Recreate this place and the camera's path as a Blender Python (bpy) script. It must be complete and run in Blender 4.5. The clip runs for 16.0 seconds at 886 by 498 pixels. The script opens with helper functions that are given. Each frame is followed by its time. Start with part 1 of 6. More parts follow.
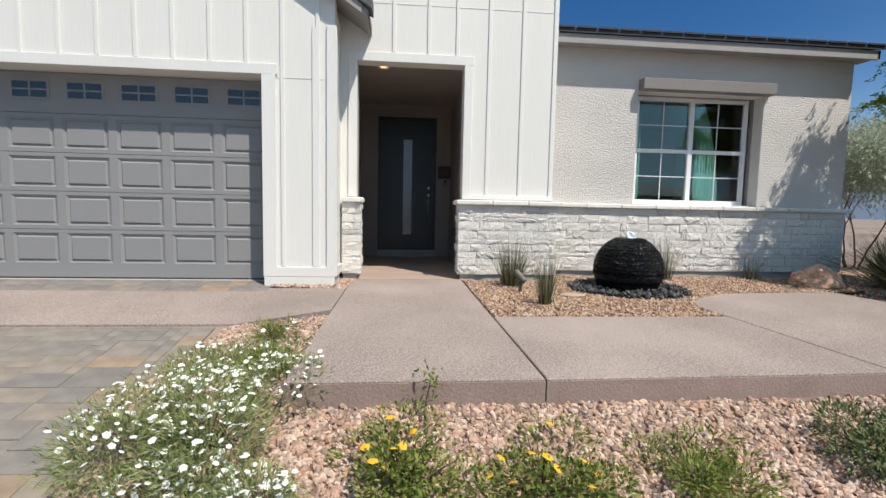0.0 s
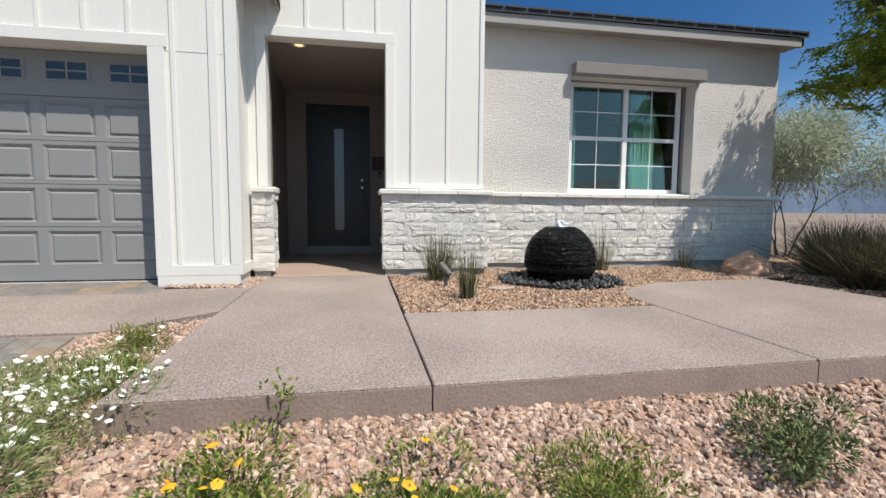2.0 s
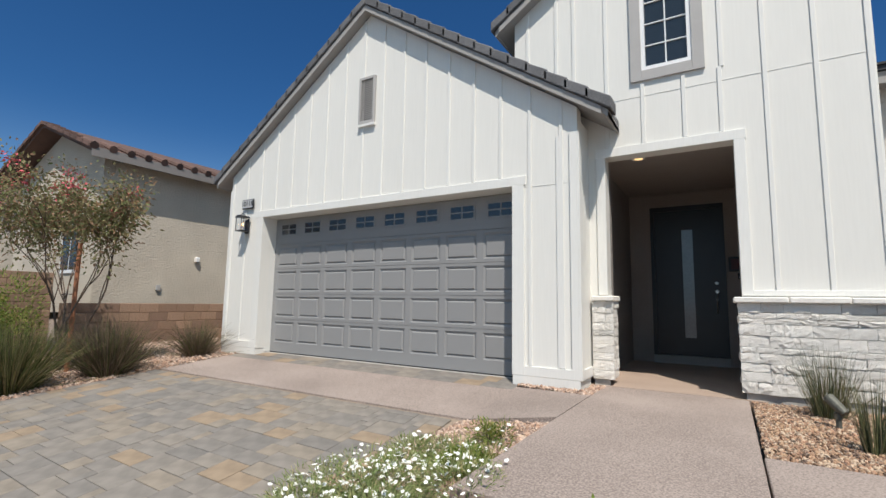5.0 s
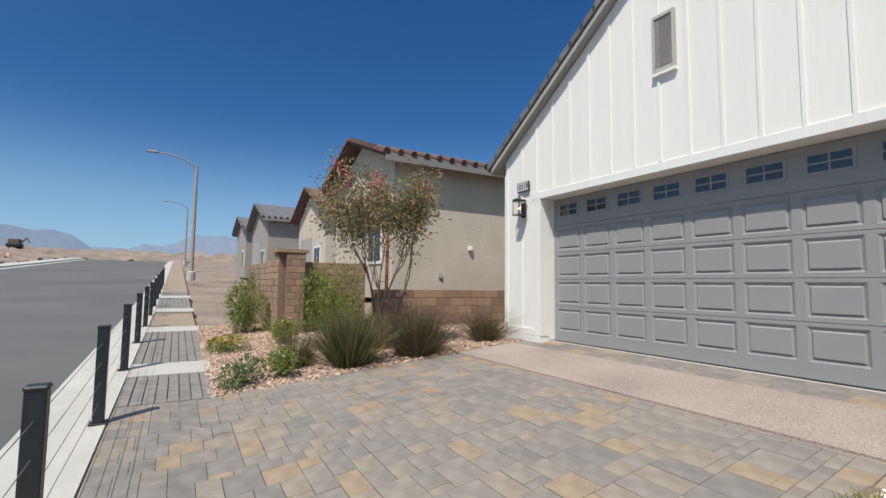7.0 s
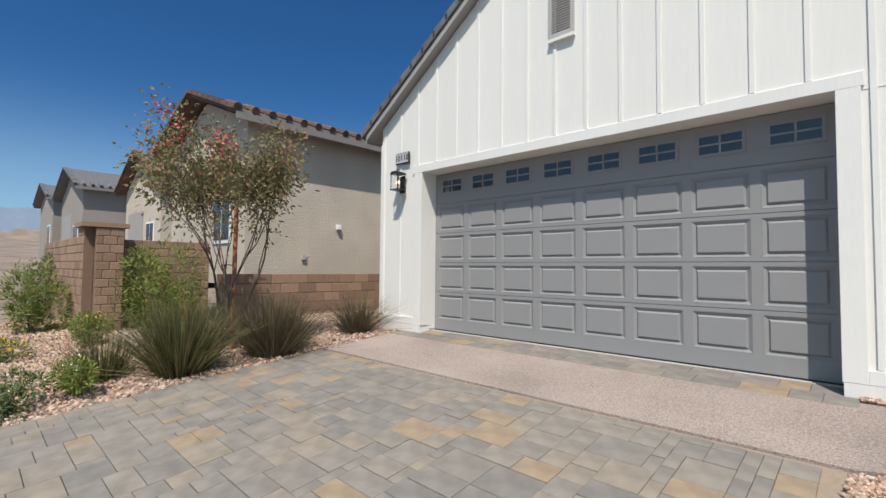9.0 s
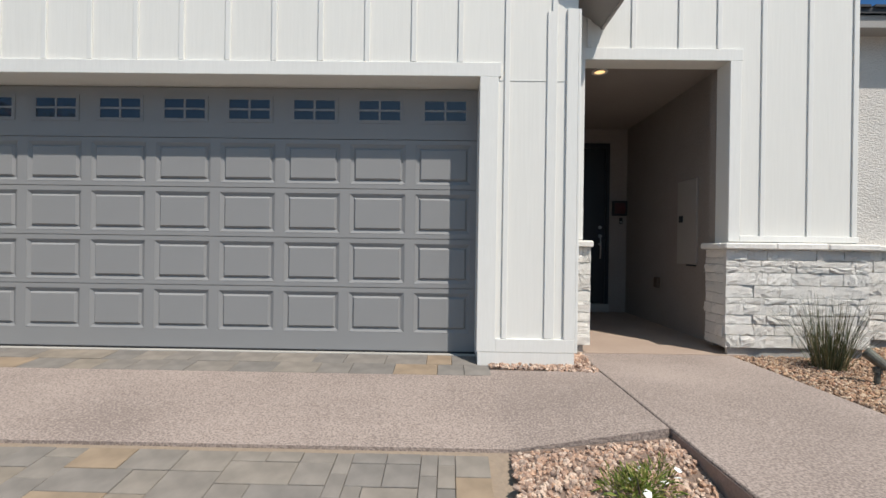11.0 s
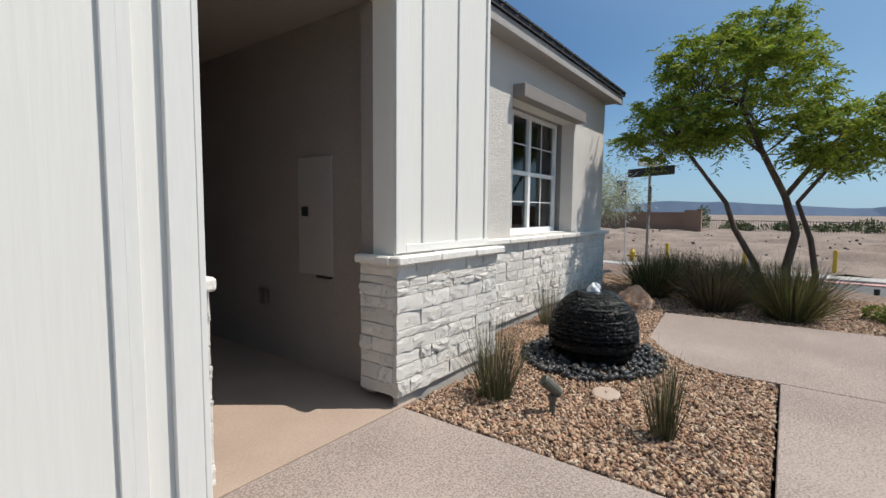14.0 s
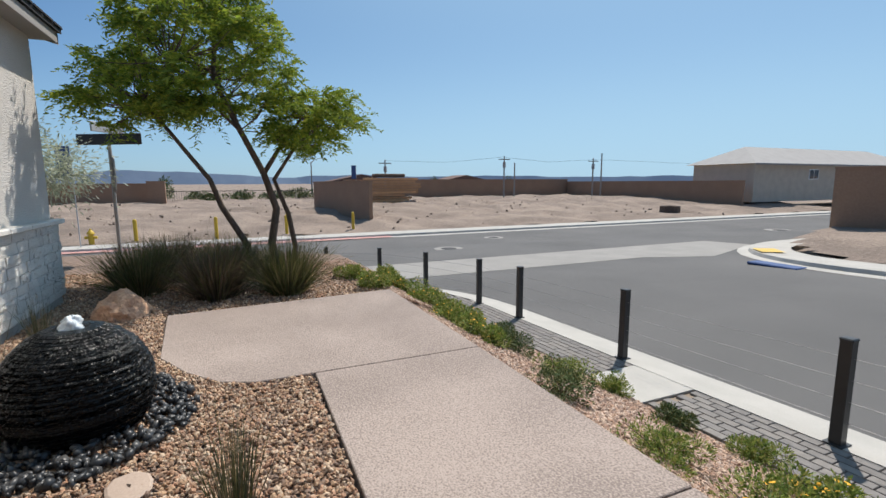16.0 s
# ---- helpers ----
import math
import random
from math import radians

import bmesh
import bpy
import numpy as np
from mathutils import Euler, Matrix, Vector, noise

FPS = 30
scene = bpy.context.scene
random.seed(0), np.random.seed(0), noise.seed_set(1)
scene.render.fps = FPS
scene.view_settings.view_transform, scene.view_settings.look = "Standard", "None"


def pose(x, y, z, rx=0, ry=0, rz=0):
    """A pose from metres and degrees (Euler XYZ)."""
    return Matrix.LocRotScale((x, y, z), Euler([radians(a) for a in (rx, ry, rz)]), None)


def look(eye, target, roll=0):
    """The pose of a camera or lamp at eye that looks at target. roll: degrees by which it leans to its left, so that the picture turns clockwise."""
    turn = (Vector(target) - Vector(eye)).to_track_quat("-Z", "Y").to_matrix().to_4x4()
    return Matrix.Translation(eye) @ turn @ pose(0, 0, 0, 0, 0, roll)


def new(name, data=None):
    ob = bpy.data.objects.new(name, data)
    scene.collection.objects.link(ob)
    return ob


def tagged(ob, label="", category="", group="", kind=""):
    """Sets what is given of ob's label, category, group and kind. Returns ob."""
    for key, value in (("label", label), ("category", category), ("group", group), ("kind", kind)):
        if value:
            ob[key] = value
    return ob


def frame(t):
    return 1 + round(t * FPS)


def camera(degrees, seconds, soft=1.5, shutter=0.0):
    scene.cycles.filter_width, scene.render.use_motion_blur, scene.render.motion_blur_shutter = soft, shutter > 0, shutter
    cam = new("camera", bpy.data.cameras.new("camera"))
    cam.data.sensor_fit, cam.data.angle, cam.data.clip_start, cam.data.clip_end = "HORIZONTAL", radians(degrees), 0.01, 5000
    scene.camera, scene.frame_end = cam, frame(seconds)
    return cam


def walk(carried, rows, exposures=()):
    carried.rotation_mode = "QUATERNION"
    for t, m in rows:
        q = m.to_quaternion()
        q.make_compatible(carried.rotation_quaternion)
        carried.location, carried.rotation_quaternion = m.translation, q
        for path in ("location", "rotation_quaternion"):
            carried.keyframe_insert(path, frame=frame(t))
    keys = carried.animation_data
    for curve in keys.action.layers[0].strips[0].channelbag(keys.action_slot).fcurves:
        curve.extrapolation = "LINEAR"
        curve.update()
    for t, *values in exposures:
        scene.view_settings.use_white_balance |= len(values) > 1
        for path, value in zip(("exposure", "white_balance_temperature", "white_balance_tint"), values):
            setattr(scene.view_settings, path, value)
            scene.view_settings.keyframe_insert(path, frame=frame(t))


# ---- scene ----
cam = camera(87.2, 16.0)
METRES, EYE, TILT, LEAN, TURN = 8.6, 1.302, 0.0, 0.0, -5.3
ROWS = [
    (0.0, 0.0, 0.0, 0.0, 0.1, -4.82, -1.19),
    (0.5, -0.0132, 0.0093, -0.0132, 2.52, -6.32, -1.08),
    (1.0, -0.0088, 0.0194, -0.011, 2.54, -6.48, -0.81),
    (1.5, 0.0257, 0.0409, -0.0157, -1.09, -6.6, -0.56),
    (2.0, 0.0538, 0.0473, -0.0126, -4.81, -4.87, -0.48),
    (2.5, 0.0722, 0.0258, -0.0093, -6.78, -1.01, -0.61),
    (3.0, 0.0722, 0.0098, 0.0031, -6.07, 2.58, -0.69),
    (3.5, 0.0778, 0.0142, 0.0055, 1.31, 5.92, -0.62),
    (4.0, 0.0835, 0.0242, 0.0058, 12.48, 8.03, -0.69),
    (4.5, 0.0867, 0.0331, 0.0062, 24.77, 8.42, -0.79),
    (5.0, 0.0765, 0.0356, 0.003, 36.59, 6.54, -0.96),
    (7.5, -0.0833, 0.032, 0.0006, 66.93, 4.57, -0.72),
    (8.0, -0.1072, 0.0494, 0.0012, 63.6, 4.17, -0.68),
    (10.5, -0.2296, 0.1321, 0.0063, 17.71, -0.02, -0.78),
    (11.0, -0.2356, 0.178, 0.0047, 6.06, -0.03, -0.81),
    (11.5, -0.2345, 0.2313, 0.0157, -4.18, 1.85, -0.83),
    (12.0, -0.2429, 0.2783, 0.0245, -12.92, 2.27, -0.77),
    (12.5, -0.2448, 0.3249, 0.023, -20.01, -1.01, -0.7),
    (13.0, -0.2345, 0.3786, 0.0347, -27.59, -2.33, -0.78),
    (13.5, -0.2419, 0.4195, 0.0489, -36.74, -3.2, -0.63),
    (14.0, -0.2272, 0.4536, 0.0519, -48.2, -4.59, -0.51),
    (14.5, -0.1985, 0.4856, 0.0602, -63.42, -5.73, -0.23),
    (15.0, -0.1808, 0.5069, 0.064, -80.04, -7.05, 0.03),
    (15.5, -0.1549, 0.5178, 0.062, -93.26, -7.68, 0.22),
    (16.0, -0.1231, 0.5159, 0.0676, -108.15, -8.11, 0.25),
]
walk(cam, [(t, pose(0, 0, EYE, TILT, LEAN, TURN) @ pose(METRES * x, METRES * y, METRES * z, 90 + pitch, roll, yaw)) for t, x, y, z, yaw, pitch, roll in ROWS], [(0.0, 0.09), (3.5, 0.08), (5.0, 0.0), (8.0, 0.14), (10.5, -0.06), (14.0, 0.0), (16.0, 0.1)])

# ---- world and sun ----
SUN = Vector((0.77, -1.0, 2.05)).normalized()      # towards the sun
world = bpy.data.worlds.new("sky")
scene.world = world
world.use_nodes = True
sky = world.node_tree.nodes.new("ShaderNodeTexSky")
sky.sky_type, sky.sun_disc = "NISHITA", False
sky.sun_elevation = math.asin(SUN.z)
sky.sun_rotation = math.atan2(SUN.x, SUN.y)
sky.altitude, sky.air_density, sky.dust_density, sky.ozone_density = 700, 1.0, 1.2, 3.0
back = world.node_tree.nodes["Background"]
back.inputs["Strength"].default_value = 0.073
vivid = world.node_tree.nodes.new("ShaderNodeHueSaturation")
vivid.inputs["Saturation"].default_value = 1.15
tint = world.node_tree.nodes.new("ShaderNodeMix")
tint.data_type, tint.blend_type = "RGBA", "MULTIPLY"
tint.inputs[0].default_value, tint.inputs[7].default_value = 1.0, (0.78, 0.98, 1.2, 1)
world.node_tree.links.new(sky.outputs[0], tint.inputs[6])
world.node_tree.links.new(tint.outputs[2], vivid.inputs["Color"])
# pale haze: thin at the zenith, thick at the horizon and towards the sun
wn, wl = world.node_tree.nodes, world.node_tree.links
way = wn.new("ShaderNodeTexCoord").outputs["Generated"]
parts_ = wn.new("ShaderNodeSeparateXYZ")
wl.new(way, parts_.inputs[0])
low = wn.new("ShaderNodeMapRange")
low.interpolation_type = "SMOOTHERSTEP"
for socket, value in zip(("From Min", "From Max", "To Min", "To Max"), (-0.02, 0.36, 0.85, 0.0)):
    low.inputs[socket].default_value = value
wl.new(parts_.outputs["Z"], low.inputs["Value"])
towards = wn.new("ShaderNodeVectorMath")
towards.operation = "DOT_PRODUCT"
towards.inputs[1].default_value = SUN
wl.new(way, towards.inputs[0])
glow = wn.new("ShaderNodeMapRange")
glow.interpolation_type = "SMOOTHSTEP"
for socket, value in zip(("From Min", "From Max", "To Min", "To Max"), (0.1, 1.0, 0.0, 0.7)):
    glow.inputs[socket].default_value = value
wl.new(towards.outputs["Value"], glow.inputs["Value"])
thick = wn.new("ShaderNodeMath")
thick.operation, thick.use_clamp = "MULTIPLY_ADD", True
thick.inputs[1].default_value = 0.6
wl.new(low.outputs[0], thick.inputs[0])
wl.new(glow.outputs[0], thick.inputs[2])
haze = wn.new("ShaderNodeMix")
haze.data_type = "RGBA"
haze.inputs[7].default_value = (5.8, 8.8, 11.2, 1)
wl.new(thick.outputs[0], haze.inputs[0])
wl.new(vivid.outputs[0], haze.inputs[6])
wl.new(haze.outputs[2], back.inputs["Color"])
sun = new("sun", bpy.data.lights.new("sun", "SUN"))
sun.data.energy, sun.data.angle, sun.data.color = 5.0, radians(0.53), (1.0, 0.93, 0.845)
sun.matrix_world = look(SUN * 40, (0, 0, 0))

# ---- materials ----
MATS = {}


def material(name, col, col2=None, rough=0.8, scale=8.0, fine=60.0, bump=0.15, metal=0.0, spread=0.0, coat=0.0, island=False, spec=0.5, dist=0.01, stretch=None, mix=0.5, tight=0.14):
    """Two-scale noise between two colours, fine relief, and a shift of tone from piece to piece."""
    if name in MATS:
        return MATS[name]
    m = bpy.data.materials.new(name)
    m.use_nodes = True
    nt = m.node_tree
    N, L = nt.nodes, nt.links
    b = N["Principled BSDF"]
    b.inputs["Roughness"].default_value, b.inputs["Metallic"].default_value = rough, metal
    b.inputs["Specular IOR Level"].default_value = spec
    b.inputs["Coat Weight"].default_value = coat
    col2 = col2 or tuple(c * 0.82 for c in col)
    tc = N.new("ShaderNodeTexCoord")
    src = tc.outputs["Object"]
    if stretch:
        mp = N.new("ShaderNodeMapping")
        mp.inputs["Scale"].default_value = stretch
        L.new(src, mp.inputs["Vector"])
        src = mp.outputs["Vector"]
    n1, n2 = N.new("ShaderNodeTexNoise"), N.new("ShaderNodeTexNoise")
    for n, s in ((n1, scale), (n2, fine)):
        n.inputs["Scale"].default_value, n.inputs["Detail"].default_value = s, 5
        L.new(src, n.inputs["Vector"])
    mx = N.new("ShaderNodeMix")
    mx.data_type, mx.inputs[0].default_value = "FLOAT", mix
    L.new(n1.outputs["Fac"], mx.inputs[2]), L.new(n2.outputs["Fac"], mx.inputs[3])
    rp = N.new("ShaderNodeValToRGB")
    rp.color_ramp.elements[0].position, rp.color_ramp.elements[1].position = 0.5 - tight, 0.5 + tight
    rp.color_ramp.elements[0].color, rp.color_ramp.elements[1].color = (*col2, 1), (*col, 1)
    L.new(mx.outputs[0], rp.inputs["Fac"])
    out = rp.outputs["Color"]
    if spread:
        hs = N.new("ShaderNodeHueSaturation")
        if island:
            rnd = N.new("ShaderNodeNewGeometry").outputs["Random Per Island"]
        else:
            rnd = N.new("ShaderNodeObjectInfo").outputs["Random"]
        mr = N.new("ShaderNodeMapRange")
        mr.inputs["To Min"].default_value, mr.inputs["To Max"].default_value = 1 - spread, 1 + spread
        L.new(rnd, mr.inputs["Value"]), L.new(mr.outputs[0], hs.inputs["Value"])
        L.new(out, hs.inputs["Color"])
        out = hs.outputs["Color"]
    L.new(out, b.inputs["Base Color"])
    if bump:
        bp = N.new("ShaderNodeBump")
        bp.inputs["Strength"].default_value, bp.inputs["Distance"].default_value = bump, dist
        L.new(n2.outputs["Fac"], bp.inputs["Height"])
        L.new(bp.outputs["Normal"], b.inputs["Normal"])
    MATS[name] = m
    return m


def palette(name, colours, rough=0.85, fine=40.0, bump=0.3, island=True, dist=0.01, spec=0.5, grain=0.25, thin=0.0):
    """Each piece takes one of several colours, with a fine grain over it."""
    m = bpy.data.materials.new(name)
    m.use_nodes = True
    nt = m.node_tree
    N, L = nt.nodes, nt.links
    b = N["Principled BSDF"]
    b.inputs["Roughness"].default_value = rough
    b.inputs["Specular IOR Level"].default_value = spec
    rnd = N.new("ShaderNodeNewGeometry").outputs["Random Per Island"] if island else N.new("ShaderNodeObjectInfo").outputs["Random"]
    rp = N.new("ShaderNodeValToRGB")
    rp.color_ramp.interpolation = "CONSTANT"
    el = rp.color_ramp.elements
    while len(el) < len(colours):
        el.new(0.5)
    for i, c in enumerate(colours):
        el[i].position = i / len(colours)
    for i, c in enumerate(colours):
        el[i].color = (*c, 1)
    L.new(rnd, rp.inputs["Fac"])
    tc, ns = N.new("ShaderNodeTexCoord"), N.new("ShaderNodeTexNoise")
    ns.inputs["Scale"].default_value, ns.inputs["Detail"].default_value = fine, 6
    L.new(tc.outputs["Object"], ns.inputs["Vector"])
    hs, mr = N.new("ShaderNodeHueSaturation"), N.new("ShaderNodeMapRange")
    mr.inputs["From Min"].default_value, mr.inputs["From Max"].default_value = 0.3, 0.7
    mr.inputs["To Min"].default_value, mr.inputs["To Max"].default_value = 1 - grain, 1 + grain
    L.new(ns.outputs["Fac"], mr.inputs["Value"]), L.new(mr.outputs[0], hs.inputs["Value"])
    L.new(rp.outputs["Color"], hs.inputs["Color"]), L.new(hs.outputs["Color"], b.inputs["Base Color"])
    if bump:
        bp = N.new("ShaderNodeBump")
        bp.inputs["Strength"].default_value, bp.inputs["Distance"].default_value = bump, dist
        L.new(ns.outputs["Fac"], bp.inputs["Height"]), L.new(bp.outputs["Normal"], b.inputs["Normal"])
    if thin:
        tl, mx = N.new("ShaderNodeBsdfTranslucent"), N.new("ShaderNodeMixShader")
        mx.inputs[0].default_value = thin
        L.new(hs.outputs["Color"], tl.inputs["Color"])
        L.new(b.outputs[0], mx.inputs[1]), L.new(tl.outputs[0], mx.inputs[2])
        L.new(mx.outputs[0], N["Material Output"].inputs["Surface"])
    return m


def glowing(name, col, strength):
    m = bpy.data.materials.new(name)
    m.use_nodes = True
    b = m.node_tree.nodes["Principled BSDF"]
    b.inputs["Base Color"].default_value = (*col, 1)
    b.inputs["Emission Color"].default_value, b.inputs["Emission Strength"].default_value = (*col, 1), strength
    return m


def glass_mat(name, tint=(0.9, 0.95, 0.95), rough=0.0, ior=1.9):
    m = bpy.data.materials.new(name)
    m.use_nodes = True
    N, L = m.node_tree.nodes, m.node_tree.links
    N.remove(N["Principled BSDF"])
    tr, gl, mx, fr = N.new("ShaderNodeBsdfTransparent"), N.new("ShaderNodeBsdfGlossy"), N.new("ShaderNodeMixShader"), N.new("ShaderNodeFresnel")
    tr.inputs["Color"].default_value = (*tint, 1)
    gl.inputs["Roughness"].default_value = rough
    fr.inputs["IOR"].default_value = ior
    L.new(fr.outputs[0], mx.inputs[0]), L.new(tr.outputs[0], mx.inputs[1]), L.new(gl.outputs[0], mx.inputs[2])
    L.new(mx.outputs[0], N["Material Output"].inputs["Surface"])
    return m


WHITE = material("white painted board", (0.77, 0.755, 0.705), (0.735, 0.72, 0.672), 0.55, 1.2, 45, 0.25, dist=0.004, stretch=(1, 1, 0.06))
TRIM = material("white painted trim", (0.77, 0.76, 0.72), (0.72, 0.71, 0.67), 0.5, 2, 60, 0.12, dist=0.003, stretch=(1, 1, 0.1))
STUCCO = material("light grey stucco", (0.63, 0.60, 0.56), (0.55, 0.525, 0.49), 0.92, 1.5, 64, 0.9, dist=0.013, mix=0.35, stretch=(0.55, 0.55, 1.3))
STUCCO_TRIM = material("grey smooth stucco trim", (0.36, 0.345, 0.33), (0.32, 0.305, 0.29), 0.85, 3, 90, 0.3)
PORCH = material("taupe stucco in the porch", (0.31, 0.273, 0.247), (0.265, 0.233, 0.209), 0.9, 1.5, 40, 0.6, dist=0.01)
CEIL = material("porch ceiling paint", (0.34, 0.305, 0.28), (0.31, 0.275, 0.25), 0.9, 2, 40, 0.2)
HEADTRIM = material("taupe moulding paint", (0.235, 0.215, 0.202), (0.205, 0.188, 0.176), 0.8, 3, 90, 0.2)
STONE = material("painted ledge stone", (0.80, 0.77, 0.715), (0.69, 0.66, 0.61), 0.88, 7, 34, 0.7, spread=0.08, dist=0.012)
MORTAR = material("grey mortar", (0.46, 0.44, 0.41), (0.38, 0.365, 0.34), 0.95, 10, 60, 0.4)
GARAGE = material("grey painted steel", (0.272, 0.272, 0.272), (0.262, 0.262, 0.262), 0.6, 3, 120, 0.0, dist=0.002, spec=0.2)
GREYTRIM = material("grey painted window trim", (0.43, 0.415, 0.40), (0.39, 0.375, 0.36), 0.7, 4, 80, 0.1)
VINYL = material("white vinyl", (0.84, 0.84, 0.83), (0.8, 0.8, 0.79), 0.35, 4, 80, 0.02)
ROOFTILE = material("grey concrete roof tile", (0.16, 0.16, 0.165), (0.10, 0.10, 0.105), 0.85, 5, 50, 0.5, spread=0.18)
ROOFEDGE = material("dark roof edge", (0.035, 0.036, 0.042), (0.025, 0.025, 0.03), 0.7, 5, 50, 0.3)
DARKDOOR = material("near-black painted door", (0.016, 0.019, 0.024), (0.012, 0.014, 0.018), 0.38, 4, 60, 0.05)
BLACKMETAL = material("black powder-coated metal", (0.018, 0.02, 0.023), (0.012, 0.013, 0.015), 0.42, 10, 120, 0.08)
BRONZE = material("weathered green-grey bronze", (0.15, 0.15, 0.125), (0.085, 0.085, 0.07), 0.6, 20, 120, 0.15, metal=0.3)
CHROME = material("brushed nickel", (0.55, 0.54, 0.52), (0.45, 0.44, 0.42), 0.3, 30, 200, 0.05, metal=1.0)
STEEL = material("steel cable", (0.28, 0.28, 0.28), (0.2, 0.2, 0.2), 0.5, 40, 200, 0.1, metal=0.7)
WALKMAT = material("pinkish exposed-aggregate concrete", (0.385, 0.314, 0.274), (0.205, 0.164, 0.143), 0.9, 0.9, 80, 1.0, dist=0.006, mix=0.7, tight=0.09)
WALKSIDE = material("smooth brown concrete edge", (0.32, 0.24, 0.205), (0.24, 0.178, 0.152), 0.9, 4, 60, 0.4)
PORCHFLOOR = material("tan stamped porch concrete", (0.42, 0.325, 0.26), (0.35, 0.265, 0.21), 0.75, 2.2, 60, 0.2)
KERB = material("pale kerb concrete", (0.46, 0.44, 0.405), (0.37, 0.355, 0.325), 0.9, 1.8, 90, 0.3)
CONC = material("grey street concrete", (0.30, 0.285, 0.265), (0.23, 0.22, 0.205), 0.9, 0.8, 60, 0.3)
PANELPAINT = material("beige painted steel panel", (0.37, 0.335, 0.305), (0.34, 0.31, 0.28), 0.6, 3, 60, 0.05)
ASPHALT = material("grey worn asphalt", (0.125, 0.121, 0.118), (0.085, 0.083, 0.082), 0.92, 0.22, 140, 0.5, dist=0.008, mix=0.35)
SEAL = material("darker asphalt strip", (0.05, 0.05, 0.052), (0.04, 0.04, 0.042), 0.9, 2, 120, 0.4)
DIRT = material("pale desert dirt", (0.31, 0.243, 0.195), (0.17, 0.13, 0.105), 0.97, 0.35, 9, 1.0, dist=0.09, tight=0.1)
SAND = material("tan sand", (0.30, 0.235, 0.175), (0.25, 0.195, 0.145), 0.97, 0.8, 30, 0.6, dist=0.02)
SOIL = material("brown soil under gravel", (0.26, 0.185, 0.14), (0.17, 0.12, 0.095), 0.97, 6, 60, 0.8, dist=0.02)
GRAVEL = palette("pink-tan gravel", [(0.47, 0.32, 0.235), (0.37, 0.24, 0.175), (0.56, 0.42, 0.32), (0.27, 0.185, 0.14), (0.52, 0.40, 0.32), (0.43, 0.275, 0.19), (0.34, 0.25, 0.20)], 0.9, 60, 0.4)
GOLDGRAVEL = palette("gold-tan gravel", [(0.42, 0.275, 0.17), (0.33, 0.205, 0.13), (0.52, 0.385, 0.27), (0.25, 0.16, 0.105), (0.47, 0.36, 0.265), (0.20, 0.135, 0.10), (0.40, 0.235, 0.15)], 0.9, 60, 0.4)
PEBBLE = palette("black river pebbles", [(0.02, 0.022, 0.025), (0.035, 0.037, 0.04), (0.014, 0.015, 0.017), (0.06, 0.06, 0.06)], 0.42, 60, 0.1)
PAVER_TONES = [(0.205, 0.182, 0.157), (0.187, 0.17, 0.152), (0.22, 0.193, 0.163), (0.175, 0.16, 0.144), (0.235, 0.198, 0.157), (0.195, 0.175, 0.154), (0.262, 0.197, 0.135), (0.208, 0.186, 0.162), (0.19, 0.172, 0.153), (0.225, 0.192, 0.154)]
PAVER = palette("multicolour concrete pavers", PAVER_TONES, 0.88, 6, 0.35, island=False, grain=0.2)
PAVERS_JOINED = palette("multicolour concrete pavers joined", PAVER_TONES, 0.88, 6, 0.35, island=True, grain=0.2)
GREYPAVER = palette("grey sidewalk pavers", [(0.20, 0.183, 0.168), (0.18, 0.166, 0.155), (0.215, 0.197, 0.18), (0.19, 0.176, 0.165)], 0.9, 12, 0.3, island=True, grain=0.14)
BLOCK = palette("tan-brown concrete block", [(0.30, 0.195, 0.13), (0.265, 0.17, 0.115), (0.33, 0.215, 0.145), (0.235, 0.15, 0.105)], 0.95, 40, 0.5, island=False, grain=0.16)
BLOCKFAR = material("tan block wall", (0.34, 0.215, 0.14), (0.28, 0.175, 0.115), 0.95, 0.6, 12, 0.4)
JOINT = material("block wall joint", (0.22, 0.14, 0.095), (0.18, 0.115, 0.08), 0.95, 8, 60, 0.3)
NSTUCCO = material("cream stucco", (0.57, 0.505, 0.41), (0.48, 0.425, 0.345), 0.93, 1.2, 24, 1.0, dist=0.02, mix=0.35)
NSTUCCO2 = material("grey-brown stucco", (0.33, 0.30, 0.27), (0.28, 0.255, 0.23), 0.93, 1.2, 24, 0.6, dist=0.02)
REDTILE = material("brown-red clay roof tile", (0.15, 0.085, 0.065), (0.09, 0.055, 0.045), 0.85, 4, 50, 0.4, spread=0.3)
FOUNT = material("wet black slate", (0.004, 0.005, 0.005), (0.010, 0.010, 0.010), 0.24, 12, 60, 0.9, dist=0.01, spec=0.2)
WATER = material("white bubbling water", (0.8, 0.84, 0.86), (0.6, 0.66, 0.7), 0.2, 30, 90, 0.4)
BOULDER = material("red-brown boulder", (0.66, 0.43, 0.28), (0.40, 0.235, 0.155), 0.95, 7, 30, 0.7, dist=0.02)
BARK = material("grey-brown bark", (0.16, 0.115, 0.085), (0.085, 0.06, 0.045), 0.95, 18, 60, 0.9, dist=0.01, stretch=(1, 1, 0.25))
STAKE = material("reddish wood stake", (0.36, 0.15, 0.075), (0.28, 0.11, 0.055), 0.85, 12, 60, 0.3, stretch=(1, 1, 0.15))
LUMBER = material("orange-tan lumber", (0.64, 0.36, 0.18), (0.50, 0.27, 0.13), 0.85, 2, 30, 0.3, spread=0.25)
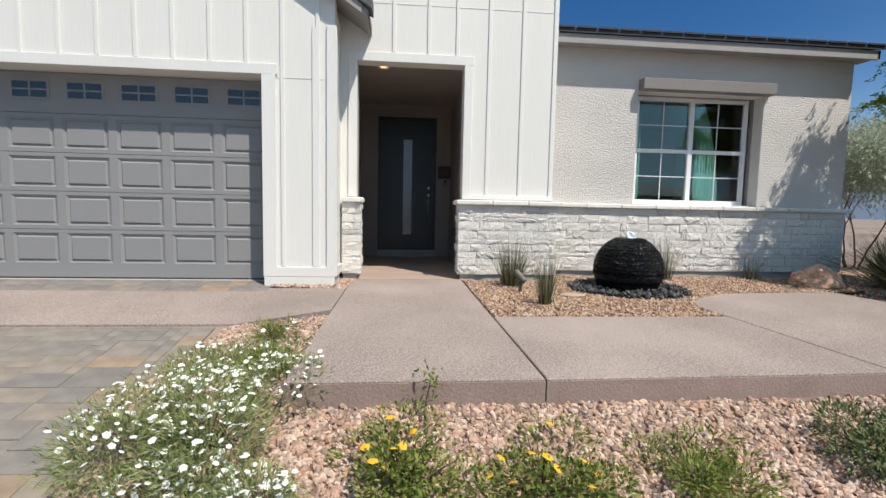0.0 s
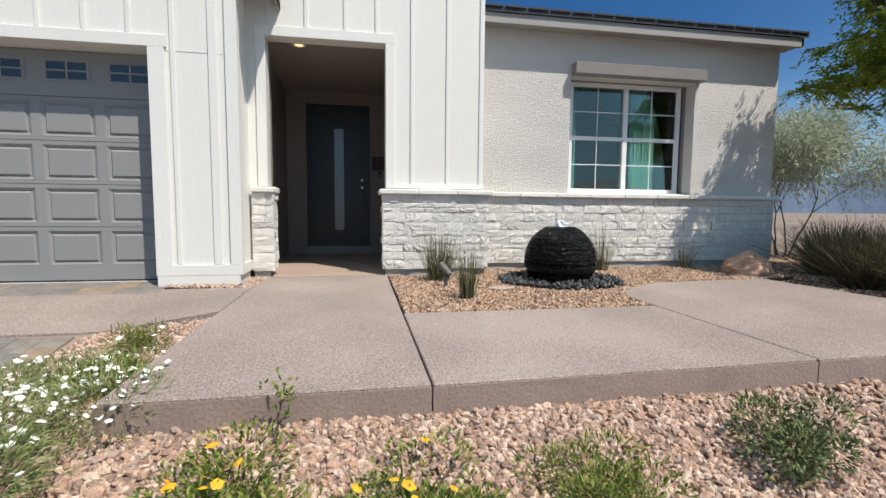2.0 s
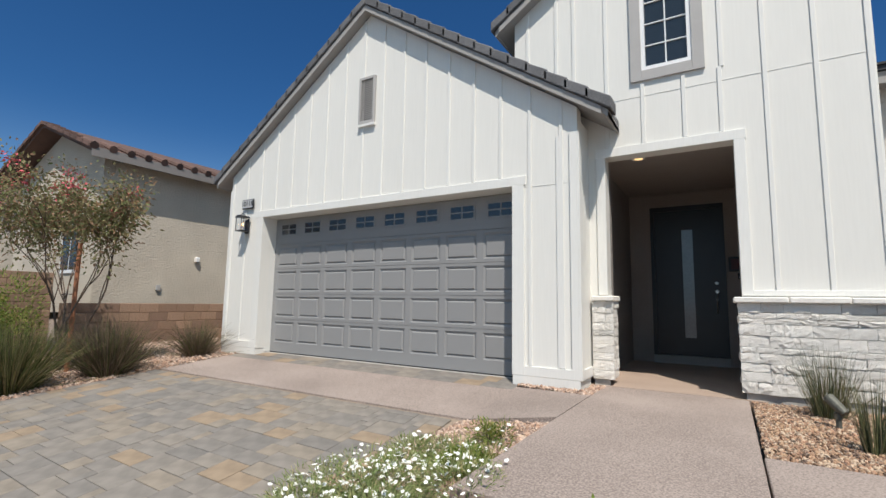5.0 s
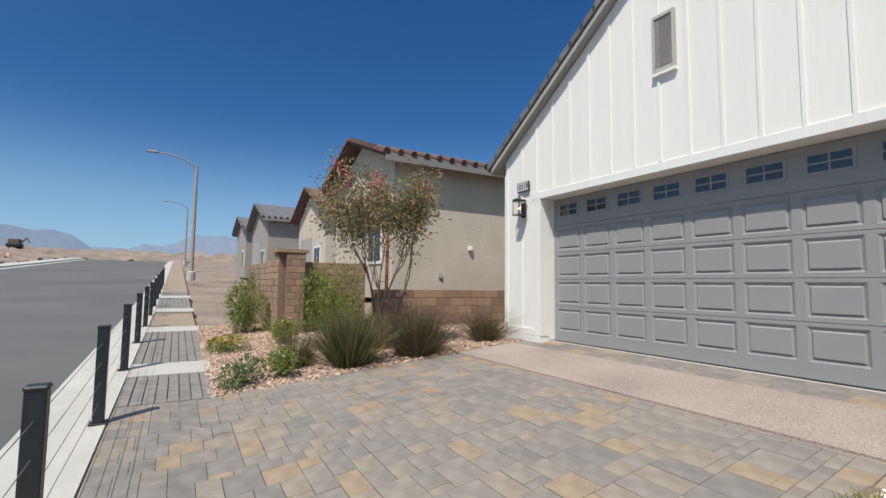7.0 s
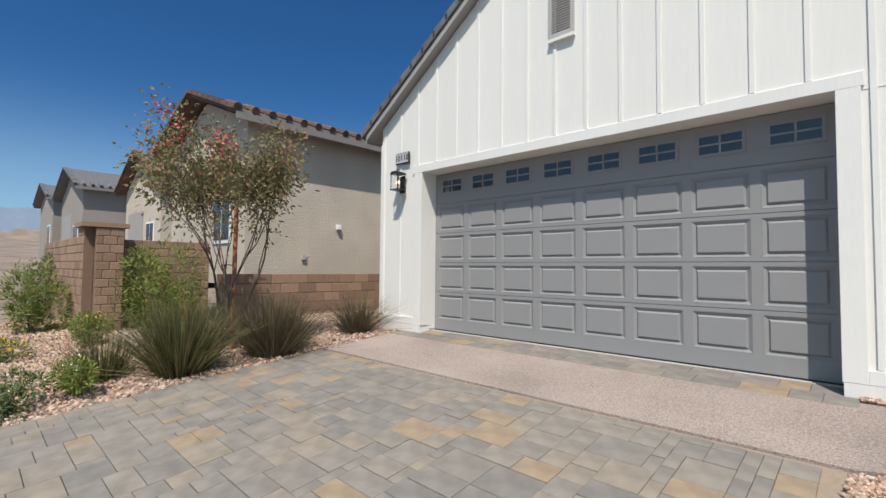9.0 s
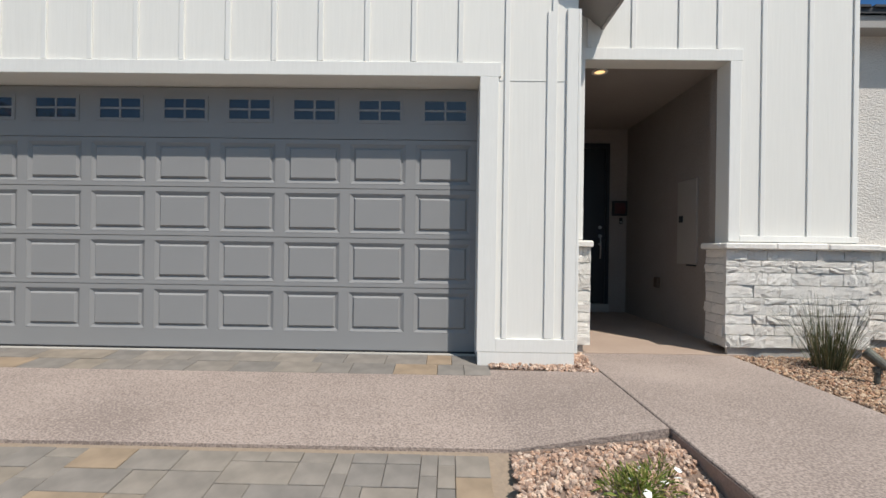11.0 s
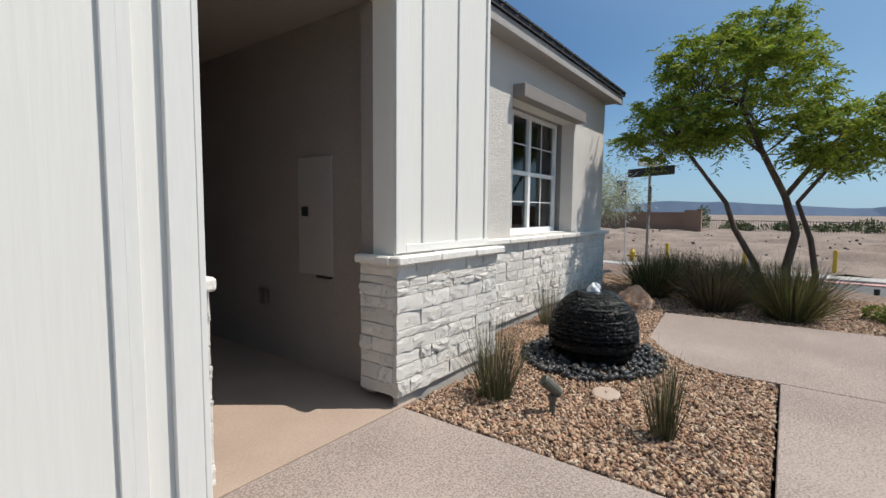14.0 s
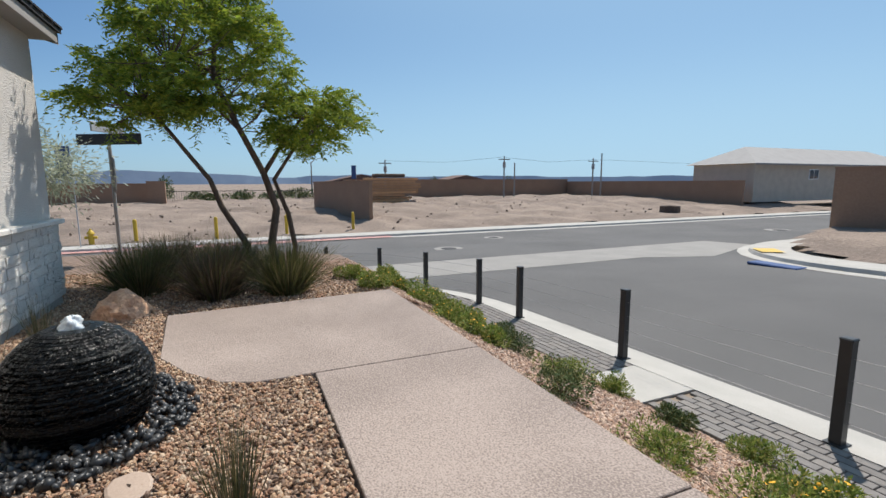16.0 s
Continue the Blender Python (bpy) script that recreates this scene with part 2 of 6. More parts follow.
YELLOW = material("yellow painted steel", (0.65, 0.42, 0.03), (0.55, 0.35, 0.03), 0.5, 6, 50, 0.1)
REDPAINT = material("faded red kerb paint", (0.55, 0.26, 0.22), (0.5, 0.33, 0.3), 0.85, 4, 60, 0.2)
BLUE = material("blue banner cloth", (0.05, 0.10, 0.24), (0.04, 0.08, 0.2), 0.8, 6, 60, 0.1)
SIGNBLACK = material("dark sign face", (0.03, 0.024, 0.022), (0.02, 0.018, 0.017), 0.5, 20, 60, 0.05)
# wall colour lightened and turned teal to stand for light in the panes
ROOMTINT = material("interior wall tinted for reflected light", (0.50, 0.60, 0.57), (0.44, 0.53, 0.51), 0.9, 1.5, 20, 0.1)
TEAL = material("teal curtain", (0.56, 0.80, 0.70), (0.42, 0.68, 0.58), 0.85, 6, 40, 0.3, stretch=(1, 1, 0.1))
PALE = material("pale printed sign", (0.5, 0.5, 0.5), (0.45, 0.45, 0.45), 0.6, 20, 60, 0.05)
# blue-grey of the distant air is put into the hills' own colour
HILL = material("distant hills with haze colour", (0.27, 0.34, 0.44), (0.23, 0.30, 0.40), 1.0, 0.002, 0.02, 0.0)
TANKROOF = material("far grey roof", (0.40, 0.385, 0.37), (0.34, 0.325, 0.31), 0.9, 1, 12, 0.2)
LEAF = palette("feathery tree leaves", [(0.19, 0.27, 0.035), (0.25, 0.33, 0.04), (0.14, 0.21, 0.03), (0.33, 0.36, 0.045)], 0.6, 30, 0.0, spec=0.3, thin=0.45)
OLIVE = palette("silvery olive leaves", [(0.40, 0.44, 0.32), (0.48, 0.51, 0.40), (0.32, 0.36, 0.26)], 0.6, 30, 0.0, spec=0.3, thin=0.4)
MYRTLE = palette("brown-green myrtle leaves", [(0.20, 0.18, 0.085), (0.25, 0.21, 0.10), (0.16, 0.18, 0.07), (0.28, 0.17, 0.10)], 0.6, 30, 0.0, spec=0.3, thin=0.25)
SHRUB = palette("bright shrub leaves", [(0.14, 0.205, 0.04), (0.20, 0.265, 0.055), (0.10, 0.15, 0.03), (0.28, 0.31, 0.075), (0.33, 0.31, 0.10)], 0.6, 30, 0.0, spec=0.3, thin=0.35)
DAISYLEAF = palette("grey-green daisy leaves", [(0.22, 0.28, 0.10), (0.28, 0.33, 0.13), (0.16, 0.22, 0.07), (0.36, 0.33, 0.16), (0.30, 0.34, 0.15)], 0.7, 30, 0.0, spec=0.3, thin=0.25)
JUNIPER = palette("blue-green juniper sprays", [(0.09, 0.135, 0.05), (0.12, 0.165, 0.06), (0.07, 0.105, 0.04), (0.20, 0.195, 0.07)], 0.7, 30, 0.0, spec=0.3)
TUFT = palette("olive grass blades", [(0.11, 0.125, 0.04), (0.16, 0.155, 0.06), (0.075, 0.095, 0.03), (0.25, 0.20, 0.10), (0.10, 0.085, 0.045)], 0.7, 30, 0.0, spec=0.3, thin=0.25)
PURPLETUFT = palette("purple-brown grass blades", [(0.11, 0.075, 0.055), (0.15, 0.11, 0.065), (0.085, 0.07, 0.04), (0.20, 0.14, 0.10), (0.12, 0.13, 0.05)], 0.7, 30, 0.0, spec=0.3, thin=0.25)
RUSH = palette("dark green rushes", [(0.075, 0.09, 0.04), (0.11, 0.12, 0.05), (0.05, 0.06, 0.03), (0.22, 0.18, 0.10), (0.14, 0.13, 0.06)], 0.6, 30, 0.0, spec=0.4)
WHITEPETAL = material("white petals", (0.82, 0.82, 0.78), (0.75, 0.75, 0.7), 0.7, 30, 90, 0.0)
YELLOWPETAL = material("yellow petals", (0.80, 0.42, 0.015), (0.70, 0.33, 0.01), 0.7, 30, 90, 0.0)
PINKPETAL = material("pink-red blossom", (0.66, 0.12, 0.14), (0.52, 0.08, 0.10), 0.7, 30, 90, 0.0)
GLASS = glass_mat("window glass", (0.72, 0.88, 0.85), 0.0, 1.72)
DARKGLASS = material("dark glazed pane", (0.01, 0.014, 0.02), (0.012, 0.016, 0.024), 0.06, 3, 30, 0.0, spec=0.9)
FROST = material("pale door glass", (0.22, 0.25, 0.28), (0.18, 0.21, 0.24), 0.12, 3, 30, 0.0, spec=0.8)
BULB = glowing("warm lamp filament", (1.0, 0.62, 0.25), 6.0)
DOWNLIGHT = glowing("warm downlight", (1.0, 0.62, 0.27), 1.5)
DARKRED = material("dark red sign face", (0.09, 0.02, 0.02), (0.06, 0.015, 0.015), 0.5, 20, 60, 0.05)
LANTERNGLASS = glass_mat("clear lantern glass", (0.95, 0.95, 0.95), 0.0, 1.15)

# ---- builders ----


def mesh_of(name, verts, faces, mat, smooth=False):
    me = bpy.data.meshes.new(name)
    me.from_pydata([tuple(v) for v in verts], [], [tuple(f) for f in faces])
    me.materials.append(mat)
    if smooth:
        me.polygons.foreach_set("use_smooth", [True] * len(me.polygons))
    me.update()
    return me


def thing(name, loc=(0, 0, 0), label="", category="", group="", kind="", rz=0.0):
    ob = new(name)
    ob.matrix_basis = pose(*loc, 0, 0, rz)
    return tagged(ob, label, category, group, kind)


def part(name, bm, material_, parent, label="", smooth=False):
    """Links a bmesh, a (verts, faces) pair or a mesh as one mesh object under a thing or a part."""
    if isinstance(bm, bpy.types.Mesh):
        me = bm
    elif isinstance(bm, tuple):
        me = mesh_of(name, bm[0], bm[1], material_, smooth)
    else:
        me = bpy.data.meshes.new(name)
        if smooth:
            for f in bm.faces:
                f.smooth = True
        bm.to_mesh(me)
        bm.free()
        me.materials.append(material_)
    ob = new(name, me)
    if parent is not None:
        ob.parent = parent
    if label:
        ob["label"] = label
    return ob


def add_box(bm, x0, x1, y0, y1, z0, z1, m=None):
    vs = [bm.verts.new((x, y, z)) for x in (x0, x1) for y in (y0, y1) for z in (z0, z1)]
    if m is not None:
        for v in vs:
            v.co = m @ v.co
    for f in ((0, 1, 3, 2), (4, 6, 7, 5), (0, 4, 5, 1), (2, 3, 7, 6), (0, 2, 6, 4), (1, 5, 7, 3)):
        bm.faces.new([vs[i] for i in f])
    return vs


def box(x0, x1, y0, y1, z0, z1, bevel=0.0, m=None):
    bm = bmesh.new()
    add_box(bm, x0, x1, y0, y1, z0, z1, m)
    if bevel:
        bmesh.ops.bevel(bm, geom=list(bm.edges), offset=bevel, segments=1, affect="EDGES")
    return bm


def boxes(rows):
    bm = bmesh.new()
    for r in rows:
        add_box(bm, *r)
    return bm


def prism(poly, axis, a0, a1, bevel=0.0):
    """A polygon in two axes pushed along the third: axis y takes (x, z) points, z takes (x, y), x takes (y, z)."""
    bm = bmesh.new()
    put = {"y": lambda p, a: (p[0], a, p[1]), "z": lambda p, a: (p[0], p[1], a), "x": lambda p, a: (a, p[0], p[1])}[axis]
    lo, hi = [bm.verts.new(put(p, a0)) for p in poly], [bm.verts.new(put(p, a1)) for p in poly]
    bm.faces.new(lo), bm.faces.new(hi[::-1])
    n = len(poly)
    for i in range(n):
        bm.faces.new((lo[i], hi[i], hi[(i + 1) % n], lo[(i + 1) % n]))
    bmesh.ops.recalc_face_normals(bm, faces=bm.faces)
    if bevel:
        bmesh.ops.bevel(bm, geom=list(bm.edges), offset=bevel, segments=1, affect="EDGES")
    return bm


def wall_cells(x0, x1, z0, z1, y0, y1, holes):
    """A wall with rectangular openings through it, as one mesh."""
    xs = sorted({x0, x1, *[h[0] for h in holes], *[h[1] for h in holes]})
    zs = sorted({z0, z1, *[h[2] for h in holes], *[h[3] for h in holes]})
    xs, zs = [x for x in xs if x0 <= x <= x1], [z for z in zs if z0 <= z <= z1]
    bm = bmesh.new()
    for i in range(len(xs) - 1):
        for k in range(len(zs) - 1):
            cx, cz = (xs[i] + xs[i + 1]) / 2, (zs[k] + zs[k + 1]) / 2
            if not any(h[0] < cx < h[1] and h[2] < cz < h[3] for h in holes):
                add_box(bm, xs[i], xs[i + 1], y0, y1, zs[k], zs[k + 1])
    bmesh.ops.remove_doubles(bm, verts=bm.verts, dist=1e-5)
    seen, drop = {}, []
    for f in bm.faces:
        key = frozenset(f.verts)
        if key in seen:
            drop += [f, seen[key]]
        seen[key] = f
    bmesh.ops.delete(bm, geom=list(set(drop)), context="FACES")
    return bm


def tube(points, radii, sides=8):
    """A tapered tube through points: (verts, faces)."""
    pts = [Vector(p) for p in points]
    vs, fs = [], []
    for i, p in enumerate(pts):
        d = (pts[min(i + 1, len(pts) - 1)] - pts[max(i - 1, 0)]).normalized()
        a = d.orthogonal().normalized() if i == 0 else (prev - d * prev.dot(d)).normalized()
        prev = a
        b = d.cross(a)
        for k in range(sides):
            t = 2 * math.pi * k / sides
            vs.append(p + (a * math.cos(t) + b * math.sin(t)) * radii[i])
    for i in range(len(pts) - 1):
        for k in range(sides):
            fs.append((i * sides + k, i * sides + (k + 1) % sides, (i + 1) * sides + (k + 1) % sides, (i + 1) * sides + k))
    fs.append(tuple(range(sides))[::-1])
    fs.append(tuple((len(pts) - 1) * sides + k for k in range(sides)))
    return vs, fs


def join(*pairs):
    vs, fs = [], []
    for v, f in pairs:
        o = len(vs)
        vs += list(v)
        fs += [tuple(i + o for i in q) for q in f]
    return vs, fs


def lathe(profile, sides=32, wobble=None):
    """(radius, z) points turned about z: (verts, faces)."""
    vs, fs = [], []
    for r, z in profile:
        for k in range(sides):
            t = 2 * math.pi * k / sides
            rr = r + (wobble(t, z) if wobble else 0)
            vs.append((rr * math.cos(t), rr * math.sin(t), z))
    n = len(profile)
    for i in range(n - 1):
        for k in range(sides):
            fs.append((i * sides + k, i * sides + (k + 1) % sides, (i + 1) * sides + (k + 1) % sides, (i + 1) * sides + k))
    fs.append(tuple(range(sides))[::-1])
    fs.append(tuple((n - 1) * sides + k for k in range(sides)))
    return vs, fs


def big_mesh(name, verts, faces, mat, smooth=False):
    """A mesh from numpy arrays: verts (n, 3), faces (m, k)."""
    me = bpy.data.meshes.new(name)
    k = faces.shape[1]
    me.vertices.add(len(verts)), me.loops.add(faces.size), me.polygons.add(len(faces))
    me.vertices.foreach_set("co", np.ascontiguousarray(verts, dtype=np.float32).ravel())
    me.loops.foreach_set("vertex_index", np.ascontiguousarray(faces, dtype=np.int32).ravel())
    me.polygons.foreach_set("loop_start", np.arange(0, faces.size, k, dtype=np.int32))
    me.polygons.foreach_set("use_smooth", np.full(len(faces), smooth))
    me.materials.append(mat)
    me.update(calc_edges=True)
    return me


def icosphere():
    bm = bmesh.new()
    bmesh.ops.create_icosphere(bm, subdivisions=1, radius=1.0)
    v = np.array([tuple(a.co) for a in bm.verts])
    f = np.array([[a.index for a in q.verts] for q in bm.faces])
    bm.free()
    return v, f


ICO = icosphere()


def rot_many(rng, n):
    q = rng.normal(size=(n, 4))
    q /= np.linalg.norm(q, axis=1)[:, None]
    w, x, y, z = q.T
    return np.stack([np.stack([1 - 2 * (y * y + z * z), 2 * (x * y - z * w), 2 * (x * z + y * w)], 1),
                     np.stack([2 * (x * y + z * w), 1 - 2 * (x * x + z * z), 2 * (y * z - x * w)], 1),
                     np.stack([2 * (x * z - y * w), 2 * (y * z + x * w), 1 - 2 * (x * x + y * y)], 1)], 1)


def rocks(name, places, sizes, mat, seed, flat=0.6, rough=0.25, smooth=False):
    """Many small stones in one mesh, each turned and shaped by chance."""
    rng = np.random.default_rng(seed)
    n = len(places)
    v, f = ICO
    shape = v[None] * (1 + rng.uniform(-rough, rough, (n, len(v), 1))) * np.stack([np.ones(n), rng.uniform(0.6, 1, n), rng.uniform(flat * 0.7, flat * 1.2, n)], 1)[:, None]
    w = np.einsum("nij,nvj->nvi", rot_many(rng, n), shape) * sizes[:, None, None]
    w += places[:, None]
    faces = (f[None] + (np.arange(n) * len(v))[:, None, None]).reshape(-1, 3)
    return big_mesh(name, w.reshape(-1, 3), faces, mat, smooth)


def leaves(name, places, dirs, length, width, mat, seed, droop=0.3):
    """Small folded leaves: each a bent strip of two quads, at its place, pointing along its direction."""
    rng = np.random.default_rng(seed)
    n = len(places)
    d = dirs / np.linalg.norm(dirs, axis=1)[:, None]
    r = rng.normal(size=(n, 3))
    s = np.cross(d, r)
    s /= np.linalg.norm(s, axis=1)[:, None] + 1e-9
    L = (length * rng.uniform(0.6, 1.3, n))[:, None]
    W = (width * rng.uniform(0.7, 1.2, n))[:, None]
    up = np.cross(s, d)
    mid = places + d * L * 0.5 + up * L * 0.08
    tip = places + d * L + np.array([0, 0, -1.0]) * L * droop * rng.uniform(0, 1, (n, 1))
    vs = np.stack([places - s * W * 0.15, places + s * W * 0.15, mid + s * W * 0.5, mid - s * W * 0.5, tip + s * W * 0.12, tip - s * W * 0.12], 1)
    fq = np.array([[0, 1, 2, 3], [3, 2, 4, 5]])
    return big_mesh(name, vs.reshape(-1, 3), (fq[None] + (np.arange(n) * 6)[:, None, None]).reshape(-1, 4), mat)


def blades(name, roots, dirs, length, width, mat, seed, bend=0.5, seg=4):
    """Grass blades: tapered strips that bend over towards their tips."""
    rng = np.random.default_rng(seed)
    n = len(roots)
    d = dirs / np.linalg.norm(dirs, axis=1)[:, None]
    s = np.cross(d, rng.normal(size=(n, 3)))
    s /= np.linalg.norm(s, axis=1)[:, None] + 1e-9
    L = (length * rng.uniform(0.55, 1.15, n))[:, None]
    bendv = d * np.array([1, 1, 0.0])
    bendv = bendv * bend + np.array([0, 0, -0.35]) * bend
    rows = []
    for i in range(seg + 1):
        t = i / seg
        p = roots + (d * t + bendv * t * t * rng.uniform(0.7, 1.3, (n, 1))) * L
        w = width * (1 - 0.85 * t) * 0.5
        rows += [p - s * w, p + s * w]
    vs = np.stack(rows, 1)
    fq = np.array([[2 * i, 2 * i + 1, 2 * i + 3, 2 * i + 2] for i in range(seg)])
    return big_mesh(name, vs.reshape(-1, 3), (fq[None] + (np.arange(n) * 2 * (seg + 1))[:, None, None]).reshape(-1, 4), mat)


def inside(poly, pts):
    """Which of the (n, 2) points lie within the polygon."""
    x, y = pts[:, 0], pts[:, 1]
    ok = np.zeros(len(pts), bool)
    j = len(poly) - 1
    for i in range(len(poly)):
        (xi, yi), (xj, yj) = poly[i], poly[j]
        ok ^= ((yi > y) != (yj > y)) & (x < (xj - xi) * (y - yi) / (yj - yi + 1e-12) + xi)
        j = i
    return ok


def street(x):
    """Height of the pavement, which falls along the street."""
    x = np.asarray(x, float)
    return np.where(x < -18, 0.336 + (-18 - x) * 0.062, np.where(x < 22, -0.42 - 0.042 * x, -1.344))


def mixed(a, b, t):
    return a + (b - a) * np.clip(t, 0, 1)


def drive_z(x, y):
    return np.where(y < 4.33, mixed(street(x), 0.22, (y - 0.7) / 3.63), np.where(y < 5.46, mixed(0.22, 0.325, (y - 4.33) / 1.13), mixed(0.325, 0.372, (y - 5.46) / 0.5)))


def bank_z(x, y):
    """The gravel bank between the pavement and the walk, and the beds beyond it."""
    return mixed(street(x) + 0.02, np.where(np.asarray(x) > 5.6, 0.28, 0.21), (np.asarray(y) - 0.62) / 1.9)


def left_z(x, y):
    return mixed(street(x) - 0.01, 0.33, (np.asarray(y) - 0.7) / 4.6) - 0.012


def sheet(name, poly, zf, step, mat, bump=0.0, seed=0):
    """A ground sheet over a polygon, cut into a fine net that follows zf."""
    xs = [p[0] for p in poly]
    ys = [p[1] for p in poly]
    gx, gy = np.arange(min(xs), max(xs) + step, step), np.arange(min(ys), max(ys) + step, step)
    X, Y = np.meshgrid(gx, gy)
    pts = np.stack([X.ravel(), Y.ravel()], 1)
    z = np.array(zf(pts[:, 0], pts[:, 1]), float) * np.ones(len(pts))
    if bump:
        z += bump * np.array([noise.fractal(Vector((p[0] * 0.35 + seed, p[1] * 0.35, 0)), 1.0, 2.0, 4) for p in pts])
    nx = len(gx)
    q = np.arange(len(pts)).reshape(len(gy), nx)
    f = np.stack([q[:-1, :-1].ravel(), q[:-1, 1:].ravel(), q[1:, 1:].ravel(), q[1:, :-1].ravel()], 1)
    cen = pts[f].mean(1)
    f = f[inside(poly, cen)]
    return big_mesh(name, np.column_stack([pts, z]), f, mat, True)


def scatter(poly, n, seed, zf):
    rng = np.random.default_rng(seed)
    xs = [p[0] for p in poly]
    ys = [p[1] for p in poly]
    pts = np.column_stack([rng.uniform(min(xs), max(xs), n), rng.uniform(min(ys), max(ys), n)])
    pts = pts[inside(poly, pts)]
    return np.column_stack([pts, np.array(zf(pts[:, 0], pts[:, 1])) * np.ones(len(pts))])

# ---- ground and streets ----


def poly_sheet(name, poly, zf, mat, cuts=(), thick=0.0):
    bm = bmesh.new()
    bm.faces.new([bm.verts.new((x, y, 0)) for x, y in poly])
    for ax, v in cuts:
        no = (1, 0, 0) if ax == "x" else (0, 1, 0)
        co = (v, 0, 0) if ax == "x" else (0, v, 0)
        bmesh.ops.bisect_plane(bm, geom=list(bm.verts) + list(bm.edges) + list(bm.faces), plane_co=co, plane_no=no)
    bmesh.ops.triangulate(bm, faces=bm.faces)
    for v in bm.verts:
        v.co.z = float(zf(v.co.x, v.co.y))
    bmesh.ops.recalc_face_normals(bm, faces=bm.faces)
    if sum(f.normal.z for f in bm.faces) < 0:
        bmesh.ops.reverse_faces(bm, faces=bm.faces)
    if thick:
        r = bmesh.ops.extrude_face_region(bm, geom=list(bm.faces))
        for v in [g for g in r["geom"] if isinstance(g, bmesh.types.BMVert)]:
            v.co.z += thick
        bmesh.ops.recalc_face_normals(bm, faces=bm.faces)
    me = bpy.data.meshes.new(name)
    bm.to_mesh(me)
    bm.free()
    me.materials.append(mat)
    return me


def arc(cx, cy, r, a0, a1, n=10):
    return [(cx + r * math.cos(radians(a0 + (a1 - a0) * i / n)), cy + r * math.sin(radians(a0 + (a1 - a0) * i / n))) for i in range(n + 1)]


def far_z(x, y):
    return max(float(street(max(x, -90))), -1.344) - 0.24


gx = [-3000, -400, -90, -40, -18, -10, 0, 10, 22, 40, 100, 400, 3000]
gy = [-3000, -400, -60, -20, 0, 20, 60, 400, 3000]
gv = [(x, y, far_z(x, y)) for y in gy for x in gx]
gf = [(j * len(gx) + i, j * len(gx) + i + 1, (j + 1) * len(gx) + i + 1, (j + 1) * len(gx) + i) for j in range(len(gy) - 1) for i in range(len(gx) - 1)]
tagged(new("ground", mesh_of("ground", gv, gf, DIRT)), "pale dry desert dirt reaching to the horizon", "ground", kind="structure")

NEAR_KERB = arc(8.0, 5.2, 6.25, -90, 0, 12)           # the near corner of the two streets
ROAD = [(-90, -11.6), (6.0, -11.6)] + arc(6.0, -19.6, 8.0, 90, 0, 10) + [(14.0, -120), (27.0, -120), (27.0, 60), (14.25, 60)] + NEAR_KERB[::-1] + [(-90, -1.05)]
CUTS = [("x", v) for v in (-60, -40, -18, -10, 0, 8, 14, 18, 22)]
tagged(new("road", poly_sheet("road", ROAD, lambda x, y: street(x) - 0.14, ASPHALT, CUTS)), "worn grey asphalt street with faint seams", "road", kind="structure")

# kerbs and gutters
gut = [(-90, -1.05), (-18, -1.05), (8.0, -1.05)] + NEAR_KERB[1:] + [(14.25, 60)]
gut_in = [(-90, -0.45), (-18, -0.45), (8.0, -0.45)] + arc(8.0, 5.2, 5.65, -90, 0, 12)[1:] + [(13.65, 60)]
top_in = [(-90, -0.26), (-18, -0.26), (8.0, -0.26)] + arc(8.0, 5.2, 5.46, -90, 0, 12)[1:] + [(13.46, 60)]
kv, kf = [], []
for a, b, c in zip(gut, gut_in, top_in):
    kv += [(*a, float(street(a[0])) - 0.125), (*b, float(street(b[0])) - 0.095), (b[0], b[1], float(street(b[0])) - 0.005), (*c, float(street(c[0])) + 0.004), (*c, float(street(c[0])) - 0.2)]
for i in range(len(gut) - 1):
    kf += [(5 * i + k, 5 * (i + 1) + k, 5 * (i + 1) + k + 1, 5 * i + k + 1) for k in range(4)]
tagged(new("kerb_near", mesh_of("kerb_near", kv, kf, KERB)), "pale concrete kerb and gutter along the street", "kerb", kind="structure")


def far_kerb(name, line, side, mat=KERB):
    """A kerb along a line of points; side is the way towards its back."""
    vs, fs = [], []
    for i, (x, y) in enumerate(line):
        p, q = line[max(i - 1, 0)], line[min(i + 1, len(line) - 1)]
        d = Vector((q[0] - p[0], q[1] - p[1])).normalized()
        nrm = Vector((-d.y, d.x)) * side
        z = float(street(x))
        for off, h in ((0, -0.13), (0.4, -0.10), (0.45, 0.03), (0.65, 0.05), (1.9, 0.06), (1.9, -0.25)):
            vs.append((x + nrm.x * off, y + nrm.y * off, z + h))
    for i in range(len(line) - 1):
        fs += [(6 * i + k, 6 * i + 6 + k, 6 * i + 7 + k, 6 * i + 1 + k) for k in range(5)]
    return tagged(new(name, mesh_of(name, vs, fs, mat)), "pale concrete kerb with a narrow pavement behind it", "kerb", kind="structure")


far_kerb("kerb_far", [(27.0, -120), (27.0, -30), (27, 0), (27, 60)], -1)
far_kerb("kerb_across", [(-90, -11.6), (-18, -11.6), (6.0, -11.6)] + arc(6.0, -19.6, 8.0, 90, 0, 10) + [(14.0, -60), (14.0, -120)], -1)
tagged(new("trim_red_kerb", mesh_of("trim_red_kerb", [(26.98, -4, -1.44), (26.98, 16, -1.44), (27.42, -4, -1.41), (27.42, 16, -1.41)], [(0, 1, 3, 2)], REDPAINT)), "faded red paint along the kerb", "kerb paint", kind="structure")
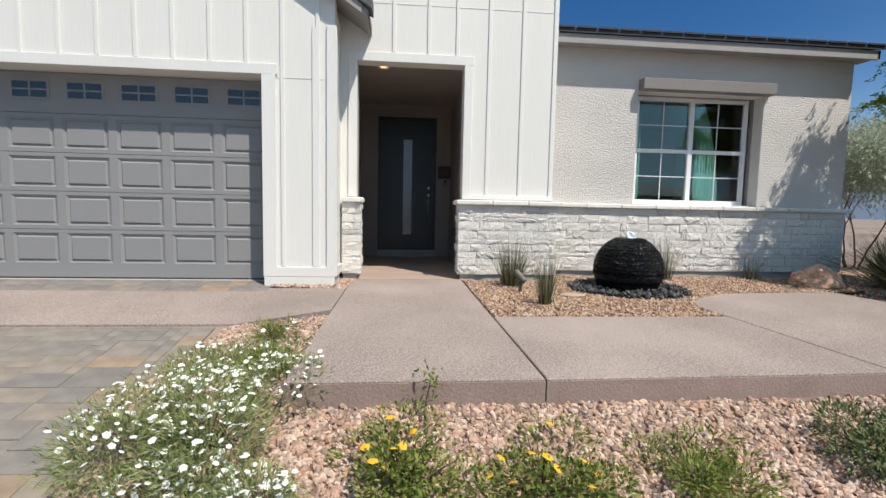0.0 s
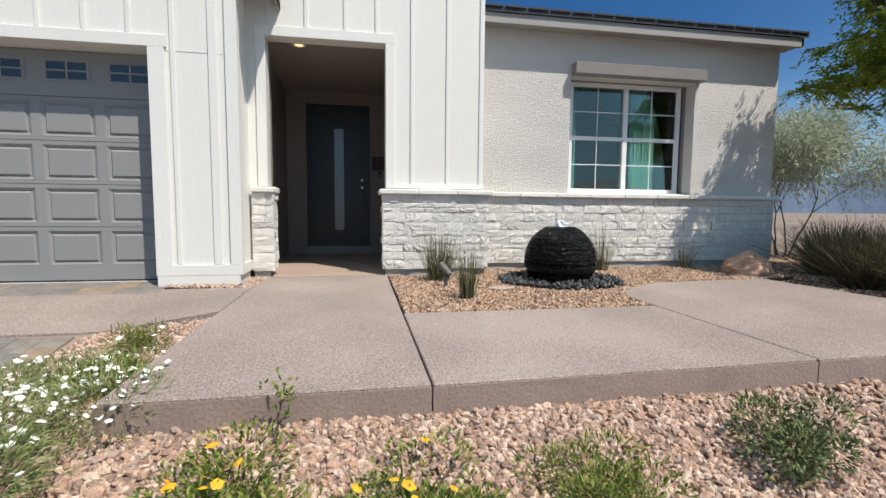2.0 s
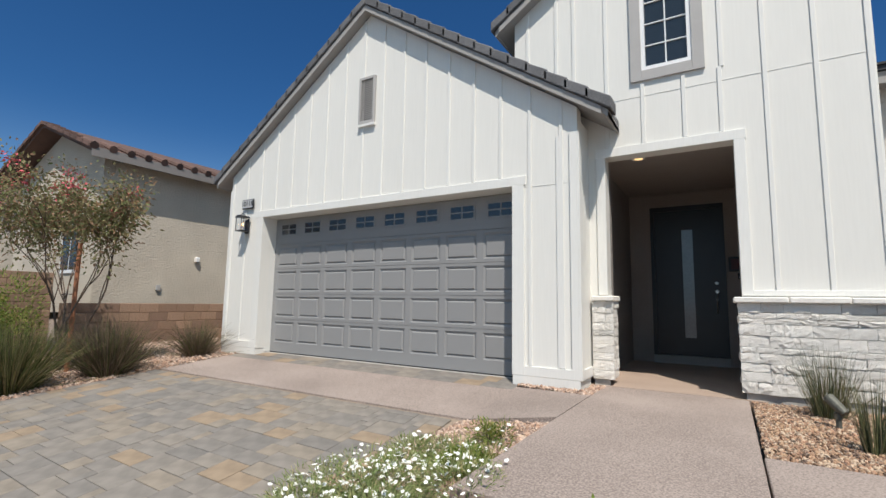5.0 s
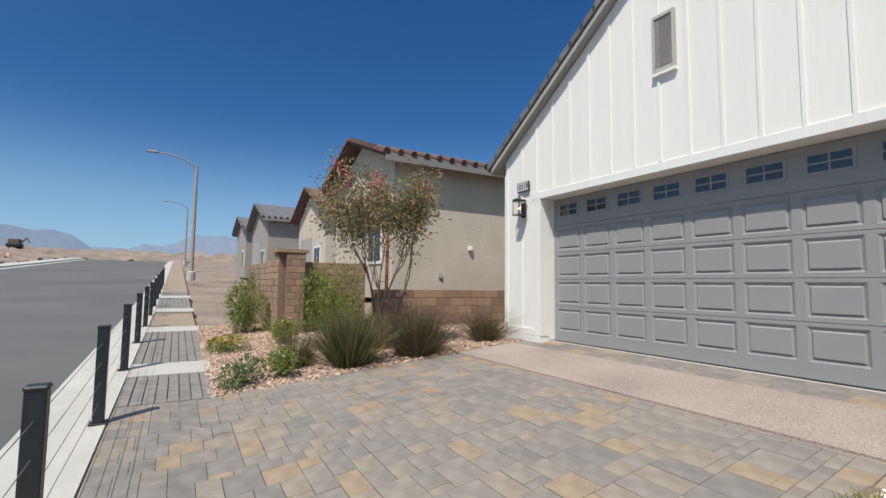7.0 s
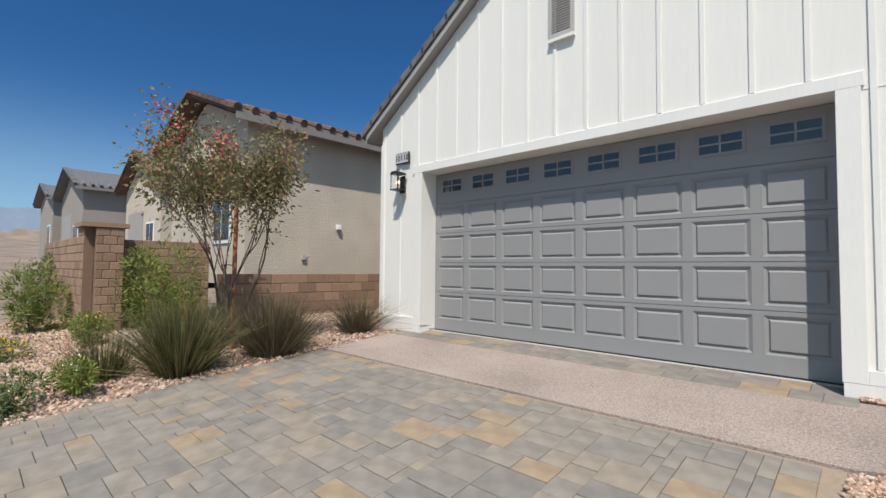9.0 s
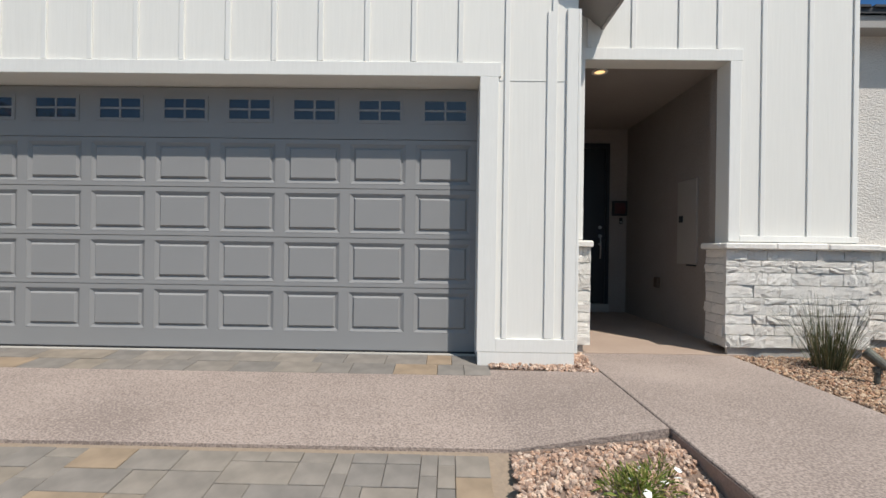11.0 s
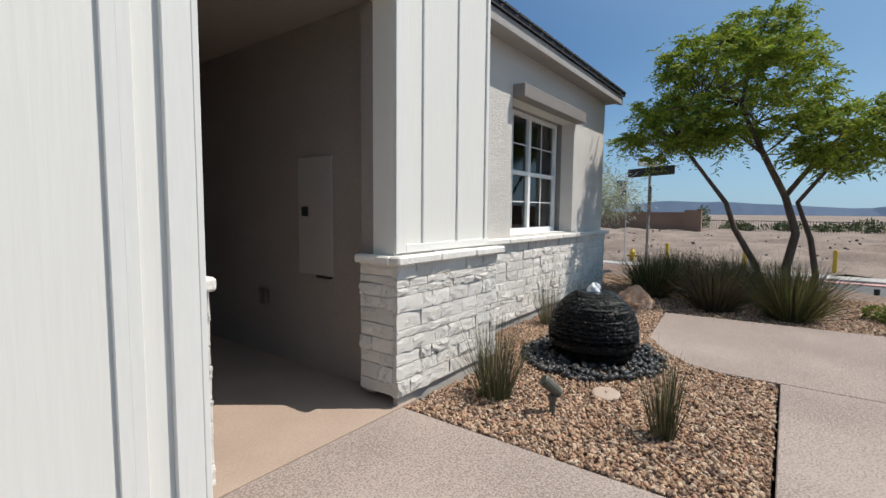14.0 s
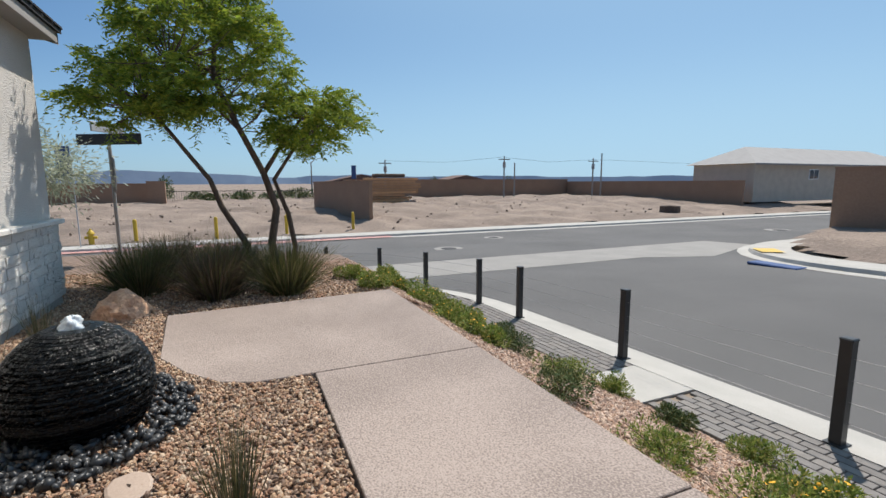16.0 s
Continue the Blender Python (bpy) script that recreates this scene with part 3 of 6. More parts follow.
# concrete cross gutter over the street mouth
tagged(new("road_gutter_strip", poly_sheet("road_gutter_strip", [(11.8, -12.6), (13.9, -18), (16.4, -18), (16.4, 4.0), (14.2, 4.0), (13.0, 0.5), (13.0, -10)], lambda x, y: street(x) - 0.132, CONC, [("x", 14.2)])), "pale concrete strip across the street mouth", "gutter", kind="structure")
for i, (x, y, r) in enumerate(((20.6, -5.0, 0.75), (24.3, -9.7, 0.6), (18.7, -28.3, 0.9))):
    z = float(street(x)) - 0.14
    mh = thing("manhole_cover", (x, y, z), "dark round manhole cover in a worn concrete collar", "manhole", "manhole covers")
    part("collar", lathe([(r, -0.05), (r, 0.010), (r * 0.6, 0.012), (0.01, 0.012)], 24), CONC, mh)
    part("lid", lathe([(r * 0.52, 0.0125), (r * 0.52, 0.018), (r * 0.3, 0.02), (0.01, 0.02)], 20), SEAL, mh, "dark iron lid")

# pavements
WALK_R = [(-1.7, -0.26), (8.0, -0.26)] + arc(8.0, 5.2, 5.46, -90, 0, 8)[1:] + [(13.46, 20), (12.3, 20), (12.3, 5.4)] + arc(8.0, 5.0, 4.4, 0, -90, 8) + [(-1.7, 0.62)]
tagged(new("pavement_bed", poly_sheet("pavement_bed", [(-90, -0.26), (-7.0, -0.26), (-7.0, 0.8), (-90, 0.8)], lambda x, y: street(x) - 0.03, SAND, [("x", -18)])), "sandy joint bed under the paved footway", "pavement", kind="structure")
tagged(new("pavement_bed_corner", poly_sheet("pavement_bed_corner", WALK_R, lambda x, y: street(x) - 0.03, SAND)), "sandy joint bed under the paved footway", "pavement", kind="structure")


def paver_field(name, x0, x1, y0, y1, lx, ly, zf, mat, label, gap=0.006, seed=3, skip=None, poly=None):
    """Small alike pavers in running bond, joined into one mesh."""
    rng = np.random.default_rng(seed)
    vs, fs = [], []
    rows = int((y1 - y0) / ly)
    for j in range(rows):
        y = y0 + j * ly
        x = x0 - (lx / 2 if j % 2 else 0)
        while x < x1:
            a, b = max(x, x0) + gap, min(x + lx, x1) - gap
            c, d = y + gap, y + ly - gap
            m = (a + b) / 2
            x += lx
            if b - a < 0.03 or (skip and skip(m)) or (poly and not inside(poly, np.array([[m, (c + d) / 2]]))[0]):
                continue
            h = rng.uniform(-0.002, 0.002)
            o = len(vs)
            e = 0.004
            for zz, s in ((-0.04, 0), (h - e, 0), (h, e)):
                vs += [(px, py, float(zf(px)) + zz) for px, py in ((a + s, c + s), (b - s, c + s), (b - s, d - s), (a + s, d - s))]
            fs += [(o + 8, o + 9, o + 10, o + 11)]
            for k in range(2):
                fs += [(o + 4 * k + i, o + 4 * k + (i + 1) % 4, o + 4 * k + 4 + (i + 1) % 4, o + 4 * k + 4 + i) for i in range(4)]
    return tagged(new(name, mesh_of(name, vs, fs, mat)), label, "pavers", kind="stuff")


BANDS = [(-9.45, -8.55), (-14.2, -13.3), (-19.0, -18.1), (-24.0, -23.0)]
paver_field("footway_pavers", -26, -7.02, -0.25, 0.79, 0.22, 0.13, street, GREYPAVER, "grey concrete footway pavers in running bond", skip=lambda x: any(a < x < b for a, b in BANDS) or -17.8 < x < -14.2)
paver_field("footway_pavers", -1.7, 10.5, -0.25, 0.62, 0.22, 0.11, street, GREYPAVER, "grey concrete footway pavers in running bond", skip=lambda x: 2.9 < x < 3.9, poly=WALK_R)
for a, b in BANDS:
    tagged(new("pavement_band", poly_sheet("pavement_band", [(a, -0.25), (b, -0.25), (b, 0.85), (a, 0.85)], lambda x, y: street(x) - 0.02, KERB, thick=0.024)), "pale concrete band across the footway", "pavement", kind="structure")
tagged(new("pavement_band", poly_sheet("pavement_band", [(2.95, -0.25), (3.85, -0.25), (3.85, 0.62), (2.95, 0.62)], lambda x, y: street(x) - 0.02, KERB, thick=0.024)), "pale concrete band across the footway", "pavement", kind="structure")

# soil sheets under gravel
FRONT = [(-1.72, 0.62), (8.0, 0.62), (12.2, 5.0), (12.2, 11.0), (7.0, 11.0), (7.0, 6.9), (5.4, 6.7), (5.5, 2.6), (-0.6, 2.6), (-0.6, 4.3), (-1.55, 4.3)]


def front_z(x, y):
    x, y = np.asarray(x, float), np.asarray(y, float)
    left = mixed(street(x) + 0.02, 0.205 + 0.1 * np.clip((x + 1.5) / 0.9, 0, 1), (y - 0.7) / 3.4)
    return np.where((x < -0.6), np.where(y < 2.5, mixed(bank_z(x, y), left, (-0.6 - x) / 1.0), np.maximum(left, 0.16 + 0.02 * (y - 2.5))), bank_z(x, y))


tagged(new("ground_front_bed", sheet("ground_front_bed", FRONT, front_z, 0.1, SOIL, 0.015)), "brown soil of the planted front beds", "soil", kind="structure")
LEFT = [(-6.95, 0.72), (-6.95, 2.5), (-6.95, 5.75), (-9.3, 9.0), (-10.4, 9.0), (-10.4, 4.2), (-14.0, 2.5), (-14.0, 0.8)]
tagged(new("ground_side_bed", sheet("ground_side_bed", LEFT, left_z, 0.15, SOIL, 0.02)), "brown soil of the planted side bed", "soil", kind="structure")
BED = [(0.86, 6.2), (0.86, 4.06), (3.08, 4.06), (3.08, 4.5), (3.2, 4.75), (3.5, 5.0), (3.96, 5.25), (5.4, 5.4), (6.2, 5.6), (6.9, 6.72), (2.07, 6.72), (2.07, 6.2)]
tagged(new("ground_entry_bed", poly_sheet("ground_entry_bed", BED, lambda x, y: 0.325, SOIL)), "brown soil of the bed below the window", "soil", kind="structure")

# concrete walk, apron and porch floor
walk_1 = thing("floor_walk", label="raised pinkish exposed-aggregate concrete walk with sawn joints", category="walk", kind="structure")
part("slab", prism([(-0.62, 2.5), (0.83, 2.5), (0.83, 6.2), (-0.62, 6.2)], "z", 0.02, 0.36, 0.006), WALKMAT, walk_1)
part("slab", prism([(0.842, 2.5), (3.07, 2.54), (3.07, 4.04), (0.842, 4.04)], "z", 0.0, 0.36, 0.006), WALKMAT, walk_1)
part("slab", prism([(3.082, 2.54), (5.72, 2.6), (5.48, 5.38), (3.96, 5.25), (3.5, 5.0), (3.2, 4.75), (3.085, 4.5)], "z", -0.1, 0.36, 0.006), WALKMAT, walk_1)
part("edge", prism([(-0.625, 2.496), (0.832, 2.496), (0.832, 2.5), (-0.621, 2.5), (-0.621, 4.3), (-0.625, 4.3)], "z", 0.0, 0.345), WALKSIDE, walk_1, "smooth brown formed edge")
part("edge", prism([(0.84, 2.496), (3.072, 2.536), (3.072, 2.54), (0.84, 2.5)], "z", -0.02, 0.345), WALKSIDE, walk_1, "smooth brown formed edge")
part("edge", prism([(3.08, 2.536), (5.724, 2.596), (5.724, 2.6), (3.08, 2.54)], "z", -0.12, 0.345), WALKSIDE, walk_1, "smooth brown formed edge")
tagged(new("floor_apron", poly_sheet("floor_apron", [(-7.05, 4.33), (-1.5, 4.33), (-0.63, 4.33), (-0.63, 5.52), (-1.52, 5.60), (-1.6, 5.46), (-7.05, 5.46)], lambda x, y: mixed(float(drive_z(x, y)), 0.356, (x + 1.5) / 0.87) - 0.25, WALKMAT, [("y", 4.7), ("y", 5.1), ("x", -1.5), ("x", -1.1)], thick=0.25)), "pinkish exposed-aggregate apron before the garage", "apron", kind="structure")
tagged(new("floor_porch", mesh_of("floor_porch", [(-0.8, 6.2, 0.1), (1.0, 6.2, 0.1), (1.0, 9.4, 0.1), (-0.8, 9.4, 0.1), (-0.8, 6.2, 0.364), (1.0, 6.2, 0.364), (1.0, 9.4, 0.364), (-0.8, 9.4, 0.364)], [(4, 5, 6, 7), (0, 1, 5, 4)], PORCHFLOOR)), "tan stamped concrete porch floor", "floor", kind="structure")
tagged(new("ground_drive_bed", sheet("ground_drive_bed", [(-7.2, -0.26), (-1.42, -0.26), (-1.42, 4.4), (-7.2, 4.4)], lambda x, y: drive_z(x, y) - 0.02, 0.12, SAND)), "sandy joints of the paved drive", "sand", kind="structure")
tagged(new("ground_pier_bed", mesh_of("ground_pier_bed", [(-1.6, 5.4, 0.2), (-0.5, 5.4, 0.2), (-0.5, 6.3, 0.33), (-1.6, 6.3, 0.33), (-1.6, 5.6, 0.33), (-0.6, 5.5, 0.33)], [(4, 5, 2, 3)], SOIL)), "soil at the foot of the garage pier", "soil", kind="structure")

# ---- the house ----
G, E_, S_ = 5.74, 6.27, 6.80
CX, TIPZ, PITCH, HALF = -4.14, 3.63, 0.68, 3.74     # garage gable
APEX = TIPZ + PITCH * HALF

wall_g = thing("wall_garage", label="white board-and-batten garage wall with a gable", category="wall", kind="structure")
part("boards", wall_cells(-7.55, -0.79, 0.46, 3.5, G, G + 0.18, [(-6.55, -1.63, 0.0, 2.83)]), WHITE, wall_g)
gz = lambda x: APEX - PITCH * abs(x - CX) - 0.16
part("boards", prism([(-7.55, 3.5), (-0.79, 3.5), (-0.79, gz(-0.79)), (CX, gz(CX)), (-7.55, gz(-7.55))], "y", G, G + 0.18), WHITE, wall_g)
part("boards", boxes([(-0.97, -0.79, G + 0.181, 6.6, 0.46, 3.6)]), WHITE, wall_g)
part("boards", boxes([(-7.55, -7.37, G + 0.181, 14, 0.46, 3.6)]), WHITE, wall_g)
part("jamb", boxes([(-6.75, -6.55, G + 0.18, 6.12, 0.4, 2.83), (-1.63, -1.43, G + 0.18, 6.12, 0.4, 2.83)]), TRIM, wall_g)
part("soffit", boxes([(-6.55, -1.63, G + 0.18, 6.12, 2.83, 3.0)]), TRIM, wall_g)
part("foundation", boxes([(-7.53, -6.56, G - 0.022, 6.05, 0.1, 0.4585), (-1.62, -0.792, G - 0.022, 6.2, 0.1, 0.4585)]), TRIM, wall_g, "rough white concrete foundation")


def batten(x, z0, z1, y, parent, w=0.045, d=0.016):
    part("batten", box(x - w / 2, x + w / 2, y - d, y - 0.0005, z0, z1, 0.003), TRIM, parent)


for k in range(17):
    x = -7.5 + 0.405 * k + 0.03
    if x < CX + 3.3 and gz(x) - 0.02 > 2.95:
        batten(x, 2.955 if -6.7 < x < -1.5 else 0.58, gz(x) - 0.02, G, wall_g)
batten(-1.03, 0.58, 3.4, G, wall_g)
for a, b, c, d in ((-6.75, -1.45, 2.83, 2.95), (-6.72, -6.55, 0.46, 2.83), (-1.63, -1.47, 0.46, 2.83), (-7.55, -6.72, 0.46, 0.575), (-1.47, -0.79, 0.46, 0.575), (-0.885, -0.79, 0.575, 3.42), (-7.55, -7.46, 0.575, 3.42)):
    part("trim_board", box(a, b, G - 0.024, G - 0.0005, c, d, 0.003), TRIM, wall_g)
part("trim_board", box(-0.7895, -0.765, G - 0.024, G + 0.09, 0.46, 3.42, 0.003), TRIM, wall_g)
part("trim_board", box(-0.7895, -0.765, G + 0.091, E_ - 0.02, 0.46, 0.575, 0.003), TRIM, wall_g)

part("joint_strip", box(-1.46, -0.886, G - 0.004, G - 0.0005, 2.80, 2.806), TRIM, wall_g)

# gable vent
vent = thing("gable_vent", (-4.13, G, 4.15), "grey louvred gable vent on white boards", "vent")
part("frame", boxes([(-0.16, -0.125, -0.05, 0.0, 0, 0.78), (0.125, 0.16, -0.05, 0, 0, 0.78), (-0.125, 0.125, -0.05, 0, 0.74, 0.78), (-0.125, 0.125, -0.05, 0, 0, 0.04)]), GREYTRIM, vent)
part("backing", boxes([(-0.125, 0.125, -0.008, 0, 0.04, 0.74)]), STUCCO_TRIM, vent)
for k in range(22):
    part("slat", box(-0.125, 0.125, -0.014, 0.014, -0.003, 0.003, 0, pose(0, -0.026, 0.058 + 0.0315 * k, 52)), GREYTRIM, vent)
part("sill", boxes([(-0.17, 0.17, -0.055, 0, -0.045, -0.005)]), TRIM, vent)


def gable_roof(name, cx, half, tipz, pitch, y0, y1, label):
    """A gable roof with barge boards, soffit and a row of thick tiles along each front edge."""
    roof = thing(name, label=label, category="roof", kind="structure")
    ap = tipz + pitch * half
    s = math.hypot(1, pitch)
    for side in (-1, 1):
        pts = [(cx, ap - 0.05), (cx + side * half, tipz - 0.05), (cx + side * half, tipz - 0.13), (cx, ap - 0.15)]
        part("deck", prism(pts, "y", y0 + 0.03, y1), STUCCO_TRIM, roof)
        part("barge_board", prism([(cx, ap - 0.055), (cx + side * (half - 0.07), tipz - 0.055 + 0.07 * pitch), (cx + side * (half - 0.07), tipz - 0.15 + 0.07 * pitch), (cx, ap - 0.15)], "y", y0, y0 + 0.03), STUCCO_TRIM, roof, "taupe barge board")
        n = int(half * s / 0.29)
        step = half / n
        for i in range(n):
            xa, xb = cx + side * step * i, cx + side * (step * (i + 1) + 0.05)
            za, zb = ap - pitch * step * i, ap - pitch * (step * (i + 1) + 0.05)
            part("tile", prism([(xa, za - 0.05), (xb, zb - 0.035), (xb, zb + 0.115), (xa, za + 0.085)], "y", y0 - 0.03, y0 + 0.25, 0.012), ROOFTILE, roof)
        part("tile_field", prism([(cx, ap + 0.02), (cx + side * half, tipz + 0.02), (cx + side * half, tipz - 0.045), (cx, ap - 0.045)], "y", y0 + 0.281, y1), ROOFTILE, roof)
        part("fascia", prism([(cx + side * (half - 0.03), tipz - 0.05), (cx + side * half, tipz - 0.07), (cx + side * half, tipz - 0.13), (cx + side * (half - 0.03), tipz - 0.13)], "y", y0 + 0.031, y1), STUCCO_TRIM, roof)
    return roof


gable_roof("roof_garage", CX, HALF, TIPZ, PITCH, G - 0.15, 14.0, "grey concrete tile roof over the garage")

# garage door
gd = thing("garage_door", (-6.515, 6.04, 0.385), "grey sectional garage door with raised panels, closed", "garage door")
SECTIONS = [(0.0, 0.587), (0.587, 1.045), (1.045, 1.505), (1.505, 1.965), (1.965, 2.44)]


def raised_panel():
    vs = [(x, y, z) for y, dx, dz in ((-0.0015, 0.0, 0.0), (0.002, 0.003, 0.003), (0.018, 0.036, 0.036), (-0.002, 0.054, 0.054)) for x, z in ((dx, dz), (0.52 - dx, dz), (0.52 - dx, 0.37 - dz), (dx, 0.37 - dz))]
    fs = [(12, 13, 14, 15)]
    for k in range(3):
        fs += [(4 * k + i, 4 * k + (i + 1) % 4, 4 * k + 4 + (i + 1) % 4, 4 * k + 4 + i) for i in range(4)]
    return mesh_of("raised_panel", vs, fs, GARAGE)


RP = raised_panel()
for r in range(5):
    za, zb = SECTIONS[r]
    zp = (zb - 0.415) if r < 4 else 0
    cells = [(c * 0.61 + 0.049, c * 0.61 + 0.561, zp + 0.004, zp + 0.366) for c in range(8)] if r < 4 else []
    lo, hi = za + 0.003, zb - 0.003
    if r < 4:
        bars = [(-0.035, 4.89, 0.0, 0.022, lo, zp + 0.004), (-0.035, 4.89, 0.0, 0.022, zp + 0.366, hi)]
        edges = [-0.035] + [e for c in cells for e in c[:2]] + [4.89]
        bars += [(edges[2 * k], edges[2 * k + 1], 0.0, 0.022, zp + 0.004, zp + 0.366) for k in range(9)]
    else:
        bars = [(-0.035, 4.89, 0.0, 0.022, lo, hi)]
    sec = part("section", boxes(bars + [(-0.035, 4.89, 0.0225, 0.05, lo - 0.003, hi + 0.003)]), GARAGE, gd)
    z = za + 0.025
    for c in range(8):
        x = c * 0.61 + 0.065
        if r < 4:
            p = part("raised_panel", RP, GARAGE, sec)
            p.location = (x - 0.02, 0, zp)
        else:
            w = part("window", boxes([(x + 0.03, x + 0.47, -0.008, -0.0005, z + 0.125, z + 0.155), (x + 0.03, x + 0.47, -0.008, -0.0005, z + 0.335, z + 0.365), (x + 0.03, x + 0.06, -0.008, -0.0005, z + 0.155, z + 0.335), (x + 0.44, x + 0.47, -0.008, -0.0005, z + 0.155, z + 0.335), (x + 0.241, x + 0.259, -0.007, -0.0005, z + 0.155, z + 0.335), (x + 0.06, x + 0.44, -0.0065, -0.0005, z + 0.236, z + 0.254)]), GARAGE, sec, "small four-light window frame")
            part("pane", boxes([(x + 0.06, x + 0.44, -0.003, -0.0008, z + 0.155, z + 0.335)]), DARKGLASS, w, "dark glass")
part("bottom_seal", boxes([(-0.02, 4.90, -0.01, 0.05, -0.02, 0.002)]), BLACKMETAL, gd)
tagged(new("floor_sill", mesh_of("floor_sill", [(-6.6, 5.96, 0.2), (-1.6, 5.96, 0.2), (-1.6, 6.2, 0.2), (-6.6, 6.2, 0.2), (-6.6, 5.96, 0.372), (-1.6, 5.96, 0.372), (-1.6, 6.2, 0.372), (-6.6, 6.2, 0.372)], [(4, 5, 6, 7), (0, 1, 5, 4)], KERB)), "pale concrete sill under the garage door", "sill", kind="structure")

# entry tower
TX0, TX1, TC = -1.82, 2.07, 0.13
wall_t = thing("wall_tower", label="white board-and-batten entry tower with a gable", category="wall", kind="structure")
THALF, TTIP = 2.2, 5.36
TAP = TTIP + PITCH * THALF
tz = lambda x: TAP - PITCH * abs(x - TC) - 0.16
part("boards", wall_cells(TX0, TX1, 0.46, 5.2, E_, E_ + 0.2, [(-0.58, 0.82, 0.0, 3.2), (-0.11, 0.45, 4.25, 5.5)]), WHITE, wall_t)
part("boards", wall_cells(TX0, TX1, 5.2, 5.5, E_, E_ + 0.2, [(-0.11, 0.45, 4.25, 5.5)]), WHITE, wall_t)
part("boards", prism([(TX0, 5.5), (TX1, 5.5), (TX1, max(tz(TX1), 5.501)), (TC, tz(TC)), (TX0, max(tz(TX0), 5.501))], "y", E_, E_ + 0.2), WHITE, wall_t)
part("boards", boxes([(TX0, TX0 + 0.18, E_ + 0.201, 11, 3.0, 5.45), (TX1 - 0.18, TX1, E_ + 0.201, 11, 0.46, 5.45)]), WHITE, wall_t)
for x, z0 in ((-1.62, 3.3), (-1.2, 3.3), (-0.96, 3.3), (-0.54, 3.32), (1.15, 1.5), (1.6, 1.5), (2.03, 1.5)):
    batten(x, z0, min(tz(x), 6.3) - 0.02, E_, wall_t)
for x in (-0.11, 0.345, 0.72):
    batten(x, 3.32, 4.1, E_, wall_t)
    batten(x, 5.68, tz(x) - 0.02, E_, wall_t)
batten(0.745, 4.1, 5.7, E_, wall_t)
for a, b, c, d in ((-0.70, 0.94, 3.2, 3.315), (-0.69, -0.58, 1.45, 3.2), (0.82, 0.93, 1.45, 3.2), (0.93, 2.07, 1.45, 1.51)):
    part("trim_board", box(a, b, E_ - 0.024, E_ - 0.0005, c, d, 0.003), TRIM, wall_t)
part("joint_strip", box(-1.8, 2.06, E_ - 0.004, E_ - 0.0005, 3.93, 3.936), TRIM, wall_t)
gable_roof("roof_tower", TC, THALF, TTIP, PITCH, E_ - 0.17, 12.0, "grey concrete tile roof over the entry tower")
win2 = thing("window_2", (-0.11, E_ - 0.02, 4.25), "tall white window with a grey surround, eight lights", "window", kind="structure")
for a, b, c, d in ((-0.13, 0, -0.13, 1.38), (0.56, 0.69, -0.13, 1.38), (0, 0.56, 1.25, 1.38), (0, 0.56, -0.13, 0)):
    part("surround", box(a, b, -0.015, 0.0195, c, d, 0.003), GREYTRIM, win2, "grey trim board")
part("window_frame", boxes([(0, 0.045, 0.0, 0.08, 0, 1.25), (0.515, 0.56, 0, 0.08, 0, 1.25), (0.045, 0.515, 0, 0.08, 1.2, 1.25), (0.045, 0.515, 0, 0.08, 0, 0.05)]), VINYL, win2, "white vinyl frame")
part("muntin", boxes([(0.273, 0.287, 0.035, 0.055, 0.05, 1.2)] + [(0.045, 0.515, 0.036, 0.054, 0.05 + 0.2875 * k - 0.006, 0.05 + 0.2875 * k + 0.006) for k in (1, 2, 3)]), VINYL, win2)
part("pane", boxes([(0.045, 0.515, 0.056, 0.062, 0.05, 1.2)]), DARKGLASS, win2, "dark reflecting glass")

# porch recess
porch = thing("wall_porch", label="taupe stucco walls of the deep porch recess", category="wall", kind="structure")
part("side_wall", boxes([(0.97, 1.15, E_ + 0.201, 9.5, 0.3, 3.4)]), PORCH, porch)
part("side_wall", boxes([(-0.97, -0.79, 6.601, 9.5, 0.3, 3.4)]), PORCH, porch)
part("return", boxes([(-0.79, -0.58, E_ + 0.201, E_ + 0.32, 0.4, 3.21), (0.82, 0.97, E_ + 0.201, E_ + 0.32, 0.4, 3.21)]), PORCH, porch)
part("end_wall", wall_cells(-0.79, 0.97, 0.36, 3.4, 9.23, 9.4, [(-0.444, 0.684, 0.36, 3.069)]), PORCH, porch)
tagged(new("ceiling_porch", mesh_of("ceiling_porch", *[(b[0], b[1]) for b in [([(x, y, z) for x in (-0.97, 1.15) for y in (E_ + 0.2, 9.4) for z in (3.3, 3.42)], [(0, 1, 3, 2), (4, 6, 7, 5), (0, 4, 5, 1), (2, 3, 7, 6), (0, 2, 6, 4), (1, 5, 7, 3)])]][0], CEIL)), "taupe porch ceiling", "ceiling", kind="structure")
dl = thing("downlight", (-0.26, 6.81, 3.3), "small round recessed downlight, lit warm", "light")
part("ring", lathe([(0.085, 0.0), (0.085, -0.012), (0.06, -0.012), (0.055, -0.004)], 20), TRIM, dl)
part("lens", lathe([(0.056, -0.002), (0.05, -0.008), (0.02, -0.010), (0.005, -0.010)], 16), DOWNLIGHT, dl, "warm glowing lens")

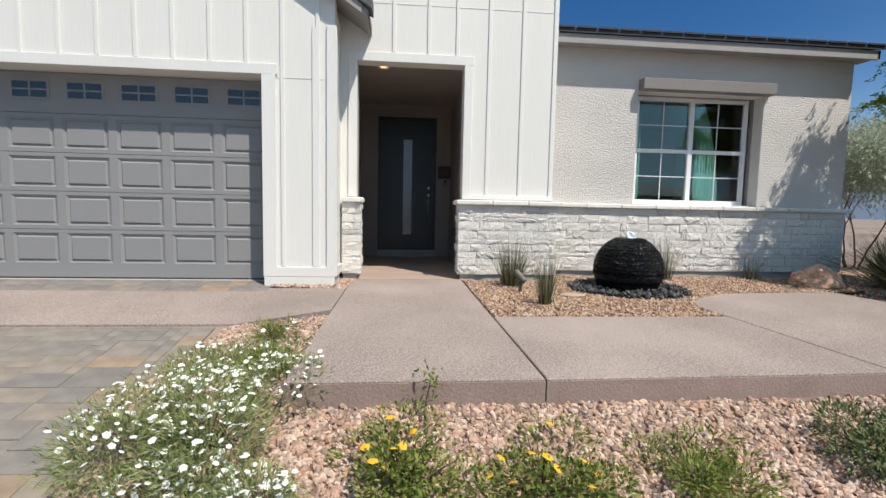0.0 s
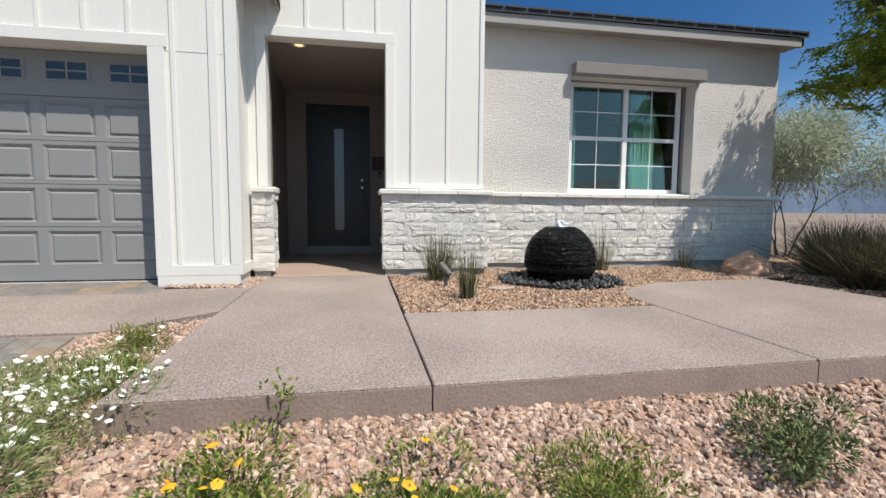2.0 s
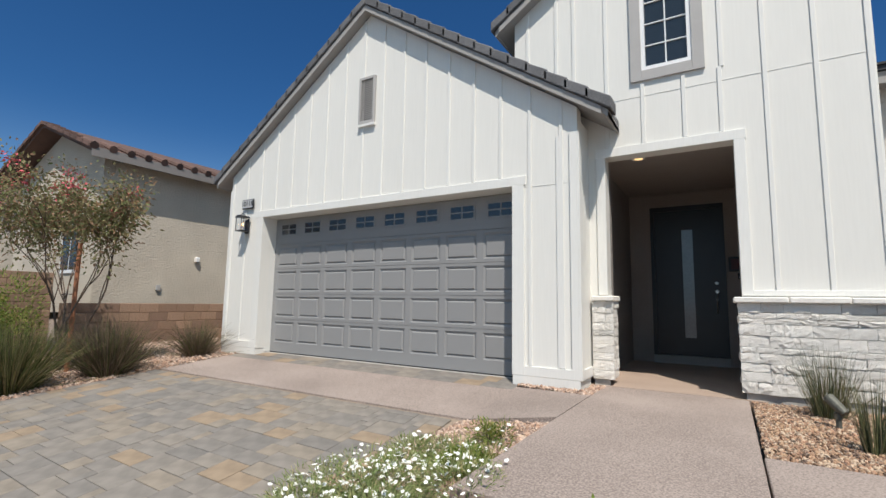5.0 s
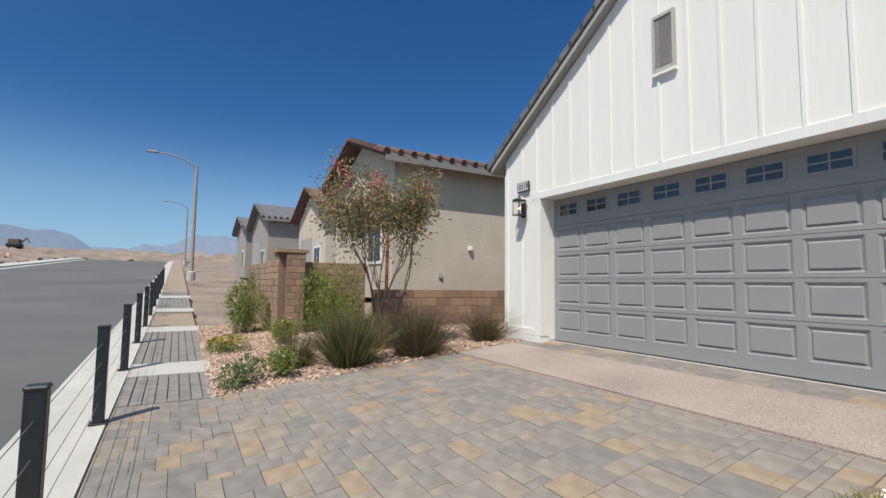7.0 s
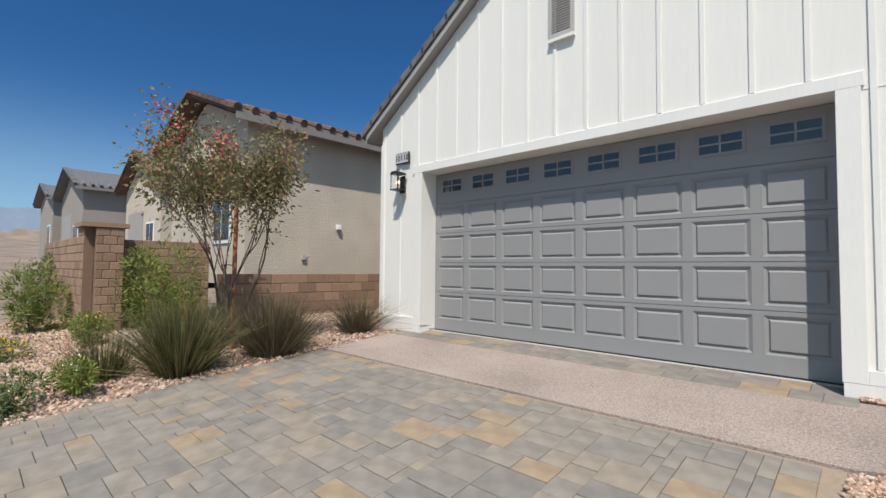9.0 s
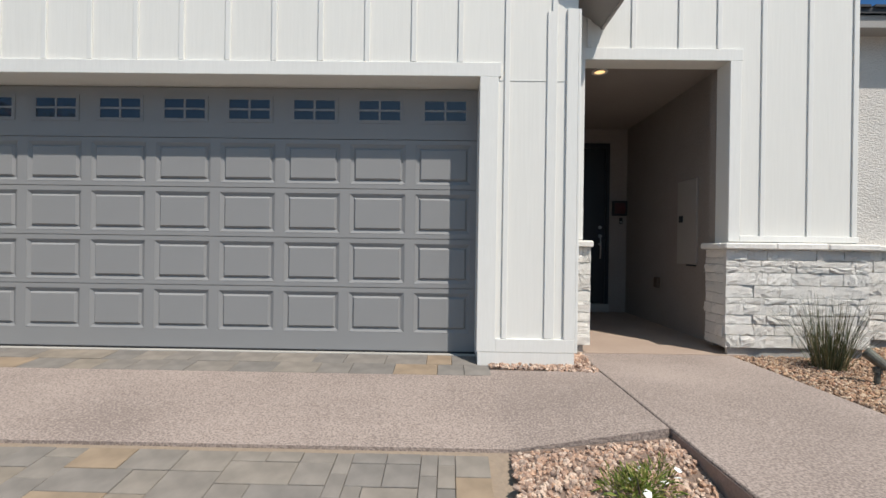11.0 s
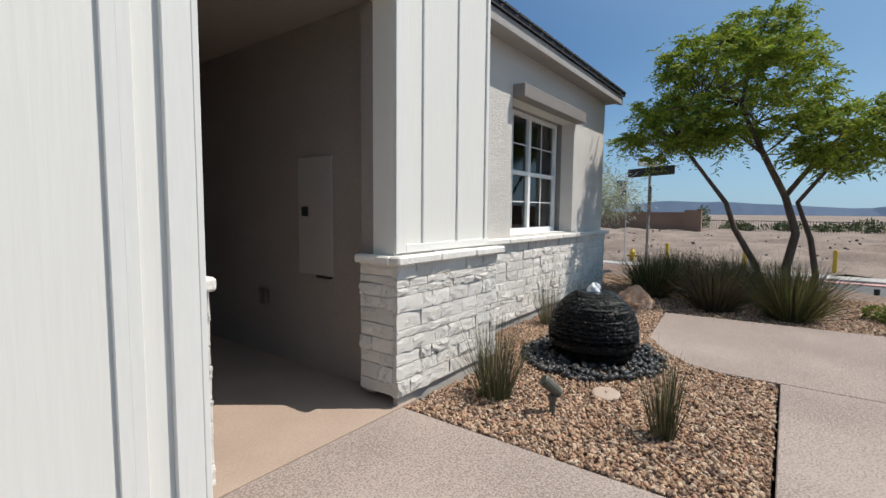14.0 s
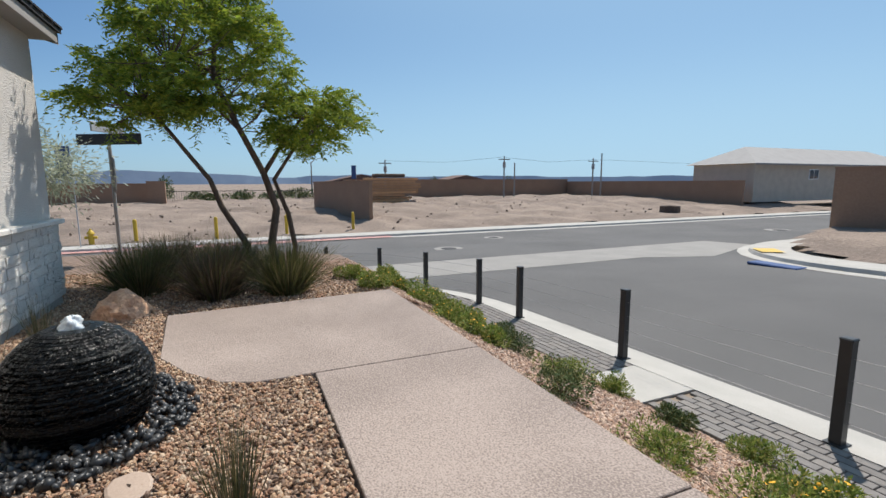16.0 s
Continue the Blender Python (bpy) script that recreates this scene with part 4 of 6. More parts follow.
door = thing("door_1", (-0.445, 9.25, 0.5), "closed near-black front door with a tall glass strip", "door", kind="structure")
part("frame", boxes([(0, 0.06, -0.04, 0.1, -0.1, 2.57), (1.07, 1.13, -0.04, 0.1, -0.1, 2.57), (0.06, 1.07, -0.04, 0.1, 2.49, 2.57)]), DARKDOOR, door)
part("leaf", wall_cells(0.06, 1.07, 0.0, 2.49, 0.0, 0.05, [(0.49, 0.66, 0.3, 2.15)]), DARKDOOR, door)
part("glass_strip", boxes([(0.49, 0.66, 0.018, 0.03, 0.3, 2.15)]), FROST, door, "pale reflecting glass")
part("threshold", boxes([(0.0, 1.13, -0.08, 0.1, -0.14, -0.005)]), STUCCO_TRIM, door)
for k, (z, r) in enumerate(((1.22, 0.028), (1.08, 0.03), (0.95, 0.022))):
    part("handle", join(*[tube([(0.99, 0.0, z), (0.99, -0.045, z)], [r, r * 0.8], 12)]), CHROME, door, "brushed nickel lock")
part("handle_grip", tube([(0.99, -0.05, 1.05), (0.99, -0.07, 0.9), (0.99, -0.05, 0.72)], [0.011, 0.012, 0.011], 8), CHROME, door)
bell = thing("entry_sign", (0.845, 9.2, 2.03), "dark square notice plate beside the front door", "sign")
part("plate", box(-0.12, 0.12, -0.015, 0.03, -0.12, 0.12, 0.006), BLACKMETAL, bell)
part("emblem", box(-0.085, 0.085, -0.019, -0.0155, -0.085, 0.085), DARKRED, bell, "dark red face")
cam_bell = thing("doorbell", (0.87, 9.22, 1.83), "small dark doorbell on stucco", "doorbell")
part("body", box(-0.025, 0.025, -0.025, 0.01, -0.05, 0.05, 0.006), BLACKMETAL, cam_bell)
part("button", lathe([(0.014, -0.0), (0.012, 0.004)], 12), PALE, cam_bell).matrix_basis = pose(0, -0.025, -0.02, 90)
ep = thing("electric_panel", (0.965, 7.07, 1.2), "flush taupe electric panel door with a black latch", "panel")
part("door", box(-0.022, 0.004, 0.0, 0.44, 0.0, 1.0, 0.004), PANELPAINT, ep)
part("latch", box(-0.036, -0.022, 0.30, 0.38, 0.5, 0.58, 0.004), BLACKMETAL, ep, "black latch")
part("lip", box(-0.03, 0.0, 0.02, 0.2, -0.02, -0.002, 0.003), BLACKMETAL, ep)
ol = thing("outlet_cover", (0.965, 8.05, 0.93), "brown weatherproof outlet cover on stucco", "outlet")
part("cover", box(-0.05, 0.004, -0.05, 0.05, -0.07, 0.07, 0.01), BARK, ol)

# right wing
wall_w = thing("wall_wing", label="light grey textured stucco wing with a deep window recess", category="wall", kind="structure")
part("stucco", wall_cells(TX1 + 0.001, 6.95, 0.2, 3.72, S_, S_ + 0.2, [(3.5, 5.51, 1.445, 3.12)]), STUCCO, wall_w)
part("stucco", boxes([(6.75, 6.95, S_ + 0.201, 16, 0.2, 3.7)]), STUCCO, wall_w)
part("reveal", boxes([(3.4, 3.5, S_ + 0.201, 7.2, 1.35, 3.2), (5.51, 5.61, S_ + 0.201, 7.2, 1.35, 3.2), (3.5, 5.51, S_ + 0.201, 7.2, 3.12, 3.2), (3.5, 5.51, S_ + 0.201, 7.2, 1.35, 1.445)]), HEADTRIM, wall_w, "taupe painted reveal")
head = part("window_head", box(3.5, 5.58, S_ - 0.16, S_ - 0.0005, 3.12, 3.28, 0.006), HEADTRIM, wall_w, "projecting taupe head moulding")
roof_w = thing("roof_wing", label="low dark tile roof with a taupe fascia over the wing", category="roof", kind="structure")
EY, EZ = S_ - 0.26, 3.80
part("fascia", box(TX1 + 0.01, 7.1, EY, EY + 0.04, EZ - 0.13, EZ + 0.0, 0.004), STUCCO_TRIM, roof_w)
part("soffit", boxes([(TX1 + 0.01, 7.1, EY + 0.041, S_ + 0.1, EZ - 0.1, EZ - 0.06)]), STUCCO_TRIM, roof_w)
part("deck", prism([(EY - 0.03, EZ + 0.005), (EY - 0.03, EZ + 0.06), (13.0, EZ + 0.06 + 0.30 * (13 - EY)), (13.0, EZ + 0.30 * (13 - EY))], "x", TX1 + 0.012, 7.15), ROOFEDGE, roof_w)
for k in range(16):
    x = TX1 + 0.02 + 0.317 * k
    part("tile", prism([(x, EZ + 0.061), (x + 0.29, EZ + 0.061), (x + 0.28, EZ + 0.085), (x + 0.01, EZ + 0.085)], "y", EY - 0.05, EY + 0.3), ROOFEDGE, roof_w)
part("barge_board", prism([(EY, EZ - 0.14), (EY, EZ + 0.0), (13.0, EZ + 0.29 * (13 - EY)), (13.0, EZ - 0.14 + 0.29 * (13 - EY))], "x", 7.06, 7.1), STUCCO_TRIM, roof_w)
part("gable_wall", prism([(S_ + 0.2, 3.7), (16, 3.7), (13.0, 5.4)], "x", 6.76, 6.94), STUCCO, roof_w)

win = thing("window_1", (3.61, 7.1, 1.46), "white four-pane vinyl window with thin muntins", "window", kind="structure")
WW, WH = 1.865, 1.655
part("window_frame", boxes([(0, 0.06, -0.03, 0.06, 0, WH), (WW - 0.06, WW, -0.03, 0.06, 0, WH), (0.06, WW - 0.06, -0.03, 0.06, WH - 0.055, WH), (0.06, WW - 0.06, -0.03, 0.06, 0, 0.07), (WW / 2 - 0.035, WW / 2 + 0.035, -0.03, 0.06, 0.07, WH - 0.055)]), VINYL, win)
for c in (0, 1):
    xa, xb = (0.06, WW / 2 - 0.035) if c == 0 else (WW / 2 + 0.035, WW - 0.06)
    part("meeting_rail", box(xa, xb, -0.025, 0.04, WH / 2 - 0.02, WH / 2 + 0.035, 0.003), VINYL, win)
    for z0, z1 in ((0.07, WH / 2 - 0.02), (WH / 2 + 0.035, WH - 0.055)):
        p = part("pane", boxes([(xa, xb, 0.012, 0.016, z0, z1)]), GLASS, win)
        p.visible_shadow = False
        part("muntin", boxes([((xa + xb) / 2 - 0.005, (xa + xb) / 2 + 0.005, 0.0, 0.0115, z0, z1), (xa, xb, 0.0005, 0.0115, (z0 + z1) / 2 - 0.006, (z0 + z1) / 2 + 0.006)]), VINYL, win)
part("window_sill", box(-0.1, WW, -0.2, 0.05, -0.012, -0.001, 0.004), VINYL, win)
# room behind the window, its wall colour carrying the panes' teal reflection
tagged(new("wall_room", mesh_of("wall_room", [(2.4, 7.21, 0.4), (6.7, 7.21, 0.4), (6.7, 11, 0.4), (2.4, 11, 0.4), (2.4, 7.21, 3.3), (6.7, 7.21, 3.3), (6.7, 11, 3.3), (2.4, 11, 3.3)], [(0, 1, 2, 3), (4, 7, 6, 5), (3, 2, 6, 7), (0, 3, 7, 4), (1, 5, 6, 2)], ROOMTINT)), "room behind the window, walls tinted teal for reflected light", "wall", kind="structure")


def curtain(x0, x1, seed):
    n = 40
    vs, fs = [], []
    for i in range(n + 1):
        x = x0 + (x1 - x0) * i / n
        y = 7.215 + 0.03 * math.sin(i * 1.35 + seed)
        for z in (0.6, 3.1):
            vs.append((x, y, z))
    for i in range(n):
        fs.append((2 * i, 2 * i + 2, 2 * i + 3, 2 * i + 1))
    ob = tagged(new("curtain", mesh_of("curtain", vs, fs, TEAL, True)), "teal pleated curtain hanging behind the window", "curtain", "curtains")
    md = ob.modifiers.new("thickness", "SOLIDIFY")
    md.thickness = 0.006
    return ob


curtain(4.72, 5.12, 0)
curtain(3.45, 3.78, 2)
# closing walls behind and above
tagged(new("wall_back", mesh_of("wall_back", [(-7.4, 16, 0), (6.95, 16, 0), (6.95, 16, 3.7), (-7.4, 16, 3.7)], [(0, 1, 2, 3)], STUCCO)), "plain stucco back wall", "wall", kind="structure")

# ledge stone
stone_meshes = []
srng = random.Random(5)
NXS, NZS = 5, 3                                       # cells across a split face
for k in range(22):
    vs = []
    tilt_x, tilt_z = srng.uniform(-0.25, 0.25), srng.uniform(-0.3, 0.3)
    for i in range(NXS + 1):
        for j in range(NZS + 1):
            x, z = i / NXS, j / NZS
            rim = i in (0, NXS) or j in (0, NZS)
            y = -0.72 + tilt_x * (x - 0.5) + tilt_z * (z - 0.5) + srng.uniform(-0.2, 0.2) + (0.16 if rim else 0)
            dx = srng.uniform(-0.05, 0.05) if 0 < i < NXS else 0
            dz = srng.uniform(-0.1, 0.1) if 0 < j < NZS else srng.uniform(0, 0.05) * (1 if j == 0 else -1)
            vs.append((x + dx, y, z + dz))
    H1 = NZS + 1
    fs = [(H1 * i + j, H1 * i + H1 + j, H1 * i + H1 + 1 + j, H1 * i + 1 + j) for i in range(NXS) for j in range(NZS)]
    o, last = len(vs), H1 * NXS
    vs += [(0, 1, 0), (1, 1, 0), (1, 1, 1), (0, 1, 1)]
    fs += [(o, o + 1) + tuple(H1 * i for i in range(NXS, -1, -1)), (o + 2, o + 3) + tuple(H1 * i + NZS for i in range(NXS + 1)),
           (o + 3, o) + tuple(range(H1)), (o + 1, o + 2) + tuple(last + j for j in range(NZS, -1, -1))]
    stone_meshes.append(mesh_of("stone", vs, fs, STONE))


def ledge(parent, origin, rz, length, z0, z1):
    """Courses of split-face stones on a face of that length, which looks along its own -y."""
    base = pose(*origin, 0, 0, rz)
    z = z0
    while z < z1 - 0.02:
        h = min(srng.choice((0.06, 0.09, 0.105, 0.12)), z1 - z)
        if z1 - z - h < 0.05:
            h = z1 - z
        x = 0.0
        while x < length - 0.005:
            w = min(srng.uniform(0.09, 0.31), length - x)
            if length - x - w < 0.08:
                w = length - x
            ob = new("stone", srng.choice(stone_meshes))
            ob.parent = parent
            ob.matrix_basis = base @ pose(x + 0.0015, 0, z + 0.001) @ Matrix.Diagonal((w - 0.003, 0.027 * srng.uniform(0.55, 1.4), h - 0.002, 1))
            x += w
        z += h


SZ0, SZ1 = 0.435, 1.375
footing = boxes([(0.815, TX1 + 0.03, E_ - 0.04, E_ - 0.001, 0.2, 0.432), (TX1 + 0.031, 6.9, S_ - 0.04, S_ - 0.001, 0.2, 0.432), (-0.75, -0.57, E_ - 0.04, E_ - 0.001, 0.2, 0.432)])
wains = thing("wall_stone_wainscot", label="white-painted ledge stone wainscot with a sloped cap", category="stone wall", kind="structure")
part("footing", footing, MORTAR, wains, "grey concrete footing")
part("backing", boxes([(0.80, TX1 + 0.04, E_ - 0.055, E_ - 0.001, 0.433, SZ1), (0.80, 0.8195, E_, E_ + 0.3, 0.433, SZ1), (TX1 + 0.041, 6.93, S_ - 0.055, S_ - 0.001, 0.433, SZ1), (-0.764, -0.54, E_ - 0.055, E_ - 0.001, 0.433, SZ1), (-0.5795, -0.54, E_, E_ + 0.3, 0.433, SZ1), (TX1 + 0.001, TX1 + 0.04, E_, S_ - 0.056, 0.433, SZ1), (6.951, 6.97, S_, S_ + 1.5, 0.433, SZ1)]), MORTAR, wains)
ledge(wains, (0.775, E_ - 0.056, 0), 0, TX1 + 0.065 - 0.775, SZ0, SZ1)
ledge(wains, (TX1 + 0.1, S_ - 0.056, 0), 0, 6.96 - TX1 - 0.1, SZ0, SZ1)
ledge(wains, (-0.762, E_ - 0.056, 0), 0, 0.25, SZ0, SZ1)
ledge(wains, (0.799, E_ + 0.3, 0), -90, 0.33, SZ0, SZ1)
ledge(wains, (-0.539, E_ - 0.03, 0), 90, 0.33, SZ0, SZ1)
ledge(wains, (TX1 + 0.041, E_ - 0.03, 0), 90, S_ - E_ - 0.03, SZ0, SZ1)
ledge(wains, (6.971, S_ - 0.03, 0), 90, 1.5, SZ0, SZ1)


def cap(parent, x0, x1, y0, y1, n, axis="x"):
    for i in range(n):
        a, b = (x0 + (x1 - x0) * i / n + 0.002, x0 + (x1 - x0) * (i + 1) / n - 0.002) if axis == "x" else (x0, x1)
        c, d = (y0, y1) if axis == "x" else (y0 + (y1 - y0) * i / n + 0.002, y0 + (y1 - y0) * (i + 1) / n - 0.002)
        j = srng.uniform(-0.004, 0.004)
        part("cap_stone", box(a, b, c + j, d, SZ1 + 0.001, SZ1 + 0.065 + j, 0.012), STONE, parent)


cap(wains, 0.735, TX1 + 0.13, E_ - 0.125, E_ - 0.025, 3)
cap(wains, 0.735, 0.815, E_ - 0.024, E_ + 0.32, 1, "y")
cap(wains, TX1 + 0.131, 7.02, S_ - 0.13, S_ - 0.001, 9)
cap(wains, -0.763, -0.50, E_ - 0.125, E_ - 0.025, 1)
cap(wains, -0.575, -0.50, E_ - 0.024, E_ + 0.32, 1, "y")

# lantern and number plate
lan = thing("wall_lantern", (-6.98, G - 0.02, 2.545), "black box lantern with clear glass, lit, on white boards", "lantern")
part("back_plate", box(-0.06, 0.06, -0.03, -0.001, 0.0, 0.34, 0.004), BLACKMETAL, lan)
part("cage", boxes([(-0.1, -0.088, -0.24, -0.228, 0.06, 0.36), (0.088, 0.1, -0.24, -0.228, 0.06, 0.36), (-0.1, -0.088, -0.05, -0.038, 0.06, 0.36), (0.088, 0.1, -0.05, -0.038, 0.06, 0.36), (-0.105, 0.105, -0.245, -0.031, 0.04, 0.06)]), BLACKMETAL, lan)
part("roof", prism([(-0.12, 0.36), (0.12, 0.36), (0.05, 0.41), (-0.05, 0.41)], "y", -0.255, -0.02), BLACKMETAL, lan)
part("ring", tube([(-0.05, -0.14, 0.41), (-0.04, -0.14, 0.45), (0, -0.14, 0.47), (0.04, -0.14, 0.45), (0.05, -0.14, 0.41)], [0.006] * 5, 6), BLACKMETAL, lan)
for dx in (-0.03, 0.03):
    part("candle", tube([(dx, -0.14, 0.06), (dx, -0.14, 0.17)], [0.012, 0.012], 8), TRIM, lan)
    part("bulb", lathe([(0.004, 0.17), (0.011, 0.19), (0.009, 0.215), (0.002, 0.235)], 10), BULB, lan, "warm glowing bulb").location = (dx, -0.14, 0)
gp = part("glass", ([(-0.094, -0.05, 0.06), (-0.094, -0.05, 0.36), (-0.094, -0.234, 0.06), (-0.094, -0.234, 0.36), (0.094, -0.234, 0.06), (0.094, -0.234, 0.36), (0.094, -0.05, 0.06), (0.094, -0.05, 0.36)], [(0, 1, 3, 2), (2, 3, 5, 4), (4, 5, 7, 6)]), LANTERNGLASS, lan)
gp.visible_shadow = False
lan.scale = (0.84, 0.82, 0.80)
plate = thing("house_number", (-6.98, G - 0.022, 3.11), "black-edged house number plate", "number plate")
part("plate", box(-0.165, 0.165, -0.03, -0.001, -0.09, 0.09, 0.008), BLACKMETAL, plate)
part("face", box(-0.15, 0.15, -0.034, -0.0305, -0.075, 0.075), PALE, plate, "pale lit face")
fc = bpy.data.curves.new("number", "FONT")
fc.body, fc.size, fc.align_x, fc.align_y, fc.extrude = "10118", 0.135, "CENTER", "CENTER", 0.002
num = new("number", fc)
num.parent = plate
num.matrix_basis = pose(0, -0.037, 0, 90)
num.data.materials.append(BLACKMETAL)

# ---- plants ----


def rosette(n, seed, lean, spread):
    """Blade directions of a clump, and their roots round its middle."""
    rng = np.random.default_rng(seed)
    a = rng.uniform(0, 2 * math.pi, n)
    tilt = np.abs(rng.normal(0, lean, n))
    d = np.stack([np.cos(a) * np.sin(tilt), np.sin(a) * np.sin(tilt), np.cos(tilt)], 1)
    r = spread * np.sqrt(rng.uniform(0, 1, n))
    return np.stack([np.cos(a) * r, np.sin(a) * r, np.full(n, -0.02)], 1), d


def grass_clump(loc, height, spread, n, mat, seed, label, lean=0.45, bend=0.5, width=0.008, plumes=0, group="grass clumps", name="grass_clump"):
    ob = thing(name, loc, label, "grass clump", group)
    root, d = rosette(n, seed, lean, spread)
    part("tuft", blades("tuft", root, d, height, width, mat, seed, bend), mat, ob)
    if plumes:
        root, d = rosette(plumes, seed + 50, lean * 0.7, spread * 0.6)
        part("stalk_spray", blades("stalk_spray", root, d, height * 1.25, width * 0.6, TUFT, seed + 9, bend * 0.7), TUFT, ob, "thin dry flower stalks")["kind"] = "stuff"
    return ob


def shell(rng, n, rx, ry, rz, lumps=7):
    """Points through a lumpy mound, thick towards its outside."""
    c = np.column_stack([rng.uniform(-0.55, 0.55, lumps) * rx, rng.uniform(-0.55, 0.55, lumps) * ry, rng.uniform(0.25, 0.65, lumps) * rz])
    k = rng.integers(0, lumps, n)
    v = rng.normal(size=(n, 3))
    v /= np.linalg.norm(v, axis=1)[:, None]
    r = rng.uniform(0.35, 1.0, (n, 1)) ** 0.5
    p = c[k] + v * r * np.array([rx, ry, rz]) * rng.uniform(0.3, 0.52, (lumps, 1))[k]
    p[:, 2] = np.abs(p[:, 2])
    return p, v


def shrub(loc, rx, ry, rz, n, mat, seed, label, leaf=0.04, width=0.014, flowers=None, nf=0, fsize=0.02, group="shrubs", stems=10, name="shrub", lumps=7):
    """A mound of small leaves over bare stems, with flowers on top where it has them."""
    rng = np.random.default_rng(seed)
    ob = thing(name, loc, label, "shrub", group)
    p, v = shell(rng, n, rx, ry, rz, lumps)
    part("foliage", leaves("foliage", p, v + np.array([0, 0, 0.5]) + rng.normal(0, 0.4, (n, 3)), leaf, width, mat, seed), mat, ob)
    st = []
    for i in range(stems):
        e = p[rng.integers(0, n)]
        st.append(tube([(0.1 * e[0], 0.1 * e[1], -0.02), (0.5 * e[0], 0.5 * e[1], 0.55 * e[2]), tuple(e)], [0.006, 0.005, 0.002], 5))
    part("branching", join(*st), BARK, ob)
    if flowers:
        top = p[(p[:, 2] > np.quantile(p[:, 2], 0.55))]
        top = top[rng.integers(0, len(top), nf)] + np.column_stack([rng.normal(0, 0.02, (nf, 2)), rng.uniform(0.0, 0.05, nf)])
        vs, fs = [], []
        for c in top:
            m = Matrix.Translation(c) @ pose(0, 0, 0, rng.uniform(-35, 35), rng.uniform(-35, 35), rng.uniform(0, 90))
            o = len(vs)
            s = fsize * rng.uniform(0.7, 1.25)
            for k in range(10):
                a = math.pi * k / 5
                vs.append(m @ Vector((math.cos(a) * s * (1 if k % 2 else 0.84), math.sin(a) * s * (1 if k % 2 else 0.84), 0.1 * s)))
            vs.append(m @ Vector((0, 0, 0.35 * s)))
            fs += [(o + k, o + (k + 1) % 10, o + 10) for k in range(10)]
        part("blossom", (vs, fs), flowers, ob, "small open flowers")["kind"] = "stuff"
    return ob


def grow(rng, start, way, length, radius, depth, paths, tips, spread=0.5, lift=0.15):
    """A limb with its forks: fills paths with tubes and tips with twig ends."""
    pts, rad = [Vector(start)], [radius]
    d = Vector(way).normalized()
    n = 5
    for i in range(n):
        d = (d + Vector((rng.normal(0, 0.14), rng.normal(0, 0.14), lift * 0.3 + rng.normal(0, 0.08)))).normalized()
        pts.append(pts[-1] + d * length / n)
        rad.append(radius * (1 - 0.45 * (i + 1) / n))
    paths.append((pts, rad))
    if depth == 0:
        tips.append((pts[-1], d))
        tips.append((pts[-2], d))
        tips.append((pts[-3], d))
        return
    if depth == 1:
        tips.append((pts[-2], d))
    for k in range(3 if depth > 1 else 4):
        a = rng.uniform(0, 2 * math.pi)
        off = Vector((math.cos(a), math.sin(a), rng.uniform(-0.2, 0.5))) * spread
        grow(rng, pts[-1 if k < 2 else -2], d + off, length * rng.uniform(0.55, 0.8), rad[-1] * 0.8, depth - 1, paths, tips, spread, lift)


def foliage(rng, tips, per, radius, leaf, width, mat, name, flat=0.7, droop=0.4):
    c = np.array([tuple(t[0]) for t in tips])
    k = np.repeat(np.arange(len(c)), per)
    off = rng.normal(0, radius, (len(k), 3)) * np.array([1, 1, flat])
    return leaves(name, c[k] + off, off + rng.normal(0, radius * 0.6, (len(k), 3)), leaf, width, mat, int(rng.integers(1e6)), droop)


def sprays(rng, tips, per, reach, count, leaf, width, mat, name):
    """Feathery sprays: each a drooping twig line set with leaves on both sides."""
    c = np.array([tuple(t) for t in tips])
    k = np.repeat(np.arange(len(c)), per)
    a = rng.uniform(0, 2 * math.pi, len(k))
    d = np.column_stack([np.cos(a), np.sin(a), rng.normal(0.15, 0.45, len(k))])
    d /= np.linalg.norm(d, axis=1)[:, None]
    length = reach * rng.uniform(0.5, 1.35, len(k))
    i = np.repeat(np.arange(len(k)), count)
    u = np.tile(np.linspace(0.12, 1.0, count), len(k))
    p = c[k][i] + d[i] * (length[i] * u)[:, None] + np.column_stack([np.zeros(len(i)), np.zeros(len(i)), -0.45 * length[i] * u ** 2]) + rng.normal(0, 0.016, (len(i), 3))
    side = np.cross(d, [0, 0, 1.0])[i] * np.where(np.arange(len(i)) % 2, 1, -1)[:, None]
    return leaves(name, p, d[i] * 0.55 + side + rng.normal(0, 0.3, (len(i), 3)), leaf, width, mat, 5, 0.35)


